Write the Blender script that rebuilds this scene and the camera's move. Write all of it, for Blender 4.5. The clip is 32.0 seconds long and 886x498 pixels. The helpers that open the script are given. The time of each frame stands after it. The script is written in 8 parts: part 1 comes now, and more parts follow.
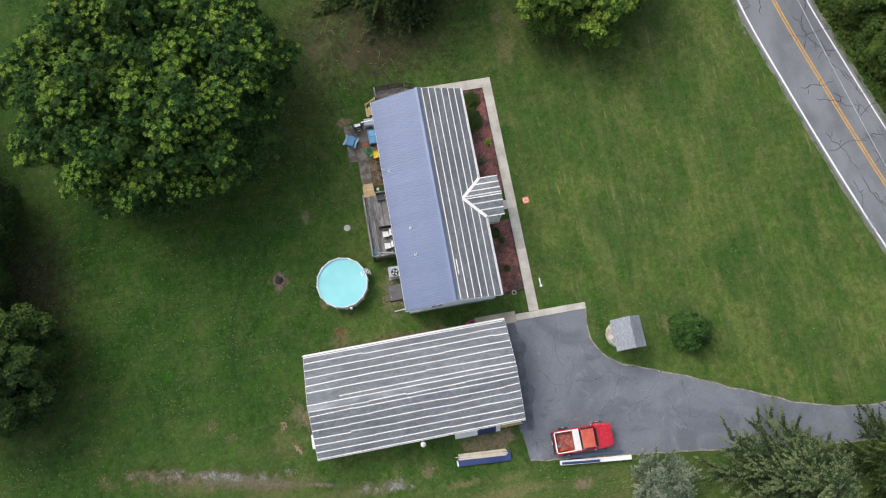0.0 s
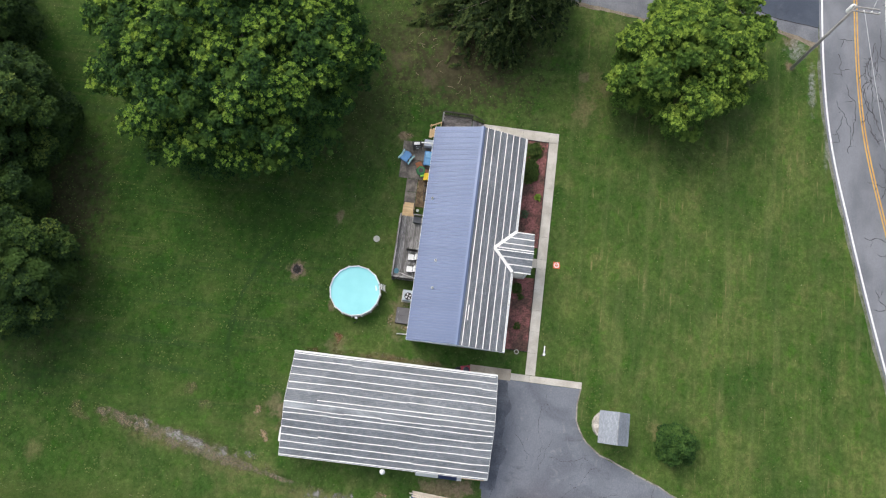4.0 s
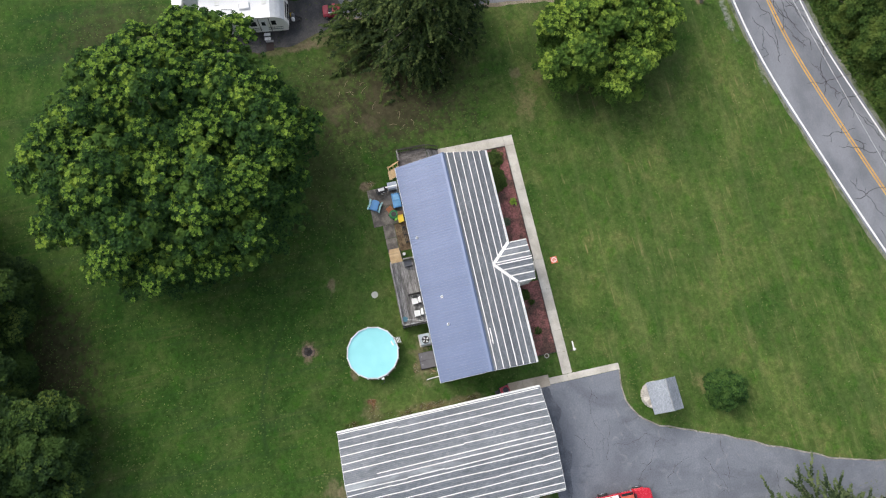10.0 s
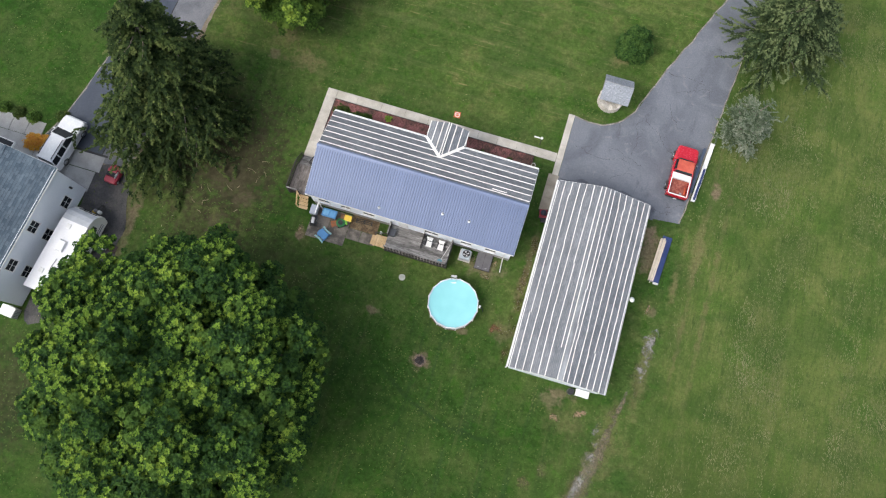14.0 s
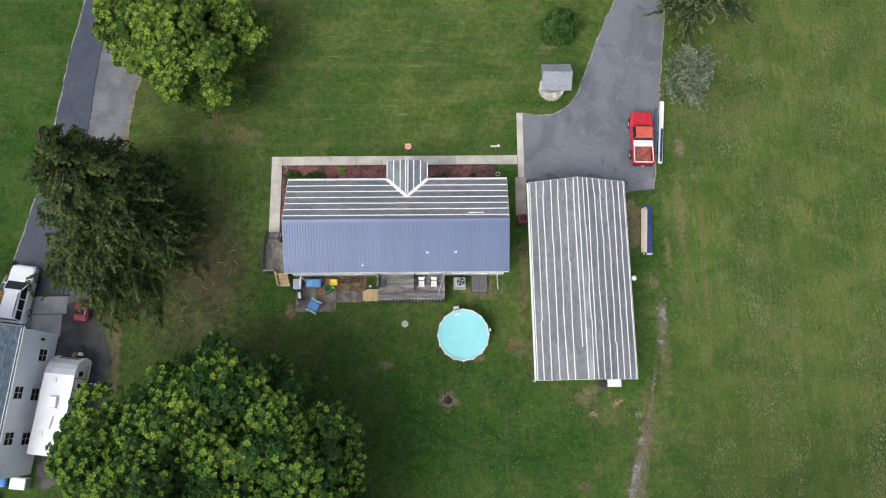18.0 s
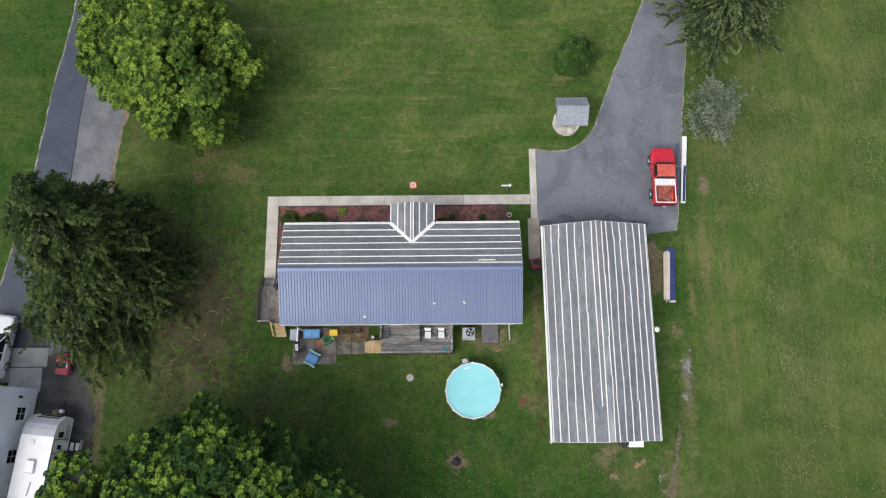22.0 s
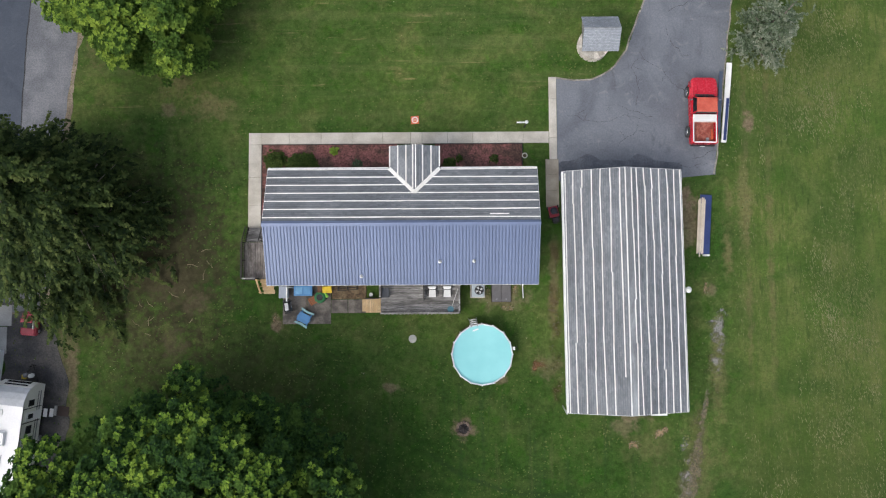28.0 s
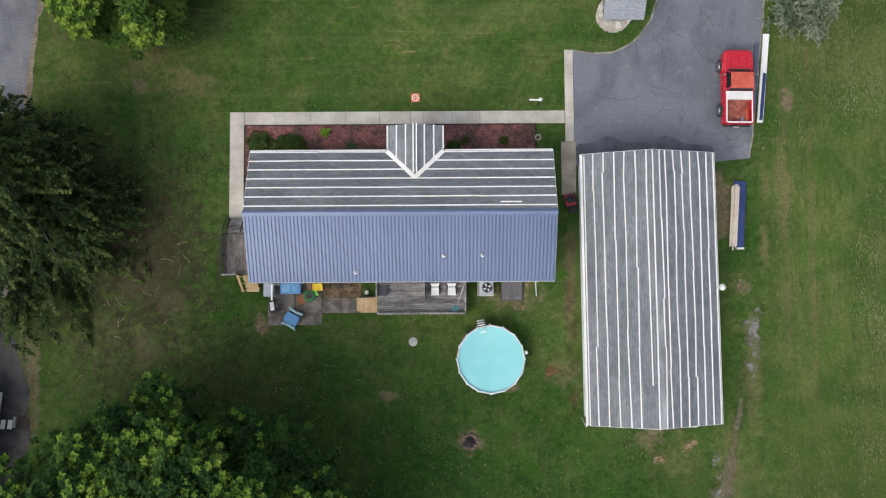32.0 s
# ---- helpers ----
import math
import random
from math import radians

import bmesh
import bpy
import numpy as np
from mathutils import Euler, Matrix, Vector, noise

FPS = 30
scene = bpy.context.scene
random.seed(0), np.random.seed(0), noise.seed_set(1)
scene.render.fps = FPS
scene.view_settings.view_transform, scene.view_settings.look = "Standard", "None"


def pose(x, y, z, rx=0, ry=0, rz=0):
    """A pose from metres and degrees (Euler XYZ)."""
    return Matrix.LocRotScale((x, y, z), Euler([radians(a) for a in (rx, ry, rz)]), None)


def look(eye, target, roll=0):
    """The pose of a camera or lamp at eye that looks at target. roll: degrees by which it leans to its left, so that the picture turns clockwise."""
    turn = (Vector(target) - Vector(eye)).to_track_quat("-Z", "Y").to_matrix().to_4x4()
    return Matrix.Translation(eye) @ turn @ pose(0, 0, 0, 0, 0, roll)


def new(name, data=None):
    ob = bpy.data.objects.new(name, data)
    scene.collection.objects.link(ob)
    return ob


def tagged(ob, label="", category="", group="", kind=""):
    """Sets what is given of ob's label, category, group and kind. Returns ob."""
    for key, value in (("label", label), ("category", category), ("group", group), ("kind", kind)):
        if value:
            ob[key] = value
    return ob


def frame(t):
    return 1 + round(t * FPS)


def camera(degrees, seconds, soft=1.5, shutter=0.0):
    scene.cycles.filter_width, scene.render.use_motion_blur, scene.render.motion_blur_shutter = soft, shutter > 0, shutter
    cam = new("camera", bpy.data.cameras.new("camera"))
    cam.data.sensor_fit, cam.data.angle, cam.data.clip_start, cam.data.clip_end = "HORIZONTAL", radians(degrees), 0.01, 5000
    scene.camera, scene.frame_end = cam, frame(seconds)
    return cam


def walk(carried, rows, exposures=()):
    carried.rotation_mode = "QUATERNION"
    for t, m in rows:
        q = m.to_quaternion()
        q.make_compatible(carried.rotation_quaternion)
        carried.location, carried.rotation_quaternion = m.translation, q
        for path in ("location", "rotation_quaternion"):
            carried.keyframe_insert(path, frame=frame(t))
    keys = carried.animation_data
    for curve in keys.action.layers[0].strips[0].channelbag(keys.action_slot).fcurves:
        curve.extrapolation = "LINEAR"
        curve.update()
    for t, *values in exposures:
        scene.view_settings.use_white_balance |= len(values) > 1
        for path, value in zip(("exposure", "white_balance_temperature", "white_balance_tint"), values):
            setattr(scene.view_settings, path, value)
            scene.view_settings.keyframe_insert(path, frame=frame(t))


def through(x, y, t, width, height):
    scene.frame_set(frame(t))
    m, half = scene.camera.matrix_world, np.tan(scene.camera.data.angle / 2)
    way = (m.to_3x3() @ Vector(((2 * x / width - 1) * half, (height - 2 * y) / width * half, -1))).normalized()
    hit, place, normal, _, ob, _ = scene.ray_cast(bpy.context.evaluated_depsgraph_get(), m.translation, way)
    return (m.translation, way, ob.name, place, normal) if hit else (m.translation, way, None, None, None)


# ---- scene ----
cam = camera(63.5, 32.0, soft=1.2)
EXPOSURE = [(0.0, 0.38), (6.0, 0.54), (13.0, 0.54), (19.0, 0.39), (26.0, 0.31), (32.0, 0.2)]
PATH = [
    (0, (15.248, -0.874, 62.741), (14.816, -0.753, 60.792), 5.5),
    (0.5, (15.411, -0.929, 62.436), (14.965, -0.821, 60.489), 5.5),
    (1, (15.224, -0.938, 62.494), (14.774, -0.845, 60.547), 6.2),
    (1.5, (14.986, -0.579, 62.701), (14.534, -0.5, 60.754), 5.9),
    (2, (14.683, -0.379, 62.721), (14.227, -0.304, 60.775), 6.2),
    (2.5, (14.129, -0.349, 62.924), (13.677, -0.276, 60.977), 7.5),
    (3, (12.995, -0.233, 63.207), (12.564, -0.173, 61.255), 8.8),
    (3.5, (12.195, 0.115, 63.437), (11.774, 0.15, 61.482), 9.0),
    (5.5, (10.542, 1.303, 63.356), (10.11, 1.274, 61.403), 10.2),
    (6, (10.092, 1.802, 63.524), (9.659, 1.763, 61.572), 9.2),
    (6.5, (9.921, 1.745, 63.425), (9.479, 1.714, 61.475), 10.4),
    (7, (9.547, 1.582, 63.443), (9.103, 1.575, 61.493), 11.7),
    (7.5, (8.962, 1.52, 63.34), (8.528, 1.543, 61.388), 11.4),
    (8, (8.964, 0.923, 63.257), (8.526, 0.976, 61.306), 11.4),
    (8.5, (9.032, 0.279, 63.18), (8.591, 0.344, 61.23), 10.4),
    (9, (9.156, -0.58, 63.095), (8.713, -0.496, 61.146), 9.1),
    (9.5, (9.541, -1.655, 62.945), (9.089, -1.542, 61.0), 7.3),
    (10, (9.466, -3.238, 63.02), (9.022, -3.086, 61.076), 6.8),
    (10.5, (9.234, -4.284, 63.272), (8.805, -4.115, 61.326), 4.4),
    (11, (9.218, -5.554, 63.216), (8.797, -5.362, 61.27), 2.3),
    (11.5, (9.235, -6.935, 63.316), (8.822, -6.721, 61.371), 0.3),
    (12, (8.339, -9.063, 63.584), (7.97, -8.795, 61.636), 1.9),
    (12.5, (7.334, -11.597, 63.42), (7.04, -11.242, 61.473), 4.5),
    (13, (6.549, -13.32, 63.436), (6.316, -12.919, 61.49), 4.0),
    (13.5, (5.731, -14.627, 63.293), (5.557, -14.203, 61.346), 2.2),
    (15.5, (2.323, -17.477, 63.411), (2.265, -17.05, 61.458), 0.2),
    (16, (2.246, -17.744, 62.99), (2.186, -17.303, 61.04), -0.1),
    (16.5, (1.941, -16.878, 62.958), (1.887, -16.441, 61.007), 0.0),
    (17, (1.729, -15.385, 62.969), (1.715, -14.955, 61.016), -0.3),
    (17.5, (1.494, -13.382, 63.046), (1.495, -12.968, 61.089), -0.3),
    (18, (1.314, -11.891, 62.951), (1.314, -11.473, 60.995), -0.4),
    (18.5, (1.294, -10.428, 62.72), (1.29, -10.004, 60.765), -0.9),
    (19, (1.182, -9.003, 62.432), (1.178, -8.574, 60.478), -1.0),
    (19.5, (1.144, -8.136, 62.119), (1.141, -7.704, 60.166), -1.0),
    (20, (1.139, -7.718, 61.716), (1.135, -7.289, 59.762), -1.1),
    (20.5, (1.106, -7.816, 61.08), (1.1, -7.381, 59.128), -1.2),
    (21, (1.023, -7.787, 60.465), (1.018, -7.355, 58.512), -1.2),
    (21.5, (0.863, -7.893, 59.906), (0.861, -7.456, 57.954), -0.8),
    (22, (0.938, -7.606, 59.453), (0.93, -7.172, 57.501), -1.5),
    (22.5, (0.911, -7.302, 59.072), (0.902, -6.869, 57.12), -1.6),
    (23, (0.849, -6.868, 58.783), (0.839, -6.437, 56.83), -1.8),
    (23.5, (0.783, -6.362, 58.376), (0.773, -5.932, 56.423), -1.7),
    (24, (0.767, -5.91, 57.944), (0.756, -5.485, 55.99), -1.9),
    (24.5, (0.826, -5.332, 57.559), (0.811, -4.914, 55.603), -2.4),
    (25, (0.638, -4.642, 57.158), (0.627, -4.258, 55.195), -1.9),
    (25.5, (0.695, -3.889, 56.733), (0.681, -3.565, 54.759), -2.7),
    (26, (0.581, -3.243, 56.146), (0.571, -2.974, 54.164), -2.3),
    (26.5, (0.612, -2.648, 55.554), (0.601, -2.432, 53.565), -3.1),
    (28.5, (0.357, -1.694, 52.749), (0.349, -1.587, 50.752), -4.6),
    (29, (0.262, -1.694, 52.016), (0.255, -1.597, 50.019), -4.0),
    (29.5, (0.193, -1.687, 51.349), (0.189, -1.593, 49.352), -2.9),
    (30, (0.257, -1.67, 50.784), (0.249, -1.574, 48.786), -5.0),
    (30.5, (0.19, -1.601, 50.091), (0.184, -1.506, 48.093), -3.7),
    (31, (0.221, -1.479, 49.403), (0.213, -1.385, 47.406), -5.2),
    (31.5, (0.163, -1.42, 48.696), (0.155, -1.324, 46.699), -4.8),
    (32, (0.023, -1.446, 47.971), (0.02, -1.343, 45.974), -2.0),
]
walk(cam, [(t, look(eye, target, roll)) for t, eye, target, roll in PATH], EXPOSURE)

# ---- light: soft overcast day, the sun faint behind cloud on the -x, -y side ----
SUN_EL, SUN_AZ = 50.0, 226.0
world = bpy.data.worlds.new("world")
scene.world = world
world.use_nodes = True
wn = world.node_tree
sky = wn.nodes.new("ShaderNodeTexSky")
sky.sky_type = "NISHITA"
sky.sun_disc = False
sky.sun_elevation = radians(SUN_EL)
sky.sun_rotation = radians(SUN_AZ)
sky.air_density, sky.dust_density, sky.ozone_density = 1.0, 3.0, 1.0
veil = wn.nodes.new("ShaderNodeHueSaturation")
veil.inputs["Saturation"].default_value = 0.5
wn.links.new(sky.outputs[0], veil.inputs["Color"])
wn.links.new(veil.outputs[0], wn.nodes["Background"].inputs[0])
wn.nodes["Background"].inputs[1].default_value = 0.18
sun = new("sun", bpy.data.lights.new("sun", "SUN"))
sun.data.energy, sun.data.angle, sun.data.color = 0.95, radians(34), (1.0, 0.95, 0.88)
sun_way = Vector((math.sin(radians(SUN_AZ)) * math.cos(radians(SUN_EL)), math.cos(radians(SUN_AZ)) * math.cos(radians(SUN_EL)), math.sin(radians(SUN_EL))))
sun.matrix_world = look(sun_way * 80, (0, 0, 0))
scene.view_settings.exposure = 0.4

# ---- materials ----


def start(name):
    m = bpy.data.materials.new(name)
    m.use_nodes = True
    nt = m.node_tree
    b = nt.nodes["Principled BSDF"]
    tc = nt.nodes.new("ShaderNodeTexCoord")
    return m, nt, b, tc.outputs["Object"]


def put(nt, socket, v):
    if isinstance(v, bpy.types.NodeSocket):
        nt.links.new(v, socket)
    elif isinstance(v, (tuple, list)) and len(v) == 3 and socket.type == "RGBA":
        socket.default_value = (*v, 1)
    else:
        socket.default_value = v


def noisy(nt, vec, scale, detail=4.0, rough=0.55, warp=0.0):
    n = nt.nodes.new("ShaderNodeTexNoise")
    n.inputs["Scale"].default_value, n.inputs["Detail"].default_value = scale, detail
    n.inputs["Roughness"].default_value, n.inputs["Distortion"].default_value = rough, warp
    nt.links.new(vec, n.inputs["Vector"])
    return n.outputs["Fac"]


def stretch(nt, vec, sx, sy, sz, rz=0.0):
    n = nt.nodes.new("ShaderNodeMapping")
    n.inputs["Scale"].default_value = (sx, sy, sz)
    n.inputs["Rotation"].default_value = (0, 0, radians(rz))
    nt.links.new(vec, n.inputs["Vector"])
    return n.outputs[0]


def span(nt, v, lo, hi, to0=0.0, to1=1.0):
    n = nt.nodes.new("ShaderNodeMapRange")
    n.interpolation_type = "SMOOTHSTEP"
    for k, x in ((0, v), (1, lo), (2, hi), (3, to0), (4, to1)):
        put(nt, n.inputs[k], x)
    return n.outputs[0]


def calc(nt, op, a, b=0.0):
    n = nt.nodes.new("ShaderNodeMath")
    n.operation = op
    put(nt, n.inputs[0], a)
    put(nt, n.inputs[1], b)
    return n.outputs[0]


def blend(nt, fac, a, b, mode="MIX"):
    n = nt.nodes.new("ShaderNodeMix")
    n.data_type, n.blend_type = "RGBA", mode
    put(nt, n.inputs[0], fac)
    put(nt, n.inputs[6], a)
    put(nt, n.inputs[7], b)
    return n.outputs[2]


def bump(nt, b, height, strength, distance):
    n = nt.nodes.new("ShaderNodeBump")
    n.inputs["Strength"].default_value, n.inputs["Distance"].default_value = strength, distance
    nt.links.new(height, n.inputs["Height"])
    nt.links.new(n.outputs[0], b.inputs["Normal"])


def axis(nt, vec, n):
    s = nt.nodes.new("ShaderNodeSeparateXYZ")
    nt.links.new(vec, s.inputs[0])
    return s.outputs[n]


def surf(name, c1, c2, big=0.6, fine=9.0, rough=0.7, metal=0.0, relief=0.01, spread=(0.35, 0.65), grain=0.25, tint=0.0, sx=1.0, sy=1.0, sz=1.0, coat=0.0):
    """A weathered surface: two tones in large patches, fine grain over them, and a tint of its own per object."""
    m, nt, b, vec = start(name)
    v = stretch(nt, vec, sx, sy, sz)
    col = blend(nt, span(nt, noisy(nt, v, big, 5), *spread), c1, c2)
    g = noisy(nt, v, fine, 6, 0.7)
    dark = tuple(x * (1 - grain) for x in (1, 1, 1))
    lift = tuple(1 + 0.6 * grain for x in (1, 1, 1))
    col = blend(nt, 1.0, col, blend(nt, span(nt, g, 0.3, 0.7), dark, lift), "MULTIPLY")
    if tint:
        info = nt.nodes.new("ShaderNodeObjectInfo")
        col = blend(nt, 1.0, col, blend(nt, info.outputs["Random"], (1 - tint,) * 3, (1 + tint,) * 3), "MULTIPLY")
    put(nt, b.inputs["Base Color"], col)
    put(nt, b.inputs["Roughness"], span(nt, g, 0.2, 0.8, max(0.0, rough - 0.1), min(1.0, rough + 0.1)))
    b.inputs["Metallic"].default_value = metal
    b.inputs["Coat Weight"].default_value = coat
    if relief:
        bump(nt, b, g, 0.6, relief)
    return m


def leafy(name, c1, c2, c3, patch=0.5, through=0.3):
    """Foliage: leaf-by-leaf variation and large patches of younger growth; some light passes through."""
    m, nt, b, vec = start(name)
    geo = nt.nodes.new("ShaderNodeNewGeometry")
    isl = geo.outputs["Random Per Island"]
    col = blend(nt, span(nt, isl, 0.0, 1.0), c1, c2)
    col = blend(nt, span(nt, noisy(nt, vec, patch, 3), 0.5, 0.66, 0.0, 0.9), col, c3)
    put(nt, b.inputs["Base Color"], col)
    b.inputs["Roughness"].default_value = 0.7
    b.inputs["Specular IOR Level"].default_value = 0.1
    tr = nt.nodes.new("ShaderNodeBsdfTranslucent")
    put(nt, tr.inputs[0], blend(nt, 1.0, col, (1.3, 1.25, 0.6), "MULTIPLY"))
    mx = nt.nodes.new("ShaderNodeMixShader")
    mx.inputs[0].default_value = through
    nt.links.new(b.outputs[0], mx.inputs[1])
    nt.links.new(tr.outputs[0], mx.inputs[2])
    nt.links.new(mx.outputs[0], nt.nodes["Material Output"].inputs[0])
    return m


def spot(nt, vec, rag, x, y, rx, ry, hard=0.5, k=1.0):
    """k inside a ragged oval round (x, y), 0 outside."""
    mp = nt.nodes.new("ShaderNodeMapping")
    mp.vector_type = "POINT"
    mp.inputs["Location"].default_value = (-x / rx, -y / ry, 0)
    mp.inputs["Scale"].default_value = (1 / rx, 1 / ry, 0)
    nt.links.new(vec, mp.inputs["Vector"])
    ln = nt.nodes.new("ShaderNodeVectorMath")
    ln.operation = "LENGTH"
    nt.links.new(mp.outputs[0], ln.inputs[0])
    return span(nt, calc(nt, "ADD", ln.outputs["Value"], rag), 1.0, 1.0 - hard, 0.0, k)


def grass_material():
    m, nt, b, vec = start("grass")
    x, y = axis(nt, vec, 0), axis(nt, vec, 1)
    big, mid = noisy(nt, vec, 0.11, 4), noisy(nt, vec, 0.55, 6, 0.6, 0.4)
    fine, blade = noisy(nt, vec, 3.6, 7, 0.78), noisy(nt, vec, 11.0, 3, 0.7)
    wob = noisy(nt, vec, 1.3, 6, 0.68)
    rag = calc(nt, "MULTIPLY_ADD", wob, 2.6)
    rag.node.inputs[2].default_value = -1.3
    clump = noisy(nt, vec, 1.7, 6, 0.68, 0.5)
    col = blend(nt, span(nt, big, 0.36, 0.64), (0.042, 0.086, 0.019), (0.064, 0.104, 0.028))
    # greener and more olive growth in soft patches
    col = blend(nt, span(nt, mid, 0.44, 0.72, 0.0, 0.75), col, (0.094, 0.112, 0.043))
    col = blend(nt, span(nt, noisy(nt, vec, 0.8, 5, 0.6, 0.8), 0.52, 0.68, 0.0, 0.8), col, (0.042, 0.102, 0.015))
    col = blend(nt, 1.0, col, blend(nt, span(nt, clump, 0.3, 0.7), (0.72, 0.76, 0.7), (1.26, 1.22, 1.26)), "MULTIPLY")
    # dry thatch in flecks
    col = blend(nt, span(nt, noisy(nt, vec, 2.8, 6, 0.72), 0.56, 0.72, 0.0, 0.4), col, (0.14, 0.138, 0.07))
    # mown streaks along the front lawn
    lawn = calc(nt, "MULTIPLY", span(nt, y, 10.5, 13.0), span(nt, x, 23.0, 19.0))
    streak = noisy(nt, stretch(nt, vec, 0.06, 0.8, 1, -1.5), 1.0, 5, 0.6)
    col = blend(nt, calc(nt, "MULTIPLY", lawn, span(nt, streak, 0.47, 0.68, 0.0, 0.5)), col, (0.1, 0.125, 0.05))
    shade = noisy(nt, stretch(nt, vec, 0.12, 1.0, 1, -1.5), 1.0, 5, 0.62)
    col = blend(nt, calc(nt, "MULTIPLY", lawn, span(nt, shade, 0.55, 0.7, 0.0, 0.55)), col, (0.04, 0.082, 0.02))
    ruts = noisy(nt, stretch(nt, vec, 0.16, 3.0, 1, -1.5), 1.0, 6, 0.65)
    col = blend(nt, calc(nt, "MULTIPLY", lawn, calc(nt, "MULTIPLY", span(nt, ruts, 0.56, 0.68, 0.0, 0.75), span(nt, noisy(nt, vec, 0.35, 5, 0.65), 0.47, 0.6))), col, (0.18, 0.165, 0.085))
    col = blend(nt, lawn, col, blend(nt, 1.0, col, (1.12, 1.08, 1.07), "MULTIPLY"))
    # richer, darker grass behind the house, part tree shade, mown up and down
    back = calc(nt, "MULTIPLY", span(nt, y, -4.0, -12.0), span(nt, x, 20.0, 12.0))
    # the oval beside the spruce paints its shade onto the grass
    lush_shade = calc(nt, "MAXIMUM", back, calc(nt, "MAXIMUM", span(nt, x, -31.0, -33.0), calc(nt, "MAXIMUM", spot(nt, vec, rag, -17.5, 1.0, 6.5, 11.0, 0.9), spot(nt, vec, rag, 17.0, -29.0, 10.0, 11.0, 0.8))))
    col = blend(nt, lush_shade, col, blend(nt, 1.0, col, (0.66, 0.8, 0.66), "MULTIPLY"))
    swath = noisy(nt, stretch(nt, vec, 0.9, 0.07, 1, 3), 1.0, 5, 0.62)
    col = blend(nt, calc(nt, "MULTIPLY", back, span(nt, swath, 0.5, 0.68, 0.0, 0.55)), col, (0.026, 0.055, 0.02))
    swath = noisy(nt, stretch(nt, vec, 1.3, 0.1, 1, 3), 1.0, 6, 0.65)
    col = blend(nt, calc(nt, "MULTIPLY", back, span(nt, swath, 0.54, 0.7, 0.0, 0.5)), col, (0.085, 0.098, 0.042))
    # an old curved wheel mark
    arc = nt.nodes.new("ShaderNodeVectorMath")
    arc.operation = "DISTANCE"
    nt.links.new(vec, arc.inputs[0])
    arc.inputs[1].default_value = (8.0, -2.1, 0)
    off = calc(nt, "ABSOLUTE", calc(nt, "SUBTRACT", calc(nt, "ADD", arc.outputs["Value"], calc(nt, "MULTIPLY", wob, 0.5)), 14.75))
    ring = calc(nt, "MULTIPLY", span(nt, off, 0.34, 0.05), calc(nt, "MULTIPLY", span(nt, y, -11.5, -14.5), span(nt, x, -3.0, 0.5)))
    col = blend(nt, calc(nt, "MULTIPLY", calc(nt, "MULTIPLY", ring, span(nt, x, 11.0, 8.5)), span(nt, clump, 0.3, 0.6, 0.15, 0.75)), col, (0.024, 0.05, 0.017))
    # rough pasture beyond the track
    field = span(nt, calc(nt, "ADD", x, calc(nt, "MULTIPLY", wob, 1.5)), 21.5, 24.5)
    hay = noisy(nt, stretch(nt, vec, 1.0, 0.3, 1, 12), 0.8, 7, 0.68, 0.3)
    tone = blend(nt, span(nt, hay, 0.33, 0.7), (0.062, 0.104, 0.024), (0.108, 0.134, 0.046))
    tone = blend(nt, span(nt, noisy(nt, vec, 0.22, 5, 0.62, 0.6), 0.5, 0.68, 0.0, 0.7), tone, (0.058, 0.115, 0.022))
    stubble = calc(nt, "MULTIPLY", span(nt, noisy(nt, stretch(nt, vec, 5.5, 1.1, 1, 14), 1.0, 5, 0.7), 0.52, 0.68), span(nt, noisy(nt, vec, 0.14, 4, 0.6), 0.4, 0.6, 0.2, 0.75))
    tone = blend(nt, stubble, tone, (0.16, 0.158, 0.078))
    tone = blend(nt, span(nt, y, -3.0, -24.0), tone, blend(nt, 1.0, tone, (0.52, 0.6, 0.52), "MULTIPLY"))
    dips = noisy(nt, stretch(nt, vec, 3.2, 0.6, 1, 10), 1.0, 6, 0.7)
    tone = blend(nt, span(nt, dips, 0.52, 0.66, 0.0, 0.85), tone, (0.042, 0.076, 0.02))
    col = blend(nt, calc(nt, "MULTIPLY", field, 0.9), col, tone)
    # two faint wheel lines past the driveway
    for x0 in (23.0, 24.7):
        line = span(nt, calc(nt, "ABSOLUTE", calc(nt, "SUBTRACT", calc(nt, "ADD", x, calc(nt, "MULTIPLY", calc(nt, "SUBTRACT", wob, 0.5), 1.2)), x0)), 0.32, 0.08)
        line = calc(nt, "MULTIPLY", line, calc(nt, "MULTIPLY", span(nt, y, 19.0, 14.0), span(nt, y, -14.0, -4.0)))
        col = blend(nt, calc(nt, "MULTIPLY", line, span(nt, mid, 0.4, 0.6, 0.15, 0.6)), col, (0.13, 0.12, 0.062))
    # broad worn and lusher areas
    area = noisy(nt, stretch(nt, vec, 0.8, 1.2, 1, 20), 0.2, 6, 0.6, 0.6)
    col = blend(nt, 1.0, col, blend(nt, span(nt, area, 0.34, 0.66), (0.72, 0.83, 0.74), (1.26, 1.15, 1.16)), "MULTIPLY")
    # fine blades
    col = blend(nt, 1.0, col, blend(nt, span(nt, fine, 0.34, 0.66), (0.82, 0.84, 0.81), (1.18, 1.16, 1.18)), "MULTIPLY")
    col = blend(nt, 1.0, col, blend(nt, span(nt, blade, 0.3, 0.7), (0.88, 0.89, 0.8), (1.12, 1.11, 1.02)), "MULTIPLY")
    # bare earth, straw-coloured thatch, gravel and a vehicle track
    earth = blend(nt, span(nt, fine, 0.3, 0.7), (0.125, 0.088, 0.057), (0.26, 0.2, 0.135))
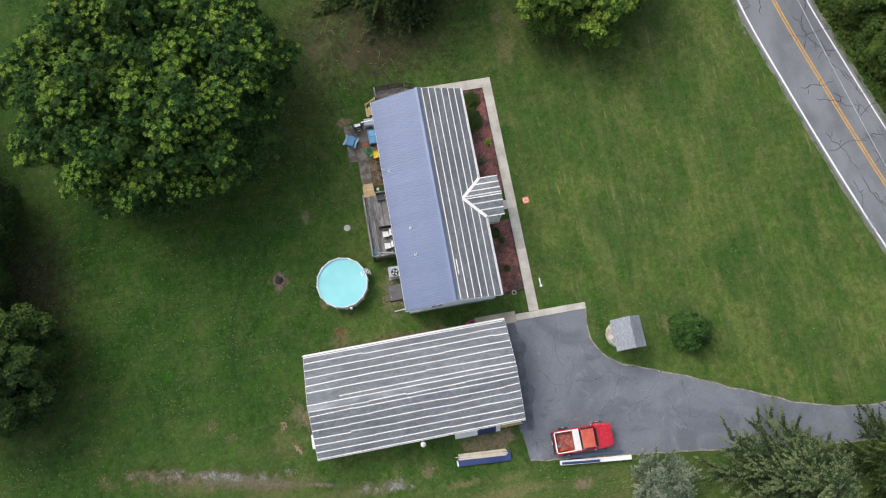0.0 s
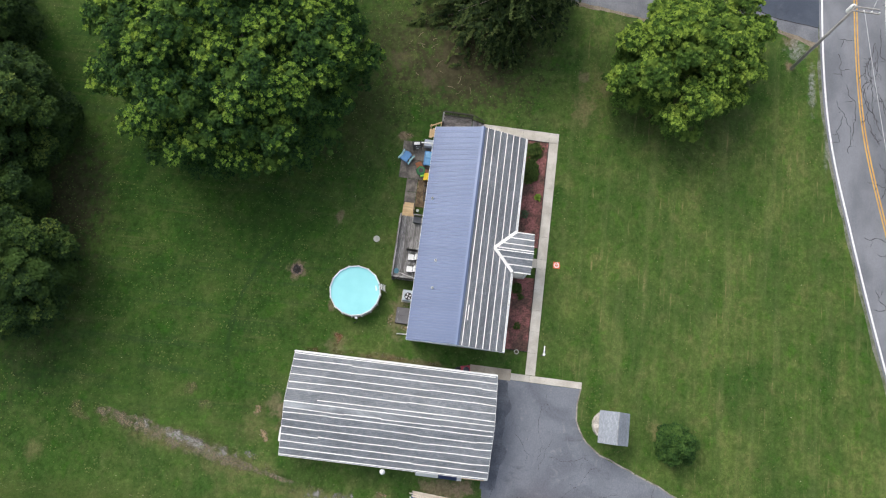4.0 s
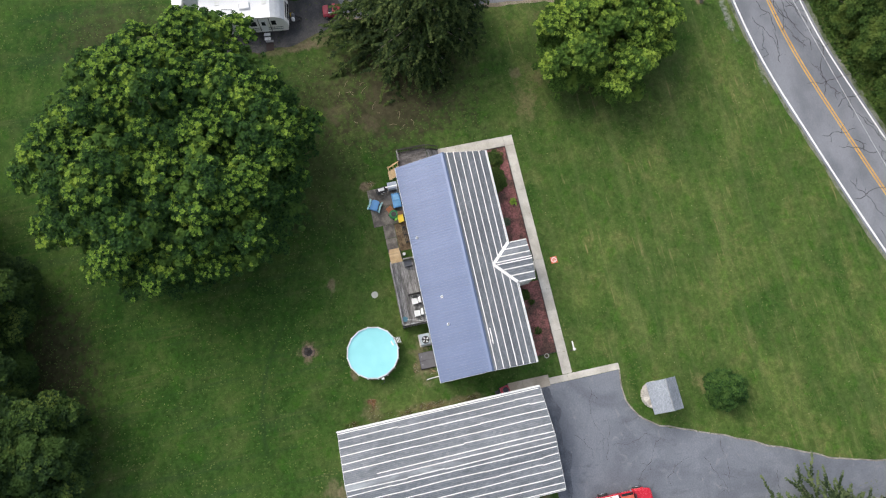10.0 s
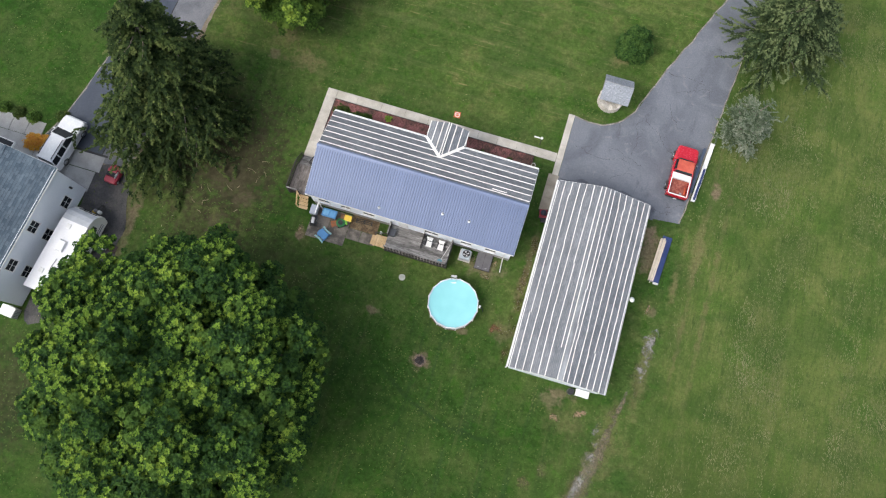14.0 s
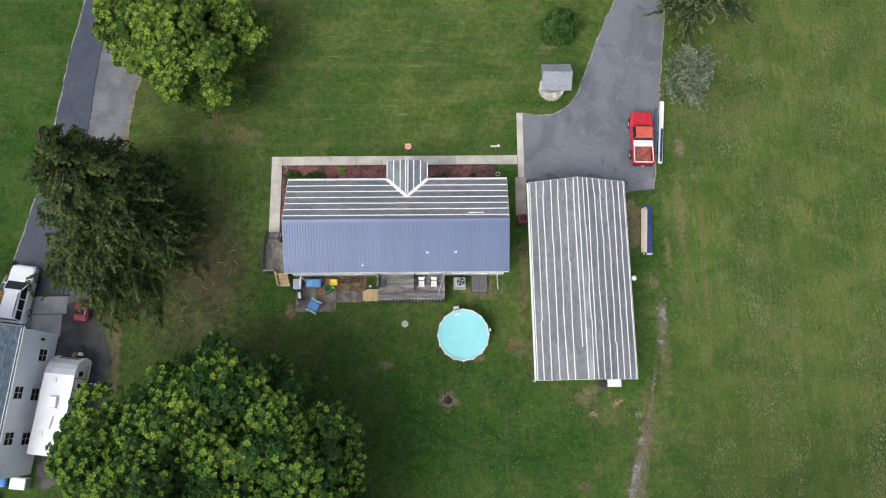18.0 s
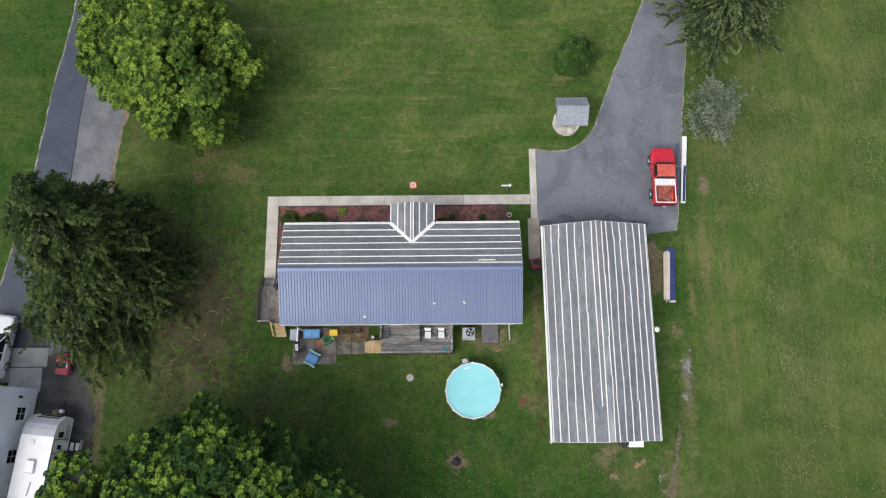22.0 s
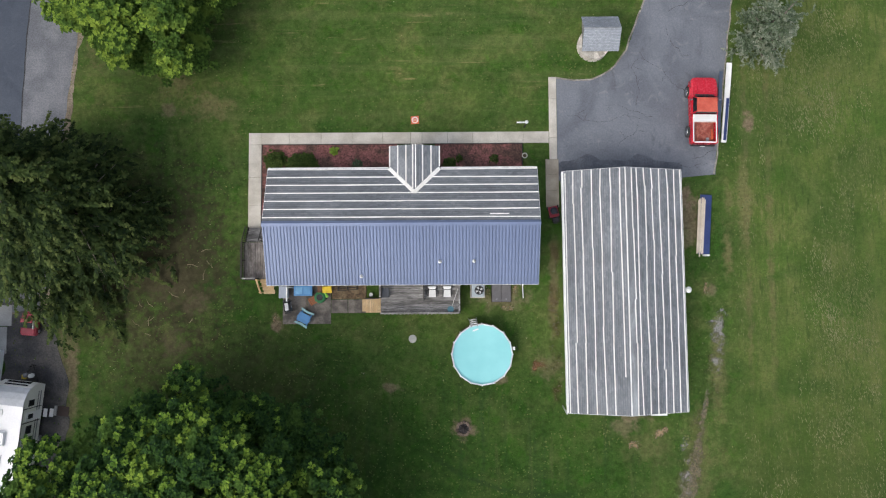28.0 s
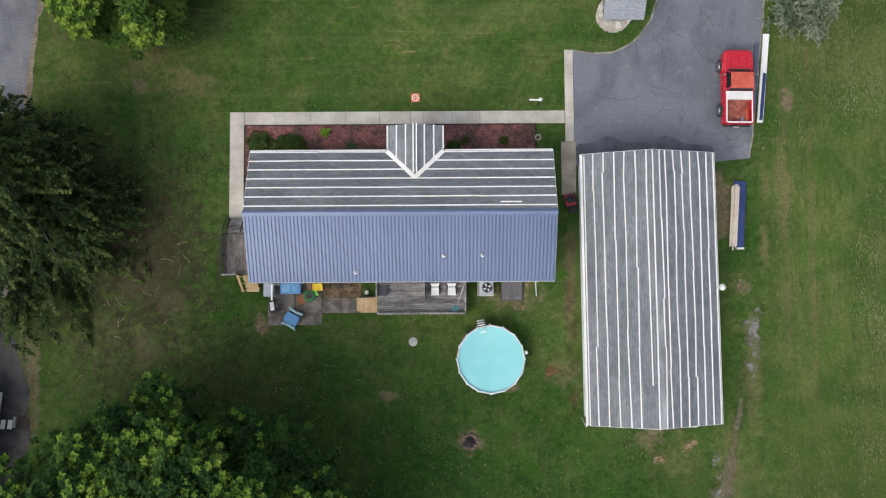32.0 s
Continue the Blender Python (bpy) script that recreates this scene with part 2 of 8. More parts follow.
    straw = blend(nt, span(nt, fine, 0.3, 0.7), (0.12, 0.11, 0.045), (0.24, 0.2, 0.1))
    stone = blend(nt, span(nt, fine, 0.3, 0.7), (0.17, 0.165, 0.16), (0.36, 0.355, 0.345))
    # needle litter, darkened further to paint the tree shade into the ground
    duff_shade = blend(nt, span(nt, clump, 0.3, 0.7), (0.03, 0.031, 0.015), (0.066, 0.06, 0.031))
    for cx, cy, rx, ry, k in DUFF_SHADE_SPOTS:
        col = blend(nt, spot(nt, vec, rag, cx, cy, rx, ry, 0.95, k), col, duff_shade)
    for cx, cy, rx, ry, k in STRAW_SPOTS:
        col = blend(nt, spot(nt, vec, rag, cx, cy, rx, ry, 0.9, k), col, straw)
    for cx, cy, rx, ry, k in EARTH_SPOTS:
        col = blend(nt, spot(nt, vec, rag, cx, cy, rx, ry, 0.7, k), col, earth)
    gritty = span(nt, fine, 0.36, 0.56)
    for cx, cy, rx, ry, k in STONE_SPOTS:
        col = blend(nt, calc(nt, "MULTIPLY", spot(nt, vec, rag, cx, cy, rx, ry, 0.9, k), gritty), col, stone)
    put(nt, b.inputs["Base Color"], col)
    b.inputs["Roughness"].default_value = 0.9
    b.inputs["Specular IOR Level"].default_value = 0.1
    bump(nt, b, calc(nt, "ADD", fine, blade), 0.55, 0.06)
    return m


# centre x, y, half-widths, strength
EARTH_SPOTS = [(-20.4, -1.0, 2.8, 1.6, 0.1), (-19.8, -5.6, 1.1, 1.6, 0.22), (-18.2, -2.6, 1.3, 0.9, 0.2), (-27.4, -9.0, 0.7, 5.5, 0.45), (8.45, -1.0, 0.5, 5.0, 0.45), (18.3, 5.2, 0.9, 1.2, 0.8), (14.2, -10.9, 1.6, 0.6, 0.5), (-3.64, -8.75, 0.75, 0.6, 0.6),
               (23.27, 11.05, 0.55, 1.0, 0.9), (7.93, -7.3, 1.5, 1.3, 0.35), (1.66, -11.75, 1.05, 0.95, 0.8), (-12.2, -3.9, 0.55, 0.9, 0.85), (4.4, -8.2, 0.7, 0.5, 0.6), (-20.6, 12.2, 0.9, 0.7, 0.5), (9.6, 14.1, 0.7, 0.3, 0.7), (18.6, 3.6, 1.2, 3.0, 0.7),
               (-24.6, 32.2, 0.7, 0.6, 0.9), (-27.2, 32.2, 1.1, 1.0, 0.6), (-27.3, 24.0, 0.35, 6.0, 0.5), (13.5, -11.6, 1.3, 0.9, 0.45), (20.2, -1.6, 0.5, 0.8, 0.55), (-28.0, -6.5, 1.4, 3.0, 0.45), (4.6, -2.2, 2.6, 1.1, 0.5)]
STRAW_SPOTS = [(21.5, 1.2, 0.5, 2.6, 0.6), (21.7, 5.2, 0.6, 1.8, 0.5),
               (19.7, -31.0, 1.4, 1.0, 0.38), (-17.5, 12.5, 2.4, 1.6, 0.7), (-20.0, 14.5, 1.6, 1.5, 0.6), (22.8, 5.0, 0.8, 4.5, 0.5), (15.5, -13.0, 2.6, 2.0, 0.3), (-26.2, 22.0, 1.5, 8.0, 0.5), (19.0, -14.0, 1.6, 5.0, 0.38), (11.5, 21.3, 1.1, 0.9, 0.6),
               (20.5, -7.5, 0.8, 5.5, 0.45), (17.6, -20.0, 1.1, 5.0, 0.45)]
# litter ovals under the trees, with crown shade mixed into their colour
DUFF_SHADE_SPOTS = [(-31.5, -25.0, 6.0, 8.0, 0.7), (-20.4, 0.6, 3.6, 5.0, 0.9), (-22.5, 1.4, 10.0, 10.0, 1.0), (-18.8, 0.2, 3.8, 7.5, 1.0), (-21.5, -6.0, 6.0, 5.0, 0.6), (-14.5, -8.0, 9.0, 6.0, 0.45), (-15.6, -18.2, 12.5, 12.5, 0.55), (-21.0, 21.0, 9.5, 9.0, 0.55), (3.0, -34.5, 16.0, 7.0, 0.6), (-1.5, -33.0, 8.0, 4.5, 0.85)]
STONE_SPOTS = [(-26.6, 32.8, 1.8, 1.4, 0.6), (-22.3, 34.4, 3.2, 0.45, 0.75), (-17.0, 35.9, 3.0, 0.35, 0.5)]

M_GRASS = grass_material()


def asphalt_material(name, c1, c2, pale, rough=0.85):
    """Worn asphalt: broad washed-out areas, darker stains and a fine aggregate."""
    m, nt, b, vec = start(name)
    col = blend(nt, span(nt, noisy(nt, vec, 0.22, 5, 0.6, 0.8), 0.36, 0.64), c1, c2)
    col = blend(nt, span(nt, noisy(nt, vec, 0.8, 6, 0.66, 1.0), 0.55, 0.72, 0.0, 0.6), col, pale)
    col = blend(nt, span(nt, noisy(nt, stretch(nt, vec, 1.0, 0.5, 1), 0.9, 6, 0.7, 0.6), 0.56, 0.72, 0.0, 0.6), col, tuple(0.72 * x for x in c1))
    g = noisy(nt, vec, 9.0, 6, 0.7)
    col = blend(nt, 1.0, col, blend(nt, span(nt, g, 0.3, 0.7), (0.85, 0.85, 0.85), (1.15, 1.15, 1.15)), "MULTIPLY")
    put(nt, b.inputs["Base Color"], col)
    b.inputs["Roughness"].default_value = rough
    bump(nt, b, g, 0.5, 0.012)
    return m


M_ASPHALT = asphalt_material("driveway_asphalt", (0.118, 0.128, 0.15), (0.168, 0.18, 0.204), (0.225, 0.23, 0.242))
M_ASPHALT_NEW = asphalt_material("sealed_asphalt", (0.038, 0.049, 0.072), (0.056, 0.069, 0.093), (0.078, 0.091, 0.114), 0.65)
M_ROAD = surf("road_asphalt", (0.145, 0.152, 0.168), (0.215, 0.222, 0.24), 0.3, 18, 0.9, relief=0.008, grain=0.18, sx=0.6)
M_GRAVEL = surf("gravel", (0.13, 0.136, 0.152), (0.195, 0.2, 0.215), 0.5, 9, 0.95, relief=0.02, grain=0.3)
M_SHOULDER = surf("grassy_shoulder", (0.07, 0.095, 0.035), (0.2, 0.2, 0.16), 0.7, 9, 0.95, relief=0.05, grain=0.5)
M_CRACK = surf("crack_filler", (0.02, 0.02, 0.022), (0.045, 0.045, 0.05), 2.0, 20, 0.8, relief=0.004)
M_CONCRETE = surf("concrete_slab", (0.44, 0.405, 0.345), (0.57, 0.535, 0.47), 0.8, 14, 0.9, relief=0.006, grain=0.16, tint=0.05)
M_PATIO = surf("old_concrete", (0.095, 0.085, 0.074), (0.24, 0.212, 0.18), 1.1, 11, 0.92, relief=0.01, grain=0.3)
M_MULCH = surf("red_mulch", (0.1, 0.055, 0.042), (0.25, 0.1, 0.09), 0.75, 8, 0.95, relief=0.06, grain=0.7, spread=(0.4, 0.6))
M_WHITE = surf("white_paint", (0.72, 0.72, 0.7), (0.82, 0.82, 0.8), 1.0, 14, 0.55, relief=0.003, grain=0.06)
M_SIDING = surf("white_siding", (0.84, 0.88, 0.93), (0.87, 0.91, 0.95), 0.6, 10, 0.4, relief=0.002, grain=0.06)
M_BATTEN = surf("pale_batten", (0.76, 0.74, 0.69), (0.84, 0.83, 0.8), 1.2, 18, 0.7, relief=0.003, grain=0.12, tint=0.06)
M_STRIP = surf("furring_strip_pine", (0.56, 0.47, 0.36), (0.68, 0.6, 0.49), 1.2, 12, 0.75, relief=0.003, grain=0.15, tint=0.12)
M_CART = surf("dull_crimson_paint", (0.3, 0.025, 0.045), (0.36, 0.04, 0.06), 0.8, 6, 0.35, relief=0.0, grain=0.08)
M_TAN = surf("tan_concrete", (0.31, 0.265, 0.205), (0.42, 0.365, 0.29), 0.8, 14, 0.9, relief=0.006, grain=0.2, tint=0.05)
M_NPAD = surf("neighbour_concrete", (0.31, 0.31, 0.3), (0.4, 0.4, 0.39), 0.8, 14, 0.9, relief=0.006, grain=0.14, tint=0.05)
M_PINE = surf("new_pine", (0.5, 0.34, 0.17), (0.62, 0.46, 0.26), 1.4, 12, 0.7, relief=0.004, grain=0.2, tint=0.1)
M_GREYWOOD = surf("weathered_wood", (0.15, 0.142, 0.135), (0.37, 0.36, 0.345), 2.2, 16, 0.9, relief=0.008, grain=0.6, tint=0.22, sx=0.12)
M_GREYWOOD_Y = surf("weathered_wood_cross", (0.15, 0.13, 0.115), (0.3, 0.27, 0.25), 1.5, 9, 0.9, relief=0.008, grain=0.45, tint=0.28, sy=0.35)
M_DARKWOOD = surf("dark_rail_wood", (0.025, 0.022, 0.02), (0.06, 0.054, 0.05), 2.0, 14, 0.85, relief=0.004, tint=0.2)
M_BLUEROOF = surf("blue_steel", (0.14, 0.182, 0.295), (0.172, 0.216, 0.335), 0.25, 5, 0.44, metal=0.15, relief=0.002, grain=0.06, tint=0.05)
M_NAVY = surf("navy_steel", (0.03, 0.05, 0.15), (0.045, 0.07, 0.19), 0.6, 8, 0.35, metal=0.3, relief=0.001, grain=0.08)
M_RED = surf("red_car_paint", (0.5, 0.008, 0.022), (0.55, 0.012, 0.03), 0.8, 6, 0.25, relief=0.0, grain=0.05, coat=0.6)
M_FADED = surf("sun_faded_red_paint", (0.48, 0.075, 0.045), (0.58, 0.12, 0.075), 1.6, 8, 0.6, relief=0.001, grain=0.12)
M_RUSTBED = surf("worn_red_bed", (0.24, 0.045, 0.03), (0.4, 0.14, 0.1), 2.5, 9, 0.75, relief=0.004, grain=0.4)
M_CARWHITE = surf("white_car_paint", (0.78, 0.79, 0.8), (0.82, 0.83, 0.84), 0.8, 6, 0.25, relief=0.0, grain=0.03, coat=0.6)
M_RUBBER = surf("tyre_rubber", (0.018, 0.018, 0.018), (0.04, 0.04, 0.04), 3.0, 20, 0.85, relief=0.003)
M_CHROME = surf("chrome", (0.6, 0.6, 0.6), (0.7, 0.7, 0.7), 2.0, 8, 0.2, metal=1.0, relief=0.0, grain=0.05)
M_STEEL = surf("grey_steel", (0.28, 0.29, 0.3), (0.42, 0.43, 0.44), 2.0, 12, 0.5, metal=0.6, relief=0.001)
M_BLACK = surf("black_plastic", (0.014, 0.014, 0.015), (0.03, 0.03, 0.032), 2.0, 12, 0.5, relief=0.001)
M_GLASS = surf("dark_window_glass", (0.012, 0.014, 0.017), (0.022, 0.026, 0.03), 0.8, 3, 0.12, relief=0.0, grain=0.1)
M_GLASS.node_tree.nodes["Principled BSDF"].inputs["Specular IOR Level"].default_value = 0.2
M_SAND = surf("pale_sediment", (0.2, 0.18, 0.15), (0.34, 0.31, 0.26), 1.5, 9, 0.95, relief=0.01, grain=0.4)
M_BARK = surf("bark", (0.09, 0.07, 0.055), (0.2, 0.17, 0.14), 1.5, 8, 0.95, relief=0.05, grain=0.5, sz=0.3)
M_POLE = surf("utility_pole_wood", (0.3, 0.28, 0.26), (0.44, 0.42, 0.39), 1.0, 10, 0.9, relief=0.006, sz=0.15)
M_GALV = surf("galvanised_wire", (0.5, 0.5, 0.5), (0.65, 0.65, 0.65), 1.0, 6, 0.45, metal=0.5, relief=0.0)
M_STONE = surf("pale_fieldstone", (0.42, 0.38, 0.32), (0.62, 0.58, 0.52), 2.0, 9, 0.9, relief=0.02, tint=0.2)
M_PAINT_Y = surf("yellow_road_paint", (0.55, 0.3, 0.045), (0.68, 0.4, 0.07), 1.5, 12, 0.7, relief=0.001, grain=0.2)
M_PAINT_W = surf("white_road_paint", (0.68, 0.68, 0.67), (0.8, 0.8, 0.79), 1.5, 12, 0.7, relief=0.001, grain=0.15)
M_FLOWER = surf("orange_petals", (0.5, 0.2, 0.02), (0.6, 0.32, 0.03), 2.0, 9, 0.8, relief=0.0)


def shingle_material(name, c1, c2, across, row=0.145, tab=0.3, sheen=0.45):
    """Asphalt shingles: rows of tabs of slightly different tone; across: rows run along x (0) or along y (1)."""
    m, nt, b, vec = start(name)
    v = stretch(nt, vec, 1, 1, 1, 90 if across else 0)
    br = nt.nodes.new("ShaderNodeTexBrick")
    br.inputs["Scale"].default_value = 1.0
    br.inputs["Brick Width"].default_value, br.inputs["Row Height"].default_value = tab, row
    br.inputs["Mortar Size"].default_value, br.inputs["Bias"].default_value = 0.006, 0.0
    put(nt, br.inputs["Color1"], c1)
    put(nt, br.inputs["Color2"], c2)
    put(nt, br.inputs["Mortar"], tuple(x * 0.86 for x in c1))
    nt.links.new(v, br.inputs["Vector"])
    # each course is darkened at one edge to paint its row shadow
    course = calc(nt, "FRACT", calc(nt, "DIVIDE", axis(nt, v, 1), row))
    tone = blend(nt, 1.0, br.outputs["Color"], blend(nt, span(nt, course, 0.0, 0.4), (0.8, 0.8, 0.81), (1.04, 1.04, 1.04)), "MULTIPLY")
    stain_shade = noisy(nt, stretch(nt, vec, 1.0 if across else 0.35, 0.35 if across else 1.0, 1), 0.7, 7, 0.68, 0.4)
    col = blend(nt, 1.0, tone, blend(nt, span(nt, stain_shade, 0.3, 0.7), (0.76, 0.77, 0.78), (1.22, 1.22, 1.21)), "MULTIPLY")
    g = noisy(nt, vec, 30, 4)
    col = blend(nt, 1.0, col, blend(nt, span(nt, g, 0.3, 0.7), (0.8, 0.8, 0.8), (1.2, 1.2, 1.2)), "MULTIPLY")
    put(nt, b.inputs["Base Color"], col)
    b.inputs["Roughness"].default_value = 0.9
    b.inputs["Specular IOR Level"].default_value = sheen
    bump(nt, b, br.outputs["Fac"], 0.5, -0.01)
    return m


M_SHINGLE = shingle_material("grey_shingles", (0.132, 0.142, 0.155), (0.178, 0.188, 0.2), 0)
M_SHINGLE_Y = shingle_material("grey_shingles_cross", (0.155, 0.167, 0.182), (0.21, 0.222, 0.237), 1)
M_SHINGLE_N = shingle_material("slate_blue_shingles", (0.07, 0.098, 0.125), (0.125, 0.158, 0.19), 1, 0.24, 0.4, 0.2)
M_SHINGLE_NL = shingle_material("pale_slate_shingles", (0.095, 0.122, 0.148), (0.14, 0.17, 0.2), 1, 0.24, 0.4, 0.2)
M_SHINGLE_W = shingle_material("well_shingles", (0.24, 0.26, 0.29), (0.32, 0.34, 0.37), 0, 0.09, 0.14)
M_DARKROOF = surf("black_membrane", (0.016, 0.018, 0.023), (0.03, 0.033, 0.04), 0.5, 9, 0.8, relief=0.004)

M_LEAF_BIG = leafy("maple_leaves", (0.013, 0.037, 0.012), (0.044, 0.1, 0.019), (0.085, 0.155, 0.028), 0.5, 0.08)
# paler leaf copies; on the maple crowns they paint light onto shoot tops
M_LEAF_TIP = leafy("lit_maple_leaves", (0.085, 0.165, 0.024), (0.17, 0.27, 0.036), (0.225, 0.325, 0.044), 0.5, 0.1)
M_LEAF_LTIP = leafy("bright_yellow_green_leaves", (0.14, 0.22, 0.034), (0.21, 0.315, 0.045), (0.27, 0.37, 0.055), 0.6, 0.1)
M_LEAF_LIGHT = leafy("light_maple_leaves", (0.03, 0.066, 0.013), (0.084, 0.155, 0.026), (0.14, 0.215, 0.035), 0.6, 0.1)
M_LEAF_DARK = leafy("dark_leaves", (0.016, 0.036, 0.012), (0.036, 0.07, 0.017), (0.05, 0.092, 0.02), 0.4, 0.08)
M_LEAF_WOOD = leafy("hedgerow_leaves", (0.03, 0.062, 0.014), (0.065, 0.11, 0.022), (0.1, 0.14, 0.03), 0.5, 0.15)
M_NEEDLE = leafy("spruce_needles", (0.0095, 0.0205, 0.0065), (0.029, 0.05, 0.0125), (0.042, 0.066, 0.0165), 0.9, 0.04)
M_NEEDLE_TIP = leafy("spruce_shoots", (0.031, 0.052, 0.0145), (0.07, 0.098, 0.026), (0.104, 0.13, 0.038), 0.9, 0.06)
M_NEEDLE_L = leafy("cedar_needles", (0.018, 0.033, 0.014), (0.045, 0.068, 0.027), (0.06, 0.085, 0.033), 0.6, 0.04)
M_CEDAR_TIP = leafy("cedar_shoots", (0.065, 0.098, 0.04), (0.125, 0.16, 0.068), (0.16, 0.195, 0.085), 0.6, 0.08)
M_SILVER = leafy("silvery_leaves", (0.06, 0.09, 0.05), (0.125, 0.165, 0.1), (0.19, 0.215, 0.15), 0.8, 0.1)
M_SILVER_TIP = leafy("silvery_shoots", (0.13, 0.165, 0.115), (0.21, 0.245, 0.18), (0.29, 0.315, 0.245), 0.8, 0.12)
M_BOX = leafy("shrub_leaves", (0.026, 0.05, 0.012), (0.066, 0.102, 0.022), (0.095, 0.125, 0.03), 1.5, 0.06)
M_YEW = leafy("yew_leaves", (0.02, 0.052, 0.014), (0.052, 0.108, 0.022), (0.075, 0.135, 0.03), 1.5, 0.05)


def plain(name, c, rough=0.5, metal=0.0, vary=0.08):
    return surf(name, tuple(x * (1 - vary) for x in c), tuple(x * (1 + vary) for x in c), 2.0, 12, rough, metal, relief=0.001, grain=0.08)


def water_material():
    m, nt, b, vec = start("pool_water")
    n = noisy(nt, vec, 0.6, 3)
    put(nt, b.inputs["Base Color"], blend(nt, span(nt, n, 0.3, 0.7), (0.27, 0.64, 0.655), (0.31, 0.69, 0.7)))
    b.inputs["Roughness"].default_value = 0.12
    b.inputs["IOR"].default_value = 1.33
    bump(nt, b, noisy(nt, vec, 3.0, 3), 0.12, 0.02)
    return m


M_WATER = water_material()

# ---- building helpers ----


def solid(name, bm, material):
    me = bpy.data.meshes.new(name)
    bm.to_mesh(me)
    bm.free()
    me.materials.append(material)
    return me


def part(name, bm, material, parent=None, label=""):
    """Links a bmesh (or a ready mesh) as one mesh object, under a thing or a part."""
    me = bm if isinstance(bm, bpy.types.Mesh) else solid(name, bm, material)
    ob = new(name, me)
    if parent is not None:
        ob.parent = parent
    return tagged(ob, label)


def thing(name, label, category, at=(0, 0, 0), rz=0.0, group="", kind=""):
    ob = new(name)
    ob.matrix_world = pose(*at, 0, 0, rz)
    return tagged(ob, label, category, group, kind)


def box(x0, x1, y0, y1, z0, z1, bevel=0.0, bm=None):
    bm = bm or bmesh.new()
    made = bmesh.ops.create_cube(bm, size=1.0)["verts"]
    bmesh.ops.transform(bm, verts=made, matrix=Matrix.LocRotScale(((x0 + x1) / 2, (y0 + y1) / 2, (z0 + z1) / 2), None, (abs(x1 - x0), abs(y1 - y0), abs(z1 - z0))))
    if bevel:
        edges = list({e for v in made for e in v.link_edges})
        bmesh.ops.bevel(bm, geom=edges, offset=bevel, segments=2, affect="EDGES", profile=0.6)
    return bm


def beam(p, q, w, h, bm=None):
    """A straight timber from p to q, w wide and h high."""
    bm = bm or bmesh.new()
    p, q = Vector(p), Vector(q)
    d = (q - p).normalized()
    side = d.cross(Vector((0, 0, 1)))
    side = side.normalized() if side.length > 1e-4 else Vector((1, 0, 0))
    up = side.cross(d).normalized()
    vs = [bm.verts.new(e + side * w / 2 * a + up * h / 2 * b) for e in (p, q) for a, b in ((-1, -1), (1, -1), (1, 1), (-1, 1))]
    for f in ((0, 1, 2, 3), (7, 6, 5, 4), (0, 4, 5, 1), (1, 5, 6, 2), (2, 6, 7, 3), (3, 7, 4, 0)):
        bm.faces.new([vs[i] for i in f])
    bmesh.ops.recalc_face_normals(bm, faces=bm.faces)
    return bm


def tube(pts, radii, seg=8, bm=None, cap=True):
    bm = bm or bmesh.new()
    rings = []
    pts = [Vector(p) for p in pts]
    for i, p in enumerate(pts):
        d = (pts[min(i + 1, len(pts) - 1)] - pts[max(i - 1, 0)]).normalized()
        a = d.cross(Vector((0.3, 0.1, 1)) if abs(d.z) < 0.9 else Vector((1, 0, 0))).normalized()
        b = d.cross(a)
        r = radii[i] if isinstance(radii, (list, tuple)) else radii
        rings.append([bm.verts.new(p + r * (math.cos(k * math.tau / seg) * a + math.sin(k * math.tau / seg) * b)) for k in range(seg)])
    for u, v in zip(rings, rings[1:]):
        for k in range(seg):
            bm.faces.new((u[k], u[(k + 1) % seg], v[(k + 1) % seg], v[k]))
    if cap:
        bm.faces.new(rings[0][::-1])
        bm.faces.new(rings[-1])
    bmesh.ops.recalc_face_normals(bm, faces=bm.faces)
    for f in bm.faces:
        f.smooth = len(f.verts) == 4
    return bm


def turned(profile, seg=24, bm=None, at=(0, 0, 0)):
    """A body of revolution from (radius, height) pairs, closed at both ends."""
    bm = bm or bmesh.new()
    rings = [[bm.verts.new((at[0] + r * math.cos(k * math.tau / seg), at[1] + r * math.sin(k * math.tau / seg), at[2] + z)) for k in range(seg)] for r, z in profile]
    for u, v in zip(rings, rings[1:]):
        for k in range(seg):
            bm.faces.new((u[k], u[(k + 1) % seg], v[(k + 1) % seg], v[k]))
    bm.faces.new(rings[0][::-1])
    bm.faces.new(rings[-1])
    bmesh.ops.recalc_face_normals(bm, faces=bm.faces)
    return bm


def prism(pts, z0, z1, bm=None):
    """A flat slab over an outline."""
    bm = bm or bmesh.new()
    lo, hi = [bm.verts.new((x, y, z0)) for x, y in pts], [bm.verts.new((x, y, z1)) for x, y in pts]
    faces = [bm.faces.new(hi), bm.faces.new(lo[::-1])]
    for k in range(len(pts)):
        bm.faces.new((lo[k], lo[(k + 1) % len(pts)], hi[(k + 1) % len(pts)], hi[k]))
    bmesh.ops.recalc_face_normals(bm, faces=bm.faces)
    bmesh.ops.triangulate(bm, faces=faces)
    return bm


def loft(sections, bm=None, close=True):
    """Skins rows of points, each the same length."""
    bm = bm or bmesh.new()
    rows = [[bm.verts.new(p) for p in s] for s in sections]
    n = len(rows[0])
    for u, v in zip(rows, rows[1:]):
        for k in range(n if close else n - 1):
            bm.faces.new((u[k], u[(k + 1) % n], v[(k + 1) % n], v[k]))
    if close:
        bm.faces.new(rows[0][::-1])
        bm.faces.new(rows[-1])
    bmesh.ops.recalc_face_normals(bm, faces=bm.faces)
    return bm


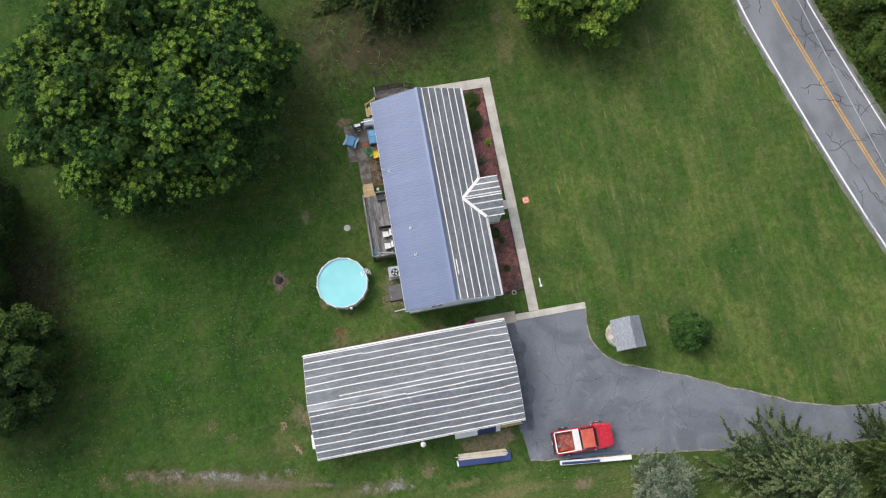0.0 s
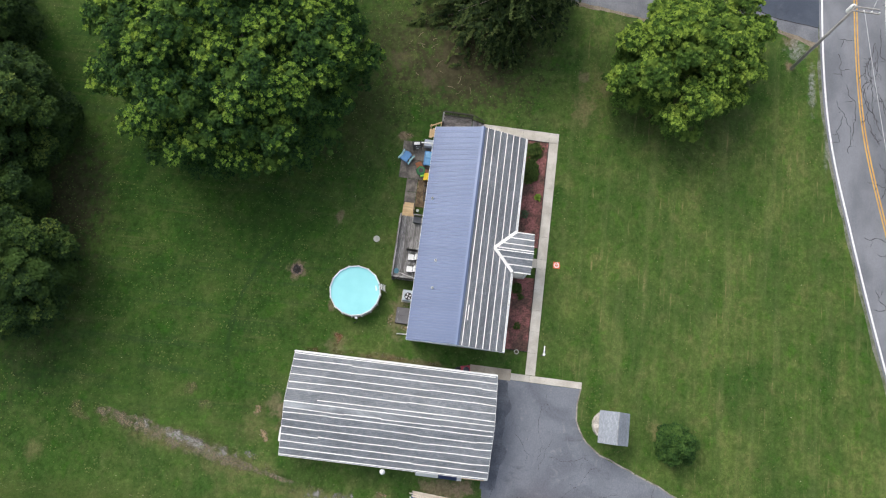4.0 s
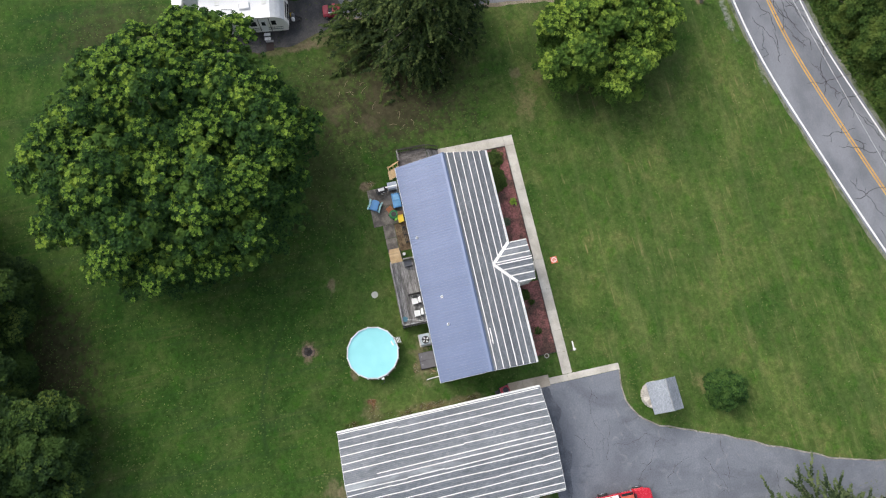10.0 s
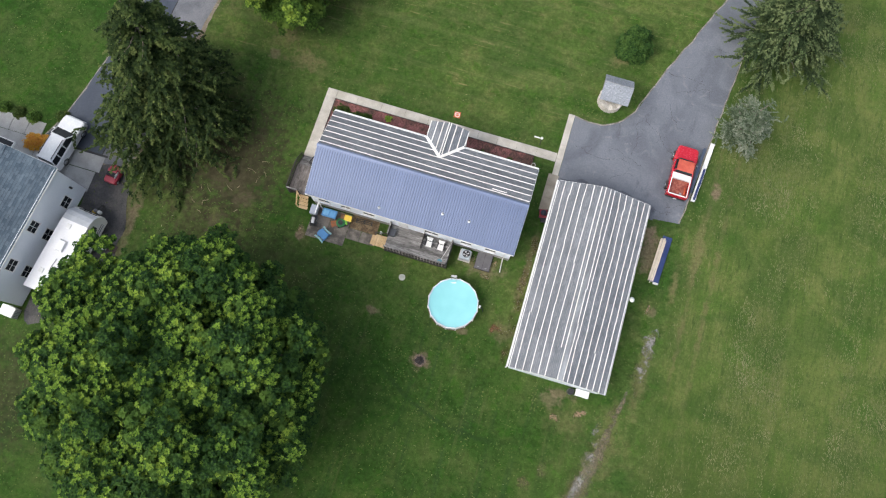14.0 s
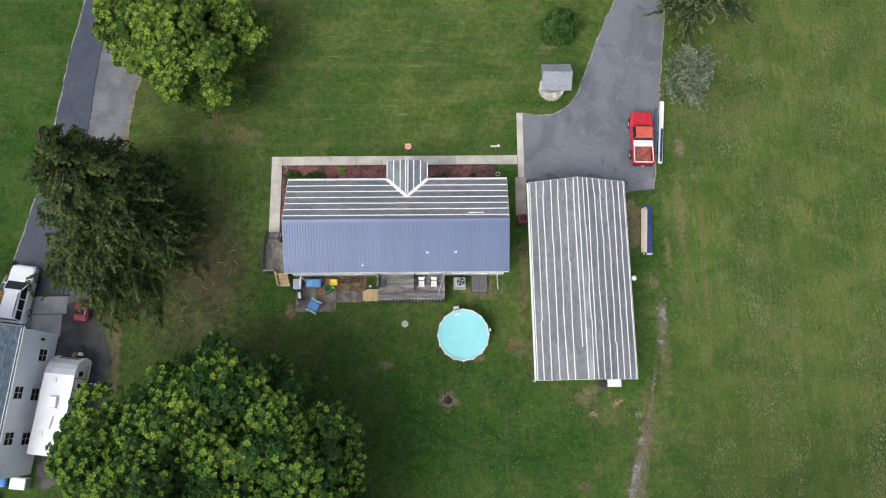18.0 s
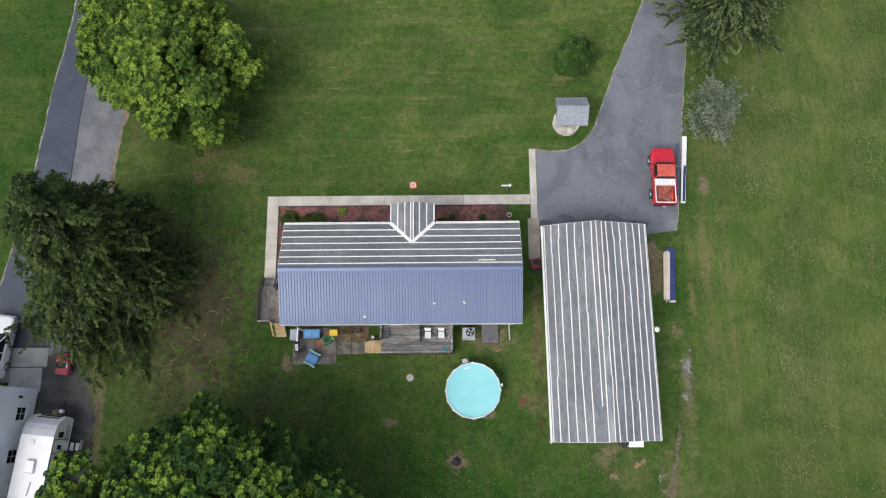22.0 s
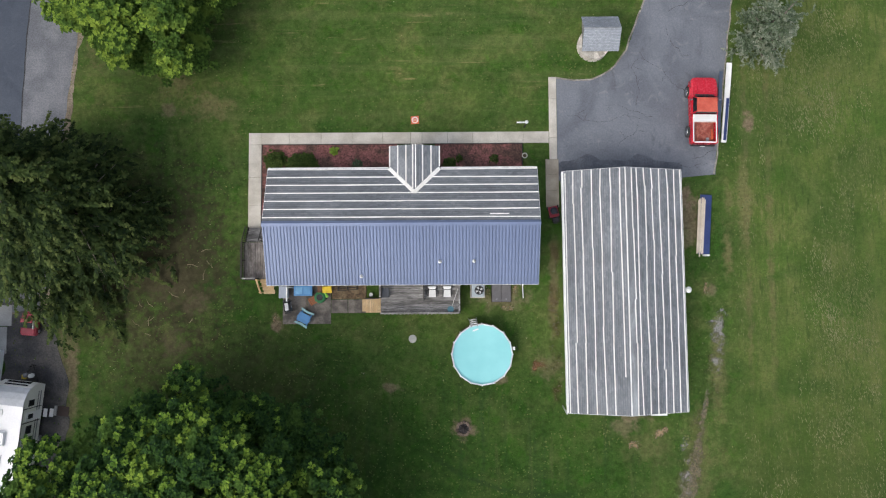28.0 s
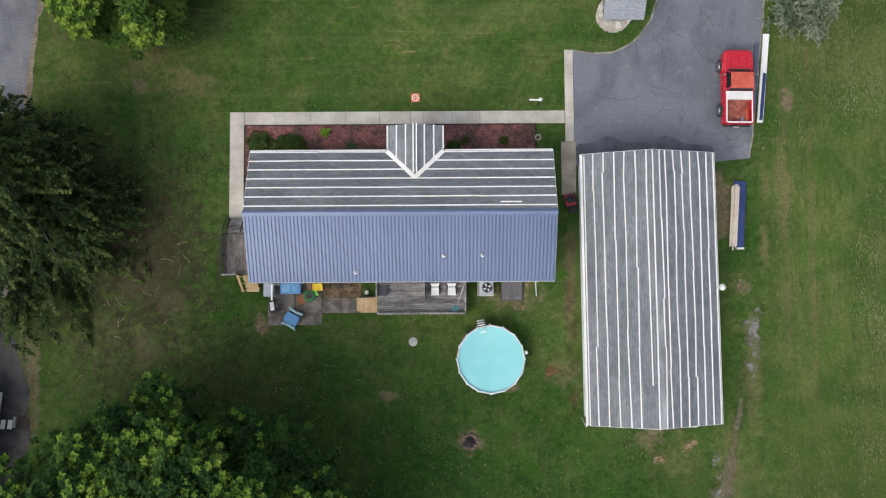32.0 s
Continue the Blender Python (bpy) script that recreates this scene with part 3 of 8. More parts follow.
def smooth_line(pts, step=0.6):
    """A Catmull-Rom line through the points."""
    pts = [Vector(p) for p in pts]
    out = []
    for i in range(len(pts) - 1):
        a, b, c, d = pts[max(i - 1, 0)], pts[i], pts[i + 1], pts[min(i + 2, len(pts) - 1)]
        n = max(1, int((c - b).length / step))
        for k in range(n):
            t = k / n
            out.append(0.5 * ((2 * b) + (c - a) * t + (2 * a - 5 * b + 4 * c - d) * t * t + (3 * b - a - 3 * c + d) * t**3))
    return out + [pts[-1]]


def ragged(line, amount, seed, period=1.3):
    return [Vector((p.x + amount * noise.noise((p.x / period, p.y / period, seed)), p.y + amount * noise.noise((p.x / period + 9, p.y / period, seed)))) for p in line]


def strip(line, lo, hi, z0, z1, bm=None):
    """A band along a line of points, from lo to hi metres to its left."""
    bm = bm or bmesh.new()
    rows = []
    for i, p in enumerate(line):
        d = (line[min(i + 1, len(line) - 1)] - line[max(i - 1, 0)]).normalized()
        n = Vector((-d.y, d.x))
        rows.append([(p.x + n.x * lo, p.y + n.y * lo, z0), (p.x + n.x * hi, p.y + n.y * hi, z0), (p.x + n.x * hi, p.y + n.y * hi, z1), (p.x + n.x * lo, p.y + n.y * lo, z1)])
    return loft(rows, bm)


def quads(name, corners, material):
    """One mesh from an array of four-cornered leaves."""
    v = np.asarray(corners, dtype=np.float32).reshape(-1, 3)
    f = np.arange(len(v), dtype=np.int32).reshape(-1, 4)
    me = bpy.data.meshes.new(name)
    me.from_pydata(v, [], f)
    me.materials.append(material)
    me.update()
    return me


# ---- ground, road, drives ----
bm = bmesh.new()
ring_r = [0, 20, 40, 60, 90, 150, 300, 700, 2500]
prev = [bm.verts.new((0, 0, 0))] * 48
for r in ring_r[1:]:
    cur = [bm.verts.new((r * math.cos(k * math.tau / 48), r * math.sin(k * math.tau / 48), 0)) for k in range(48)]
    for k in range(48):
        a, b, c, d = prev[k], prev[(k + 1) % 48], cur[(k + 1) % 48], cur[k]
        bm.faces.new((a, c, d) if a is b else (a, b, c, d))
    prev = cur
bmesh.ops.recalc_face_normals(bm, faces=bm.faces)
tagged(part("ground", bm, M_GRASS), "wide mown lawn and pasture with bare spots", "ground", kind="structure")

ROAD = smooth_line([(-120, 44), (-80, 40.8), (-60, 39.4), (-42, 38.7), (-30, 38.65), (-19, 39.5), (-8.9, 41.75), (2.5, 44.75), (14, 48.2), (40, 56.0), (80, 68), (120, 80)], 1.5)
road = tagged(part("road", strip(ROAD, -3.68, 3.4, -0.2, 0.03), M_ROAD), "grey cracked two-lane asphalt road", "road", kind="structure")
part("edge_line", strip(ROAD, 3.02, 3.17, 0.0, 0.034), M_PAINT_W, road, "white edge line")
part("edge_line", strip(ROAD, -3.48, -3.3, 0.0, 0.034), M_PAINT_W, road, "white edge line")
part("centre_line", strip(ROAD, 0.07, 0.19, 0.0, 0.034), M_PAINT_Y, road, "yellow centre line")
part("centre_line", strip(ROAD, -0.19, -0.07, 0.0, 0.034), M_PAINT_Y, road, "yellow centre line")
bm = strip(ragged(ROAD, 0.25, 3.0), 3.3, 3.85, -0.2, 0.012)
tagged(part("road_shoulder", bm, M_SHOULDER), "narrow grass-grown gravel road shoulder", "shoulder", kind="structure")
bm = strip(ragged(ROAD, 0.25, 5.0), -3.95, -3.6, -0.2, 0.012)
tagged(part("road_shoulder", bm, M_SHOULDER), "narrow grass-grown gravel road shoulder", "shoulder", kind="structure")


def crack(bm, rnd, x, y, ang, length, z, width, fork=True):
    """A wandering filled crack; its band is laid flat."""
    pts, lean = [Vector((x, y))], 0.0
    while length > 0:
        turn = rnd.uniform(-0.65, 0.65)
        ang += turn - 0.5 * lean
        lean = 0.5 * lean + turn
        step = rnd.uniform(0.15, 0.35)
        pts.append(pts[-1] + step * Vector((math.cos(ang), math.sin(ang))))
        length -= step
    if fork and len(pts) > 4:
        for _ in range(2):
            p = rnd.choice(pts[1:-1])
            crack(bm, rnd, p.x, p.y, ang + rnd.choice((-1.3, 1.3)), rnd.uniform(0.3, 0.9), z + 0.0015, width * 0.8, False)
    rows = []
    for i, p in enumerate(pts):
        d = (pts[min(i + 1, len(pts) - 1)] - pts[max(i - 1, 0)]).normalized()
        w = width * rnd.uniform(0.5, 1.2) * (0.4 if i in (0, len(pts) - 1) else 1)
        rows.append([bm.verts.new((p.x - d.y * w, p.y + d.x * w, z)), bm.verts.new((p.x + d.y * w, p.y - d.x * w, z))])
    for u, v in zip(rows, rows[1:]):
        bm.faces.new((u[0], u[1], v[1], v[0]))


rnd = random.Random(4)
bm = bmesh.new()
for p, q in zip(ROAD, ROAD[1:]):
    if not -48 < p.x < 30:
        continue
    along = math.atan2(q.y - p.y, q.x - p.x)
    side = Vector((-math.sin(along), math.cos(along)))
    for lane, chance in ((2.4, 0.55), (1.6, 0.3), (0.8, 0.48), (-0.8, 0.1), (-1.8, 0.3), (-2.6, 0.06)):
        if rnd.random() < chance:
            c = p + side * (lane + rnd.uniform(-0.6, 0.6))
            crack(bm, rnd, c.x, c.y, along + rnd.choice((0, 0, 0, 0, 1.4)) + rnd.uniform(-0.3, 0.3), rnd.uniform(1.2, 6.5), 0.035, 0.03)
tagged(part("crack", bm, M_CRACK, road, "dark filled cracks"), kind="stuff")

DRIVE_IN = smooth_line([(8.86, 14.5), (10.2, 14.3), (11.6, 14.35), (12.9, 15.0), (13.7, 15.9), (14.2, 16.6), (15.4, 19.75), (16.6, 22.75), (18.0, 25.9), (19.35, 29.05), (20.4, 31.85), (21.2, 35.2), (21.4, 38.6), (20.6, 41.8), (18.8, 45.3)], 0.5)
DRIVE_OUT = smooth_line([(26.5, 48.3), (25.2, 44.5), (24.6, 40.5), (24.2, 35.5), (23.6, 30.5), (22.85, 25), (22.5, 22), (22.0, 18), (21.6, 14.7), (21.1, 10.5), (20.65, 7.05)], 0.5)
outline = ragged(DRIVE_IN, 0.1, 1.0) + ragged(DRIVE_OUT, 0.1, 2.0) + [Vector((17.0, 6.7)), Vector((8.86, 6.6))]
drive = tagged(part("driveway", prism([tuple(p) for p in outline], -0.15, 0.022), M_ASPHALT), "grey asphalt driveway with cracks and worn patches", "driveway", kind="structure")
part("edge_sediment", strip(ragged(DRIVE_IN, 0.14, 7.0), -0.05, 0.07, 0.0, 0.026), M_SAND, drive, "pale washed-out edge")
part("edge_sediment", strip(ragged(DRIVE_OUT, 0.14, 9.0), -0.05, 0.06, 0.0, 0.026), M_SAND, drive, "pale washed-out edge")
# a thin darker sheet stands in for the garage's shadow on the driveway
stain_shade = ragged(smooth_line([(9.1, 6.75), (9.05, 8.2), (11.0, 8.5), (13.2, 8.25), (15.2, 8.6), (17.0, 8.2), (18.3, 7.7), (18.2, 6.8)], 0.25), 0.55, 12.0)
part("shade_patch", prism([tuple(p) for p in stain_shade], 0.0, 0.0255), surf("shade_asphalt", (0.072, 0.08, 0.098), (0.125, 0.135, 0.158), 0.9, 9, 0.85, relief=0.012, grain=0.36, spread=(0.3, 0.7)), drive, "darker asphalt painted as the shadow along the garage front")
bm = bmesh.new()
for x, y, a, n in ((9.6, 11.6, 0.1, 6), (12.5, 12.3, -0.2, 4), (14.8, 12.2, 1.3, 4), (15.2, 16.5, -0.6, 5), (17.5, 19.6, 0.1, 3.5), (17.2, 7.6, 0.6, 3.0), (19.0, 8.2, 0.5, 1.8), (16, 21.5, -0.2, 4), (18.5, 16.0, 2.2, 3), (13.4, 9.2, 0.9, 2.5), (19.8, 25.5, -0.3, 2.5)):
    crack(bm, rnd, x, y, a, n, 0.0295, 0.011)
tagged(part("crack", bm, M_CRACK, drive, "fine dark cracks"), kind="stuff")

N_LEFT = smooth_line([(-39.5, 35.2), (-36.5, 34.85), (-34.7, 33.9), (-33.65, 31.9), (-33.0, 29.6), (-33.4, 25.5), (-34.15, 20.9), (-34.6, 16), (-35.2, 10.9), (-36.1, 5.5), (-37.2, 0.5), (-38.3, -2.0)], 0.6)
N_MID = smooth_line([(-32.4, -2.9), (-32.2, 2.5), (-31.85, 8), (-31.7, 12.5), (-31.3, 20.9), (-30.4, 27.5), (-29.6, 31), (-29.2, 34.9)], 0.6)
tagged(part("neighbour_driveway", prism([tuple(p) for p in ragged(N_LEFT, 0.12, 4.0) + ragged(N_MID, 0.06, 4.4)], -0.15, 0.024), M_ASPHALT_NEW), "dark sealed asphalt driveway of the neighbour", "driveway", kind="structure")
N_GRAV = smooth_line([(-27.5, 34.9), (-28.3, 31.5), (-29.0, 29.0), (-28.0, 24.5), (-27.6, 19.4), (-28.1, 14.5), (-28.6, 9), (-29, 2.5), (-29.4, -1.5), (-30.5, -3.0), (-32.3, -2.95)], 0.6)
tagged(part("gravel_strip", prism([tuple(p) for p in list(N_MID) + ragged(N_GRAV, 0.16, 6.0)], -0.15, 0.016), M_GRAVEL), "grey gravel parking strip beside the neighbour's drive", "gravel", kind="structure")

tagged(part("dirt_verge", strip(ragged(N_GRAV, 0.3, 6.6, 0.9), -0.15, 0.42, -0.1, 0.011), surf("dusty_verge", (0.17, 0.135, 0.095), (0.27, 0.225, 0.165), 0.8, 9, 0.95, relief=0.02, grain=0.4)), "strip of dusty earth beside the gravel", "verge", kind="structure")
tagged(part("dirt_verge", strip(ragged(N_LEFT, 0.16, 4.8, 0.9), -0.12, 0.16, -0.1, 0.012), M_SAND), "thin pale edge of the neighbour's drive", "verge", kind="structure")
tagged(part("drive_seam", strip(ragged(N_MID, 0.08, 4.6), -0.045, 0.045, -0.1, 0.027), M_CRACK), "dark seam between drive and gravel", "seam", kind="structure")
yard = [(-32.3, -3.2), (-30.2, -2.9), (-28.6, -5.0), (-27.6, -9.0), (-27.7, -13.5), (-28.6, -17.4), (-31.0, -18.3), (-33.3, -17.9), (-32.45, -6.1)]
tagged(part("trailer_yard", prism([tuple(p) for p in ragged(smooth_line(yard + yard[:1], 0.5)[:-1], 0.4, 8.0)], -0.15, 0.02), surf("dark_cinders", (0.05, 0.05, 0.054), (0.1, 0.095, 0.09), 0.8, 9, 0.95, relief=0.03, grain=0.4)), "dark cinder yard under the trailer", "gravel", kind="structure")

# concrete walk round the flower beds, slab by slab
walkway = tagged(new("walkway"), "pale concrete front walk of cast slabs", "walkway", kind="structure")


def slab(x0, x1, y0, y1, parent, material=M_CONCRETE, z=0.06):
    part("slab", box(x0 + 0.008, x1 - 0.008, y0 + 0.008, y1 - 0.008, -0.12, z + 0.006 * noise.noise((x0, y0, 1.0)), 0.012), material, parent)


for a, b in ((-13.43, -11.35), (-11.35, -8.95), (-8.95, -6.6), (-6.6, -4.3), (-4.3, -2.2), (-2.2, -1.33), (-1.33, 0.6), (0.6, 2.5), (2.5, 4.4), (4.4, 6.3), (6.3, 8.24)):
    slab(a, b, 9.5, 10.38, walkway)
slab(-14.42, -13.43, 9.5, 10.38, walkway)
for a, b in ((7.0, 9.5), (4.9, 7.0), (3.1, 4.9)):
    slab(-14.42, -13.43, a, b, walkway)
for a, b in ((12.9, 14.55), (11.3, 12.9), (9.9, 11.3), (8.25, 9.9)):
    slab(8.26, 8.85, a, b, walkway)
for a, b in ((7.1, 8.25), (5.9, 7.1), (4.6, 5.9)):
    slab(7.96, 8.95, a, b, walkway, M_TAN)
slab(-2.19, -1.35, 8.5, 9.5, walkway)

# mulched beds
for x0, x1 in ((-13.4, -3.2), (-0.35, 6.2)):
    tagged(part("flower_bed", box(x0, x1, 6.5, 9.48, -0.1, 0.05, 0.02), M_MULCH), "flower bed of dark red mulch along the house front", "flower bed", kind="structure")
tagged(part("flower_bed", box(-13.41, -12.0, 3.3, 6.49, -0.1, 0.045, 0.02), M_MULCH), "narrow bed of red mulch at the house end", "flower bed", kind="structure")
bm = bmesh.new()
for p, q in (((-13.42, 9.47), (-2.22, 9.47)), ((-1.32, 9.47), (6.22, 9.47)), ((6.22, 9.47), (6.22, 7.0)), ((-13.42, 9.47), (-13.42, 3.3))):
    beam((*p, 0.06), (*q, 0.06), 0.04, 0.12, bm)
tagged(part("bed_edging", bm, M_BLACK), "thin black plastic edging of the beds", "edging", kind="structure")

# patio behind the house
patio = tagged(new("patio"), "stained old concrete patio behind the house", "patio", kind="structure")
for x0, x1, y0, y1 in ((-11.75, -9.95, -4.02, -1.0), (-9.93, -8.15, -4.02, -1.0), (-8.13, -6.9, -3.22, -2.2), (-6.88, -5.5, -3.22, -2.2)):
    slab(x0, x1, y0, y1, patio, M_PATIO, 0.05)
tagged(part("stepping_stone", turned([(0.28, -0.05), (0.3, 0.02), (0.28, 0.05), (0.01, 0.06)], 18), plain("pale_stone", (0.42, 0.42, 0.38), 0.9)), "round pale concrete cap set in the lawn", "cover").location = (-2.08, -5.15, 0)

# ---- trees and shrubs ----


def leaves_at(rg, centres, normals, size, spread):
    """Leaves folded along their length, at the given places, facing roughly along the normals."""
    n = len(centres)
    nrm = normals + rg.normal(0, spread, (n, 3))
    nrm /= np.linalg.norm(nrm, axis=1, keepdims=True)
    ref = rg.normal(0, 1, (n, 3))
    a = np.cross(nrm, ref)
    a /= np.linalg.norm(a, axis=1, keepdims=True)
    b = np.cross(nrm, a)
    s = size * rg.uniform(0.65, 1.25, (n, 1))
    tip, tail = centres + a * s * 0.62 - nrm * s * 0.12, centres - a * s * 0.5
    return np.stack([tail, centres + b * s * 0.42 + nrm * s * 0.1, tip, centres - b * s * 0.42 + nrm * s * 0.1], 1)


def reach(outline, th):
    """How far a crown spreads at an angle; outline: (degrees, metres) pairs all the way round."""
    deg = math.degrees(th) % 360
    ring = sorted((d % 360, r) for d, r in outline)
    ring = [(ring[-1][0] - 360, ring[-1][1])] + ring + [(ring[0][0] + 360, ring[0][1])]
    return float(np.interp(deg, [d for d, r in ring], [r for d, r in ring]))


def spread_round(m, low):
    """Evenly spread ways over a ball, from straight up down to a height of low."""
    i = np.arange(m)
    z = 1 - (i + 0.5) / m * (1 - low)
    r, th = np.sqrt(np.clip(1 - z * z, 0, 1)), i * 2.399963
    return np.stack([r * np.cos(th), r * np.sin(th), z], 1)


def crown_points(rg, outline, z_wide, z_top, z_low, boughs, size, gap, heave=(0.62, 1.1), lit_share=0.5, thin=0.0):
    """Shoot tips over a crown: boughs that stand apart, each a heap of smaller lobes."""
    pos, way, lit = [], [], []
    for k in range(boughs):
        s = math.sqrt((k + 0.5) / boughs)
        th = k * 2.399963 + rg.uniform(-0.25, 0.25)
        mr = size * rg.uniform(0.7, 1.25)
        out = np.array([math.cos(th), math.sin(th), 0.0])
        r = max(0.0, reach(outline, th) - mr * 0.95) * min(1.0, s * 1.03)
        c = out * r + np.array([0, 0, z_wide + (z_top - z_wide) * math.sqrt(1 - (0.97 * s) ** 2) * rg.uniform(*heave) - mr * 0.6])
        way_sub = spread_round(8, -0.15) + rg.normal(0, 0.16, (8, 3)) + out * 0.25 * s
        way_sub /= np.linalg.norm(way_sub, axis=1, keepdims=True)
        rad = mr * rg.uniform(0.28, 0.52, 8)
        mid = c + way_sub * (mr * 0.92 - rad * 0.2)[:, None] * np.array([1, 1, 0.8])
        bright = rg.uniform() < lit_share
        for j in range(8):
            d = spread_round(max(5, int(2.4 * math.pi * rad[j] ** 2 / gap**2)), -0.25) + rg.normal(0, 0.13, (max(5, int(2.4 * math.pi * rad[j] ** 2 / gap**2)), 3))
            d /= np.linalg.norm(d, axis=1, keepdims=True)
            q = mid[j] + d * rad[j] * rg.uniform(0.86, 1.14, (len(d), 1)) * np.array([1, 1, 0.8])
            ok = rg.uniform(0, 1, len(q)) > thin
            for i in range(8):
                if i != j:
                    ok &= np.linalg.norm(q - mid[i], axis=1) > rad[i] * 0.8
            pos.append(q[ok])
            way.append(d[ok])
            lit.append(rg.uniform(0, 1, int(ok.sum())) < (0.85 if bright else 0.22))
            dark = rg.uniform(0, 1, len(d)) < 0.55
            pos.append(mid[j] + d[dark] * rad[j] * 0.5)
            way.append(d[dark])
            lit.append(np.zeros(int(dark.sum()), bool))
    lit = np.concatenate(lit)
    # shaded inner growth and a hanging skirt
    m = int(len(lit) * 0.3)
    th, s = rg.uniform(0, math.tau, m), np.sqrt(rg.uniform(0, 0.8, m))
    R = np.array([reach(outline, t) for t in th])
    zz = z_wide + (z_top - z_wide) * np.sqrt(1 - s**2) * 0.5 - 1.5 * size
    pos.append(np.stack([R * s * np.cos(th), R * s * np.sin(th), np.maximum(zz, z_low)], 1))
    way.append(np.stack([np.cos(th) * s, np.sin(th) * s, np.full(m, 0.8)], 1))
    m = int(len(lit) * 0.12)
    th = rg.uniform(0, math.tau, m)
    rr = np.array([reach(outline, t) for t in th]) * rg.uniform(0.65, 0.92, m)
    pos.append(np.stack([rr * np.cos(th), rr * np.sin(th), rg.uniform(z_low, z_wide, m)], 1))
    way.append(np.stack([np.cos(th) * 0.8, np.sin(th) * 0.8, np.full(m, 0.5)], 1))
    pos = np.concatenate(pos)
    return pos, np.concatenate(way), np.concatenate([lit, np.zeros(len(pos) - len(lit), bool)])


def rosettes(rg, pos, way, per, radius):
    """Leaves fanned round each shoot tip like a shallow dome; also says how far out on its tip each leaf sits."""
    n = len(pos)
    ax = way * 0.55 + np.array([0, 0, 0.75]) + rg.normal(0, 0.12, (n, 3))
    ax /= np.linalg.norm(ax, axis=1, keepdims=True)
    e = np.cross(ax, rg.normal(0, 1, (n, 3)))
    e /= np.linalg.norm(e, axis=1, keepdims=True)
    f = np.cross(ax, e)
    i = np.arange(per)
    rank = (i + 0.5) / per
    phi = i * 2.399963 + rg.uniform(0, math.tau, (n, 1)) + rg.normal(0, 0.2, (n, per))
    tilt = np.radians(48 + 58 * rank + rg.normal(0, 9, (n, per)))
    size = radius * rg.uniform(0.75, 1.25, (n, 1)) * (0.6 + 0.5 * rank)
    v = ax[:, None] * np.cos(tilt)[..., None] + (e[:, None] * np.cos(phi)[..., None] + f[:, None] * np.sin(phi)[..., None]) * np.sin(tilt)[..., None]
    lat = np.cross(v, ax[:, None])
    lat /= np.linalg.norm(lat, axis=2, keepdims=True) + 1e-6
    nrm = np.cross(lat, v)
    s = size[..., None]
    base = pos[:, None] + v * s * 0.12 - nrm * (0.1 * radius * rank)[None, :, None]
    mid = base + v * s * 0.55
    q = np.stack([base, mid + lat * s * 0.33 + nrm * s * 0.06, base + v * s - nrm * s * 0.1, mid - lat * s * 0.33 + nrm * s * 0.06], 2)
    return q.reshape(-1, 4, 3), np.tile(rank, n)


def limbs(tree, rg, outline, z_low, z_top, trunk_r):
    bm = tube([(0, 0, -0.2), (0.05, 0, 0.4), (0, 0.05, z_low), (0.1, 0, z_low + (z_top - z_low) * 0.6)], [trunk_r * 1.6, trunk_r, trunk_r * 0.85, trunk_r * 0.25], 10)
    part("trunk", bm, M_BARK, tree, "grey-brown bark")
    for k in range(10):
        th = k * math.tau / 10 + rg.uniform(-0.3, 0.3)
        e = reach(outline, th) * rg.uniform(0.55, 0.85)
        z0 = z_low * rg.uniform(0.7, 1.1)
        z1 = z_low + (z_top - z_low) * rg.uniform(0.3, 0.6)
        mid = (e * 0.5 * math.cos(th + 0.1), e * 0.5 * math.sin(th + 0.1), z0 + (z1 - z0) * 0.7)
        part("limb", tube([(0, 0, z0), mid, (e * math.cos(th), e * math.sin(th), z1)], [trunk_r * 0.45, trunk_r * 0.28, 0.03], 6), M_BARK, tree)


def broadleaf(at, outline, z_wide, z_top, z_low, material, seed, label, boughs=30, size=2.4, gap=0.42, per=16, leaf=0.34, trunk_r=0.4, name="tree", category="tree", young=None, lit_share=0.5, thin=0.0, heave=(0.62, 1.1)):
    rg = np.random.default_rng(seed)
    tree = thing(name, label, category, (*at, 0))
    if not isinstance(outline, (list, tuple)):
        outline = [(a, outline * rg.uniform(0.86, 1.1)) for a in range(0, 360, 30)]
    limbs(tree, rg, outline, z_low, z_top, trunk_r)
    pos, way, lit = crown_points(rg, outline, z_wide, z_top, z_low, boughs, size, gap, heave, lit_share, thin)
    corners, rank = rosettes(rg, pos, way, per, leaf)
    # upper leaves of bright shoots get the paler copy as a painted highlight
    tip = (rank < 0.55) & np.repeat(lit, per) & (young is not None)
    part("crown", quads("crown", corners[~tip], material), material, tree)
    if young:
        part("lit_leaves", quads("lit_leaves", corners[tip], young), young, tree, "lighter leaves at the bough ends, top light put into their colour")
    return tree


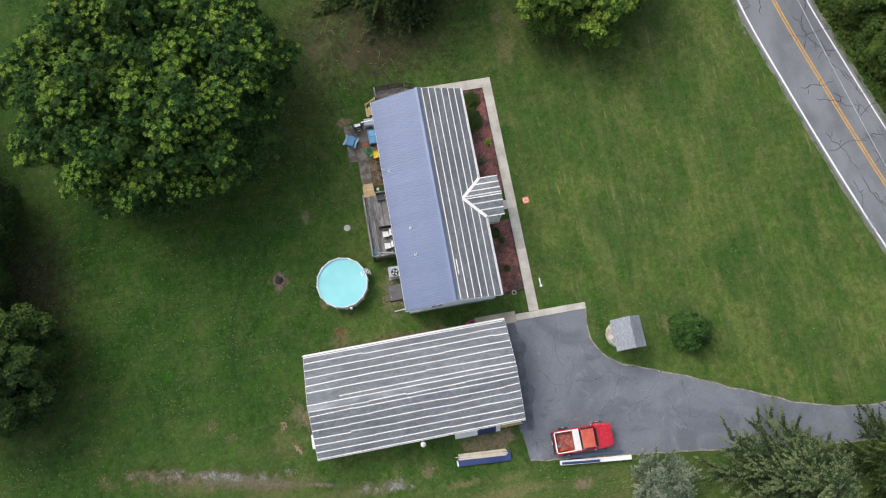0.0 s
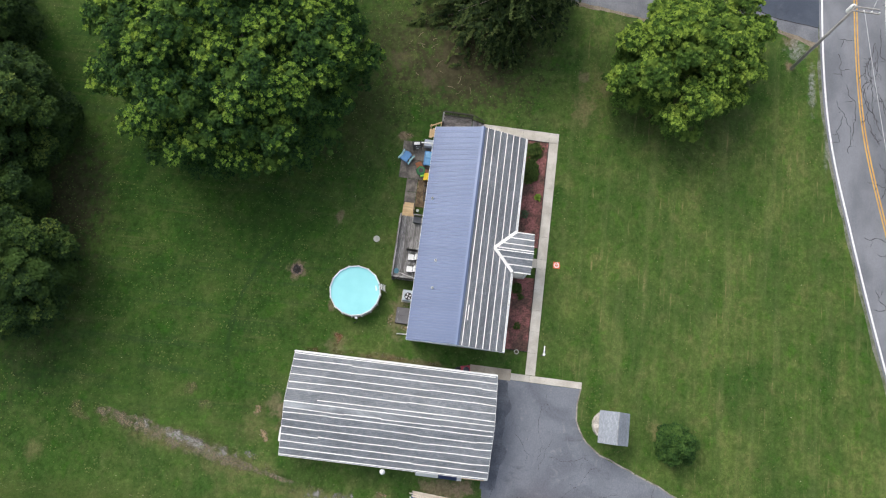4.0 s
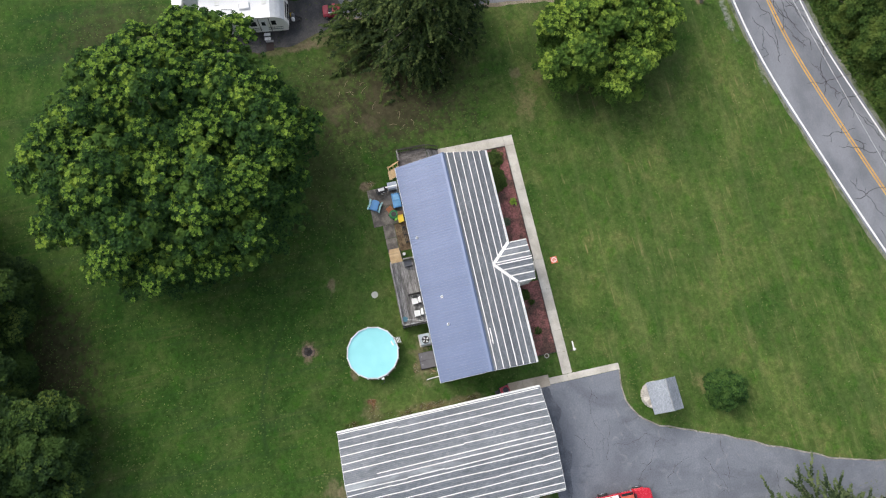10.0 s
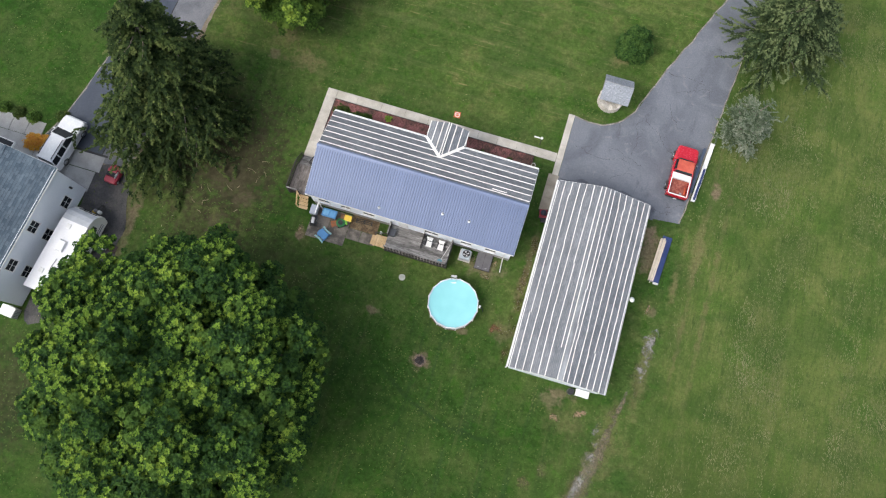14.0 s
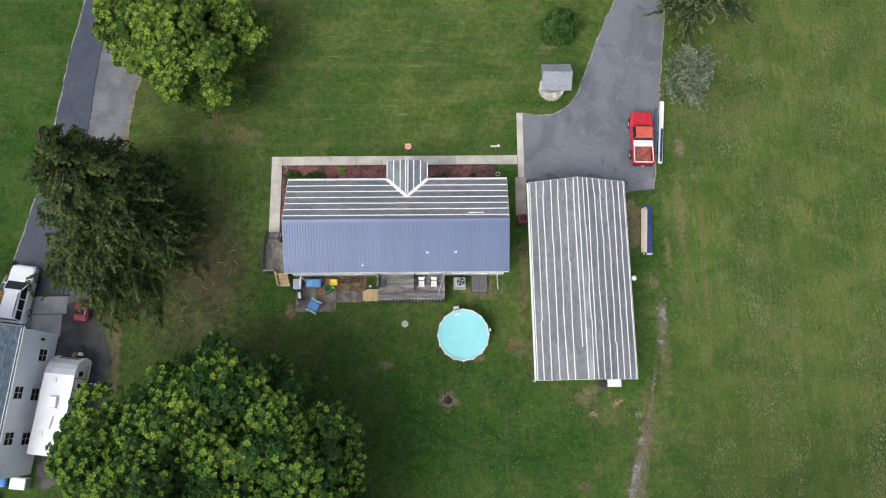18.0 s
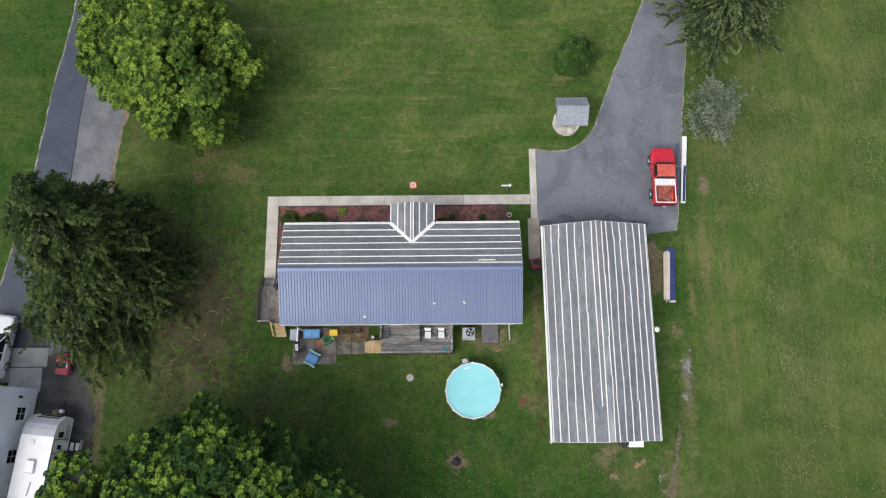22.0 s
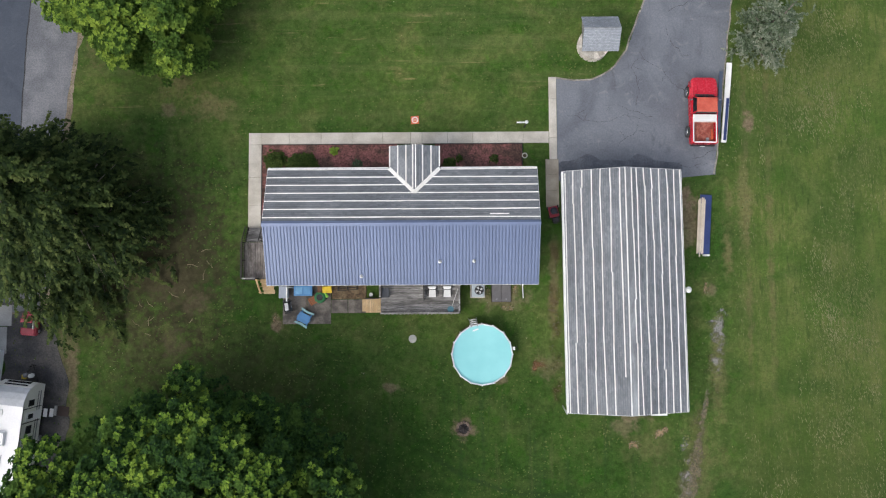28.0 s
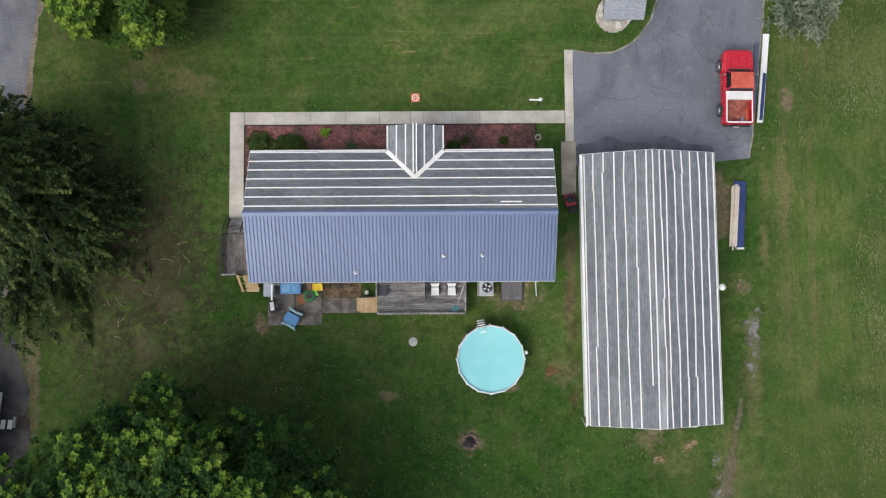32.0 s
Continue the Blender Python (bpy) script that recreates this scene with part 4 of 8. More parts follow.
def conifer(at, outline, top, base, material, young, seed, label, boughs=150, forks=7, fork=0.3, spur=0.26, width=0.05, step=0.11, droop=0.25, lift=0.1, taper=0.75, tips=0.6, splay=0.75, name="conifer", wild=0.12, lean=(0.0, 0.0), category="conifer"):
    """A conifer of arching boughs that fork into plumes, each plume feathered with short needle-clad spurs."""
    rg = np.random.default_rng(seed)
    tree = thing(name, label, category, (*at, 0))
    part("trunk", tube([(0, 0, -0.2), (lean[0] * top * 0.5, lean[1] * top * 0.5, top * 0.5), (lean[0] * top, lean[1] * top, top * 0.97)], [0.34, 0.2, 0.03], 8), M_BARK, tree)
    up = np.array([0, 0, 1.0])
    Q, T = [], []

    def feather(p0, way, sag, length, old):
        n = max(3, int(length / step))
        s = np.linspace(0.0, 1.0, n)
        P = p0 + way * (length * s)[:, None] - up * (sag * length * s**2)[:, None] + rg.normal(0, 0.015, (n, 3))
        lat = np.cross(way, up)
        lat /= np.linalg.norm(lat) + 1e-6
        for sg in (-1, 1, 0):
            ww = way * (0.75 if sg else 1.0) + lat * (0.7 * sg) - up * (0.9 * sag * s[:, None] + 0.12) + rg.normal(0, 0.16, (n, 3))
            ww /= np.linalg.norm(ww, axis=1, keepdims=True)
            across = np.cross(ww, up + rg.normal(0, 0.35, (n, 3)))
            across /= np.linalg.norm(across, axis=1, keepdims=True)
            ln = (spur * rg.uniform(0.7, 1.3, n) * (1.05 - 0.55 * s))[:, None]
            wd = (width * rg.uniform(0.8, 1.3, n))[:, None]
            b = P + rg.normal(0, 0.02, (n, 3))
            Q.append(np.stack([b - ww * ln * 0.1, b + ww * ln * 0.45 + across * wd, b + ww * ln, b + ww * ln * 0.45 - across * wd], 1))
            T.append(s + rg.normal(0, 0.12, n) > old)

    for k in range(boughs):
        u = ((k + rg.uniform(0, 1)) / boughs) ** 1.3
        z = base + (top - base) * u
        th = k * 2.399963 + rg.normal(0, 2.5 * wild)
        z += rg.normal(0, 2.0 * wild)
        L = reach(outline, th) * (1 - u) ** taper * rg.uniform(0.7, 1.06) + 0.35
        out = np.array([math.cos(th), math.sin(th), 0.0])
        side = np.array([-out[1], out[0], 0.0])
        bend = rg.normal(0, wild)
        old = tips + rg.uniform(-0.2, 0.35)
        feather(np.array([0, 0, z]) + out * L * 0.55 + up * (lift * L * 0.55 - droop * L * 0.3), out + side * bend + up * (lift - 0.9 * droop), droop * 0.6, L * 0.45, old)
        for j in range(forks):
            s = 0.12 + 0.8 * (j + rg.uniform(0, 1)) / forks
            sg = 1 if (j + k) % 2 else -1
            p0 = np.array([0, 0, z]) + out * L * s + side * bend * L * s * s + up * (lift * L * s - droop * L * s * s)
            w = out * rg.uniform(0.6, 1.0) + side * sg * splay * rg.uniform(0.5, 1.15) + up * (lift - 1.6 * droop * s)
            w += rg.normal(0, wild, 3)
            w /= np.linalg.norm(w)
            feather(p0, w, droop * 1.2, fork * L * (1.25 - 0.6 * s) * rg.uniform(0.65, 1.25) + 0.25, old)
        if k % 3 == 0:
            pts = [(0, 0, z), tuple(np.array([0, 0, z]) + out * L * 0.5 + up * (lift * L * 0.5 - droop * L * 0.25)), tuple(np.array([0, 0, z]) + out * L * 0.9 + side * bend * L * 0.8 + up * (lift * L * 0.9 - droop * L * 0.81))]
            pts = [(p[0] + lean[0] * p[2], p[1] + lean[1] * p[2], p[2]) for p in pts]
            part("branch", tube(pts, [0.06, 0.04, 0.015], 5), M_BARK, tree)
    Q, T = np.concatenate(Q), np.concatenate(T)
    Q[..., 0] += lean[0] * Q[..., 2]
    Q[..., 1] += lean[1] * Q[..., 2]
    part("foliage", quads("foliage", Q[~T], material), material, tree)
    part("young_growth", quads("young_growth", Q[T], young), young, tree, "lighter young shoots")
    return tree


def bush(at, r, h, material, seed, label, n=1400, leaf=0.12, squash=(1, 1), name="shrub"):
    rg = np.random.default_rng(seed)
    ob = thing(name, label, "shrub", (*at, 0))
    part("stem", tube([(0, 0, -0.05), (0.02, 0.02, h * 0.55)], [0.05, 0.02], 6), M_BARK, ob)
    d = spread_round(max(12, n // 7), -0.1)
    d += rg.normal(0, 0.1, d.shape)
    d /= np.linalg.norm(d, axis=1, keepdims=True)
    lump = np.array([0.86 + 0.34 * noise.noise((x * 2.4 + seed, y * 2.4, z * 2.4)) for x, y, z in d]) * rg.uniform(0.88, 1.06, len(d))
    c = d * lump[:, None] * np.array([r * squash[0], r * squash[1], h])
    c[:, 2] = np.maximum(c[:, 2], 0.04)
    q, rank = rosettes(rg, np.concatenate([c, c * np.array([0.72, 0.72, 0.75])]), np.concatenate([d, d]), 9, leaf * 1.25)
    part("foliage", quads("foliage", q, material), material, ob)
    return ob


MAPLE = [(-150, 11.3), (-130, 11.0), (-115, 11.0), (-95, 12.0), (-80, 13.0), (-60, 12.6), (-35, 13.0), (-8, 13.3), (8, 12.4), (20, 12.0), (38, 13.3), (52, 12.8), (66, 10.8), (86, 12.5), (100, 10.6), (115, 9.8), (135, 12.5), (150, 12.3), (170, 11.3)]
PALE_MAPLE = [(-178, 7.2), (-153, 5.6), (-122, 5.3), (-93, 6.4), (-61, 8.5), (-45, 8.8), (-30, 6.4), (-10, 8.0), (12, 8.8), (25, 6.2), (43, 6.8), (67, 6.8), (98, 7.2), (120, 9.0), (136, 11.2), (148, 8.5), (165, 7.8)]
SPRUCE = [(-166, 6.4), (-140, 8.5), (-120, 9.4), (-105, 9.3), (-88, 9.2), (-72, 9.9), (-60, 9.0), (-50, 8.1), (-30, 8.9), (-14, 8.8), (0, 7.5), (13, 6.8), (32, 7.8), (47, 8.1), (67, 7.0), (90, 7.5), (150, 6.6)]
CEDAR = [(-160, 7.0), (-140, 8.0), (-115, 7.6), (-90, 6.6), (-60, 6.4), (-30, 5.4), (0, 5.4), (60, 5.6), (120, 5.2), (165, 5.7)]
broadleaf((-16.5, -18.6), MAPLE, 5.0, 15.0, 2.5, M_LEAF_BIG, 11, "huge spreading maple with lobed dark green crown", boughs=88, size=1.75, gap=0.56, per=18, leaf=0.31, trunk_r=0.55, name="maple_tree", young=M_LEAF_TIP, lit_share=0.5, thin=0.12)
broadleaf((-22.2, 20.6), PALE_MAPLE, 3.4, 9.3, 1.6, M_LEAF_LIGHT, 21, "light green maple beside the neighbour's drive", boughs=60, size=1.2, gap=0.54, per=16, leaf=0.34, trunk_r=0.3, name="maple_tree", young=M_LEAF_LTIP, lit_share=0.6, thin=0.15)
conifer((-27.1, 3.5), SPRUCE, 14.6, 1.2, M_NEEDLE, M_NEEDLE_TIP, 31, "tall dark green spruce with drooping boughs", boughs=190, forks=13, fork=0.15, spur=0.36, width=0.085, step=0.13, droop=0.28, lift=0.14, tips=0.6, splay=1.25, wild=0.34, taper=0.62, lean=(0.02, 0.19), name="spruce_tree")
conifer((25.9, 27.8), CEDAR, 9.0, 0.8, M_NEEDLE_L, M_CEDAR_TIP, 41, "olive green cedar with arching sprays beside the driveway", boughs=95, forks=7, fork=0.34, spur=0.3, width=0.06, step=0.1, droop=0.14, lift=0.16, tips=0.5, splay=0.6, name="cedar_tree")
conifer((26.0, 36.5), [(0, 4.2), (90, 4.0), (180, 4.6), (270, 4.0)], 7.5, 0.6, M_NEEDLE, M_NEEDLE_TIP, 42, "dark conifer beside the driveway", boughs=80, forks=6, droop=0.2, name="cedar_tree")
for x, y, r, t, sd in ((-7.6, -37.8, 5.7, 11, 51), (5.9, -34.5, 5.6, 10, 52), (-1.2, -38.6, 5.2, 11, 53), (-16.5, -43.5, 6.0, 12, 54)):
    broadleaf((x, y), r, 3.6, t, 1.2, M_LEAF_DARK, sd, "dark green broadleaf tree at the edge of the yard", boughs=26, size=1.5, gap=0.44, per=12, leaf=0.36, trunk_r=0.3, young=M_LEAF_WOOD, lit_share=0.4)
conifer((23.95, 17.4), [(-170, 2.5), (-120, 2.3), (-80, 2.9), (-30, 2.2), (10, 2.3), (60, 2.5), (110, 2.3), (150, 2.2)], 3.9, 0.3, M_SILVER, M_SILVER_TIP, 61, "silvery grey-green ornamental shrub beside the driveway", boughs=70, forks=9, fork=0.2, spur=0.17, width=0.048, step=0.075, droop=0.16, lift=0.42, taper=0.5, tips=0.55, splay=1.2, wild=0.36, name="silver_shrub", category="shrub")
bush((12.4, 22.95), 1.82, 3.3, M_YEW, 71, "round clipped dark green shrub on the lawn", n=5600, leaf=0.17)
bush((-12.36, 8.2), 0.95, 0.85, M_BOX, 72, "loose rounded green shrub in the flower bed", n=1300, leaf=0.1)
bush((-10.3, 8.0), 1.15, 0.95, M_BOX, 73, "broad green shrub in the flower bed", n=3000, leaf=0.1, squash=(1.15, 0.8))
bush((0.75, 7.9), 0.55, 0.6, M_BOX, 74, "small dark green shrub in the flower bed", n=260)
bush((4.1, 8.3), 0.42, 0.5, M_BOX, 75, "thin twiggy shrub in the flower bed", n=120, leaf=0.09)
bush((1.5, 8.35), 0.36, 0.4, M_BOX, 76, "thin twiggy shrub in the flower bed", n=100, leaf=0.09)
bush((-6.2, 7.9), 0.45, 0.5, M_SILVER, 77, "small grey-green plant in the flower bed", n=160, leaf=0.09)
rg = np.random.default_rng(78)
fern = thing("perennial", "yellow-green plant with a rosette of broad leaves", "plant", (-8.0, 8.95, 0.04))
q, rank = rosettes(rg, np.array([(0, 0, 0.18), (0.12, 0.1, 0.12), (-0.12, 0.06, 0.12), (0.02, -0.14, 0.1)]), np.tile((0.0, 0.0, 1.0), (4, 1)), 9, 0.34)
part("leaves", quads("leaves", q, M_LEAF_LTIP), M_LEAF_LTIP, fern)

# overgrown hedgerow beyond the road
rnd = random.Random(8)
for i, x in enumerate(np.arange(-46, 40, 4.6)):
    j = min(range(len(ROAD)), key=lambda k: abs(ROAD[k].x - x))
    d = (ROAD[min(j + 1, len(ROAD) - 1)] - ROAD[j - 1]).normalized()
    p = ROAD[j] + Vector((-d.y, d.x)) * rnd.uniform(7.2, 8.6)
    r = rnd.uniform(2.9, 3.8)
    broadleaf((p.x, p.y), r, 1.9, rnd.uniform(4.2, 6.0), 0.2, M_LEAF_WOOD, 100 + i, "dense tangled hedgerow tree beyond the road", boughs=14, size=1.15, gap=0.4, per=11, leaf=0.34, trunk_r=0.14, name="hedgerow_tree")
rg = np.random.default_rng(5)
pts = []
for p, q in zip(ROAD, ROAD[1:]):
    if -50 < p.x < 42:
        d = (q - p).normalized()
        n = Vector((-d.y, d.x))
        for k in range(130):
            o = rg.uniform(3.75, 6.2)
            c = p + n * o + d * rg.uniform(0, 1.5)
            pts.append((c.x, c.y, rg.uniform(0.02, 0.12 + 0.25 * (o - 3.7))))
pts = np.array(pts)
me = quads("verge_weeds", leaves_at(rg, pts, np.tile((0, 0, 1.0), (len(pts), 1)), 0.3, 0.8), M_LEAF_WOOD)
tagged(part("verge_weeds", me, M_LEAF_WOOD), "rank weeds along the far road verge", "weeds", kind="stuff")


# ---- tufts of longer grass over the lawns ----


def inside(px, py, poly):
    """Which points lie within an outline."""
    x, y = np.array([p[0] for p in poly]), np.array([p[1] for p in poly])
    hit = np.zeros(len(px), bool)
    j = len(x) - 1
    for i in range(len(x)):
        cross = (y[i] > py) != (y[j] > py)
        t = (x[j] - x[i]) * (py - y[i]) / (y[j] - y[i] if y[j] != y[i] else 1e-9) + x[i]
        hit ^= cross & (px < t)
        j = i
    return hit


rg = np.random.default_rng(17)
N = 60000
gx, gy = rg.uniform(-46, 48, N), rg.uniform(-40, 38, N)
lump = np.array([noise.noise((x * 0.35, y * 0.35, 2.0)) for x, y in zip(gx[:N], gy[:N])])
keep = rg.uniform(0, 1, N) < 0.62 + 0.8 * lump
for x0, x1, y0, y1 in ((-14.5, 9.0, 9.4, 10.5), (-14.5, -13.3, 3, 10.5), (-13.5, 6.9, -1.2, 9.5), (8.2, 9.1, 4.4, 14.7), (7.8, 17.4, -10.3, 8.4), (-12.0, -5.4, -4.2, -1), (-5.6, 5.4, -3.5, -1), (-15, -11.8, -2, 3.3), (-50, -31.9, -19, -0.8), (18.9, 20.3, 0.6, 5.4)):
    keep &= ~((gx > x0) & (gx < x1) & (gy > y0) & (gy < y1))
road_y = np.interp(gx, [p.x for p in ROAD], [p.y for p in ROAD])
keep &= gy < road_y - 4.6
for poly in ([tuple(p) for p in outline], [tuple(p) for p in N_LEFT] + [tuple(p) for p in N_MID], [tuple(p) for p in N_MID] + [tuple(p) for p in N_GRAV]):
    keep &= ~inside(gx, gy, poly)
keep &= (gx - 3.02) ** 2 + (gy + 6.24) ** 2 > 2.6**2
keep &= (gx - 11.75) ** 2 + (gy - 16.75) ** 2 > 1.35**2
for x, y, rx, ry, k in EARTH_SPOTS + STONE_SPOTS:
    keep &= ((gx - x) / rx) ** 2 + ((gy - y) / ry) ** 2 > 0.8
keep &= (gx < 22.5) | (rg.uniform(0, 1, N) < 0.1)
gx, gy = gx[keep], gy[keep]
base = np.stack([gx, gy, rg.uniform(0.01, 0.035, len(gx))], 1)
M_TUFT = leafy("grass_tufts", (0.052, 0.094, 0.022), (0.088, 0.128, 0.037), (0.12, 0.14, 0.05), 0.3, 0.15)
me = quads("grass_tufts", leaves_at(rg, base, np.tile((0, 0, 1.0), (len(base), 1)), 0.15, 0.28), M_TUFT)
tagged(part("grass_tufts", me, M_TUFT), "scattered tufts of longer grass in the lawn", "grass", kind="stuff")

# dry stubble lying along the pasture
rg = np.random.default_rng(29)
N = 110000
sx_, sy_ = rg.uniform(22.0, 48, N), rg.uniform(-36, 34, N)
lump = np.array([noise.noise((x * 0.22, y * 0.1, 4.0)) + 0.6 * noise.noise((x * 1.3, y * 0.12, 7.0)) for x, y in zip(sx_, sy_)])
keep = (rg.uniform(0, 1, N) < 0.26 + 1.1 * lump) & ((sx_ - 25.9) ** 2 + (sy_ - 27.8) ** 2 > 9) & (rg.uniform(0, 1, N) < (sx_ - 21.0) / 5.0)
sx_, sy_ = sx_[keep], sy_[keep]
ang = rg.normal(1.75, 0.3, len(sx_))
ln, wd = rg.uniform(0.05, 0.17, len(sx_)), rg.uniform(0.012, 0.03, len(sx_))
c = np.stack([sx_, sy_, rg.uniform(0.02, 0.06, len(sx_))], 1)
a = np.stack([np.cos(ang) * ln, np.sin(ang) * ln, rg.normal(0, 0.02, len(sx_))], 1)
b = np.stack([-np.sin(ang) * wd, np.cos(ang) * wd, np.zeros(len(sx_))], 1)
M_STUBBLE = leafy("dry_stubble", (0.085, 0.115, 0.04), (0.17, 0.175, 0.085), (0.23, 0.215, 0.13), 0.3, 0.1)
me = quads("stubble", np.stack([c - a, c + b, c + a, c - b], 1), M_STUBBLE)
tagged(part("stubble", me, M_STUBBLE), "dry stubble and straw lying in the pasture", "straw", kind="stuff")


# ---- worn track and bare patches in the grass ----


def worn_material(name, c1, c2, gap=0.5, grain=2.2, solid_part=0.55, most=0.85, breaks=0.35):
    """Bare ground that breaks up into grass at its ragged edges; across and along run over the sheet."""
    m, nt, b, vec = start(name)
    uv = nt.nodes.new("ShaderNodeUVMap")
    u, v = axis(nt, uv.outputs[0], 0), axis(nt, uv.outputs[0], 1)
    fade = calc(nt, "MULTIPLY", span(nt, calc(nt, "ABSOLUTE", u), 1.0, 0.1), span(nt, calc(nt, "ABSOLUTE", v), 1.0, 0.75))
    fade = calc(nt, "MULTIPLY", fade, span(nt, noisy(nt, vec, 0.55, 4, 0.6), 0.4, 0.6, breaks, 1.0))
    lumps, grit = noisy(nt, vec, grain, 7, 0.72, 0.4), noisy(nt, vec, 9.0, 5, 0.75)
    cover = span(nt, calc(nt, "ADD", calc(nt, "MULTIPLY", fade, solid_part), calc(nt, "MULTIPLY", lumps, 2.2)), gap + 0.95, gap + 1.5)
    cover = calc(nt, "MULTIPLY", cover, span(nt, fade, 0.0, 0.6, 0.0, most))
    put(nt, b.inputs["Base Color"], blend(nt, span(nt, grit, 0.3, 0.7), c1, c2))
    b.inputs["Roughness"].default_value = 0.95
    b.inputs["Specular IOR Level"].default_value = 0.1
    bump(nt, b, grit, 0.5, 0.03)
    put(nt, b.inputs["Alpha"], cover)
    return m


def worn_band(name, label, pts, material, z):
    """A thin sheet along (x, y, half-width) points, with across and along kept on it."""
    line = smooth_line([(x, y, h) for x, y, h in pts], 0.3)
    bm = bmesh.new()
    lay = bm.loops.layers.uv.new("UVMap")
    rows, n = [], len(line)
    for i, p in enumerate(line):
        d = (line[min(i + 1, n - 1)] - line[max(i - 1, 0)]).to_2d().normalized()
        rows.append([bm.verts.new((p.x - d.y * p.z * u, p.y + d.x * p.z * u, z)) for u in (-1, -0.5, 0, 0.5, 1)])
    for i in range(n - 1):
        for j in range(4):
            f = bm.faces.new((rows[i][j], rows[i + 1][j], rows[i + 1][j + 1], rows[i][j + 1]))
            for lp, (a, b) in zip(f.loops, ((i, j), (i + 1, j), (i + 1, j + 1), (i, j + 1))):
                lp[lay].uv = (-1 + 0.5 * b, -1 + 2 * a / (n - 1))
            f.normal_update()
            if f.normal.z < 0:
                f.normal_flip()
    return tagged(part(name, bm, material), label, "worn ground", kind="structure")


M_RUT = worn_material("bare_rut", (0.12, 0.1, 0.06), (0.235, 0.205, 0.14), 0.45, 1.7, 0.8, 0.7, 0.8)
M_THATCH = worn_material("dead_grass", (0.13, 0.115, 0.055), (0.22, 0.19, 0.1), 0.4, 1.3, 0.6, 0.5)
M_STONES = worn_material("spread_stones", (0.18, 0.178, 0.165), (0.41, 0.4, 0.375), 0.66, 2.1, 0.85, 0.7)
M_TANDIRT = worn_material("dry_tan_dirt", (0.2, 0.15, 0.085), (0.36, 0.27, 0.17), 0.55, 2.6, 0.8, 0.75)
M_RUSTY = worn_material("rusty_earth", (0.1, 0.06, 0.034), (0.18, 0.11, 0.065), 0.3, 1.2, 0.8, 0.5)
M_CLAY = worn_material("red_clay", (0.13, 0.062, 0.034), (0.25, 0.125, 0.07), 0.4, 1.6, 0.8, 0.65)
worn_band("dead_grass", "strip of yellowed grass along the track", [(21.3, -1.0, 0.9), (20.5, -6.0, 1.3), (19.2, -11.0, 1.5), (18.1, -16.0, 1.9), (17.0, -21.0, 1.9), (16.2, -26.0, 1.5), (15.3, -34.0, 1.2)], M_THATCH, 0.004)
worn_band("wheel_rut", "bare tan wheel rut worn beside the garage", [(19.85, -7.4, 0.3), (19.6, -9.6, 0.38), (19.26, -11.3, 0.46), (18.95, -12.9, 0.7), (18.5, -14.7, 1.15), (18.0, -17.0, 1.5), (17.35, -19.8, 1.5), (16.7, -22.4, 1.2), (16.0, -25.5, 0.8), (15.6, -28.0, 0.5)], M_RUT, 0.008)
for pts in ([(20.8, -2.6, 0.5), (20.7, -4.2, 1.6), (20.6, -5.6, 1.1), (20.45, -7.0, 0.95), (20.2, -8.4, 0.45)], [(20.0, -8.0, 0.3), (19.6, -9.4, 0.34), (19.3, -10.8, 0.26)], [(18.7, -10.6, 0.5), (18.15, -12.2, 0.85), (17.9, -13.4, 0.75), (17.95, -14.6, 0.8), (17.8, -16.4, 1.15), (17.4, -18.2, 1.0), (17.0, -20.2, 1.1), (16.5, -22.2, 1.0), (15.9, -24.8, 0.7)]):
    worn_band("spread_stones", "pale stones spread along the worn track", pts, M_STONES, 0.012)
for pts in ([(13.7, -13.0, 0.5), (14.25, -13.0, 0.75), (14.8, -12.8, 0.5)], [(15.6, -12.5, 0.4), (16.2, -12.1, 0.65), (16.8, -11.8, 0.4)], [(19.75, -0.9, 0.4), (19.8, -1.7, 0.6), (19.75, -2.4, 0.4)], [(5.45, -1.0, 0.4), (5.7, -2.0, 0.6), (5.3, -2.9, 0.45), (4.3, -2.8, 0.35)], [(-12.3, -2.6, 0.4), (-12.35, -3.7, 0.75), (-12.1, -4.6, 0.4)], [(3.5, -1.2, 0.25), (3.55, -2.1, 0.3), (3.6, -2.8, 0.25)]):
    worn_band("dirt_patch", "dry tan dirt patch in the grass", pts, M_TANDIRT, 0.012)
worn_band("clay_strip", "reddish bare earth along the garage eave", [(8.6, 3.6, 0.4), (8.5, 0.0, 0.7), (8.5, -4.0, 0.8), (8.55, -8.0, 0.7), (8.7, -10.6, 0.4)], M_RUSTY, 0.008)
worn_band("clay_patch", "reddish bare clay patch beside the garage", [(6.7, -7.2, 0.7), (7.9, -7.25, 1.2), (8.6, -7.2, 0.9)], M_CLAY, 0.012)
worn_band("dead_grass", "yellowed grass patch behind the garage", [(12.6, -19.6, 0.8), (13.6, -18.3, 1.5), (14.6, -16.8, 0.9)], M_THATCH, 0.005)

# dry leaves and bits lying on the grass
rg = np.random.default_rng(23)
pick = rg.choice(len(base), 1200, replace=False)
bits = base[pick] + np.stack([rg.uniform(-0.3, 0.3, 1200), rg.uniform(-0.3, 0.3, 1200), np.full(1200, 0.05)], 1)
M_BITS = leafy("dry_leaf_bits", (0.16, 0.13, 0.06), (0.34, 0.3, 0.16), (0.42, 0.4, 0.3), 0.4, 0.1)
me = quads("fallen_leaves", leaves_at(rg, bits, np.tile((0, 0, 1.0), (1200, 1)), 0.07, 0.3), M_BITS)
tagged(part("fallen_leaves", me, M_BITS), "dry leaf bits scattered over the lawn", "leaves", kind="stuff")

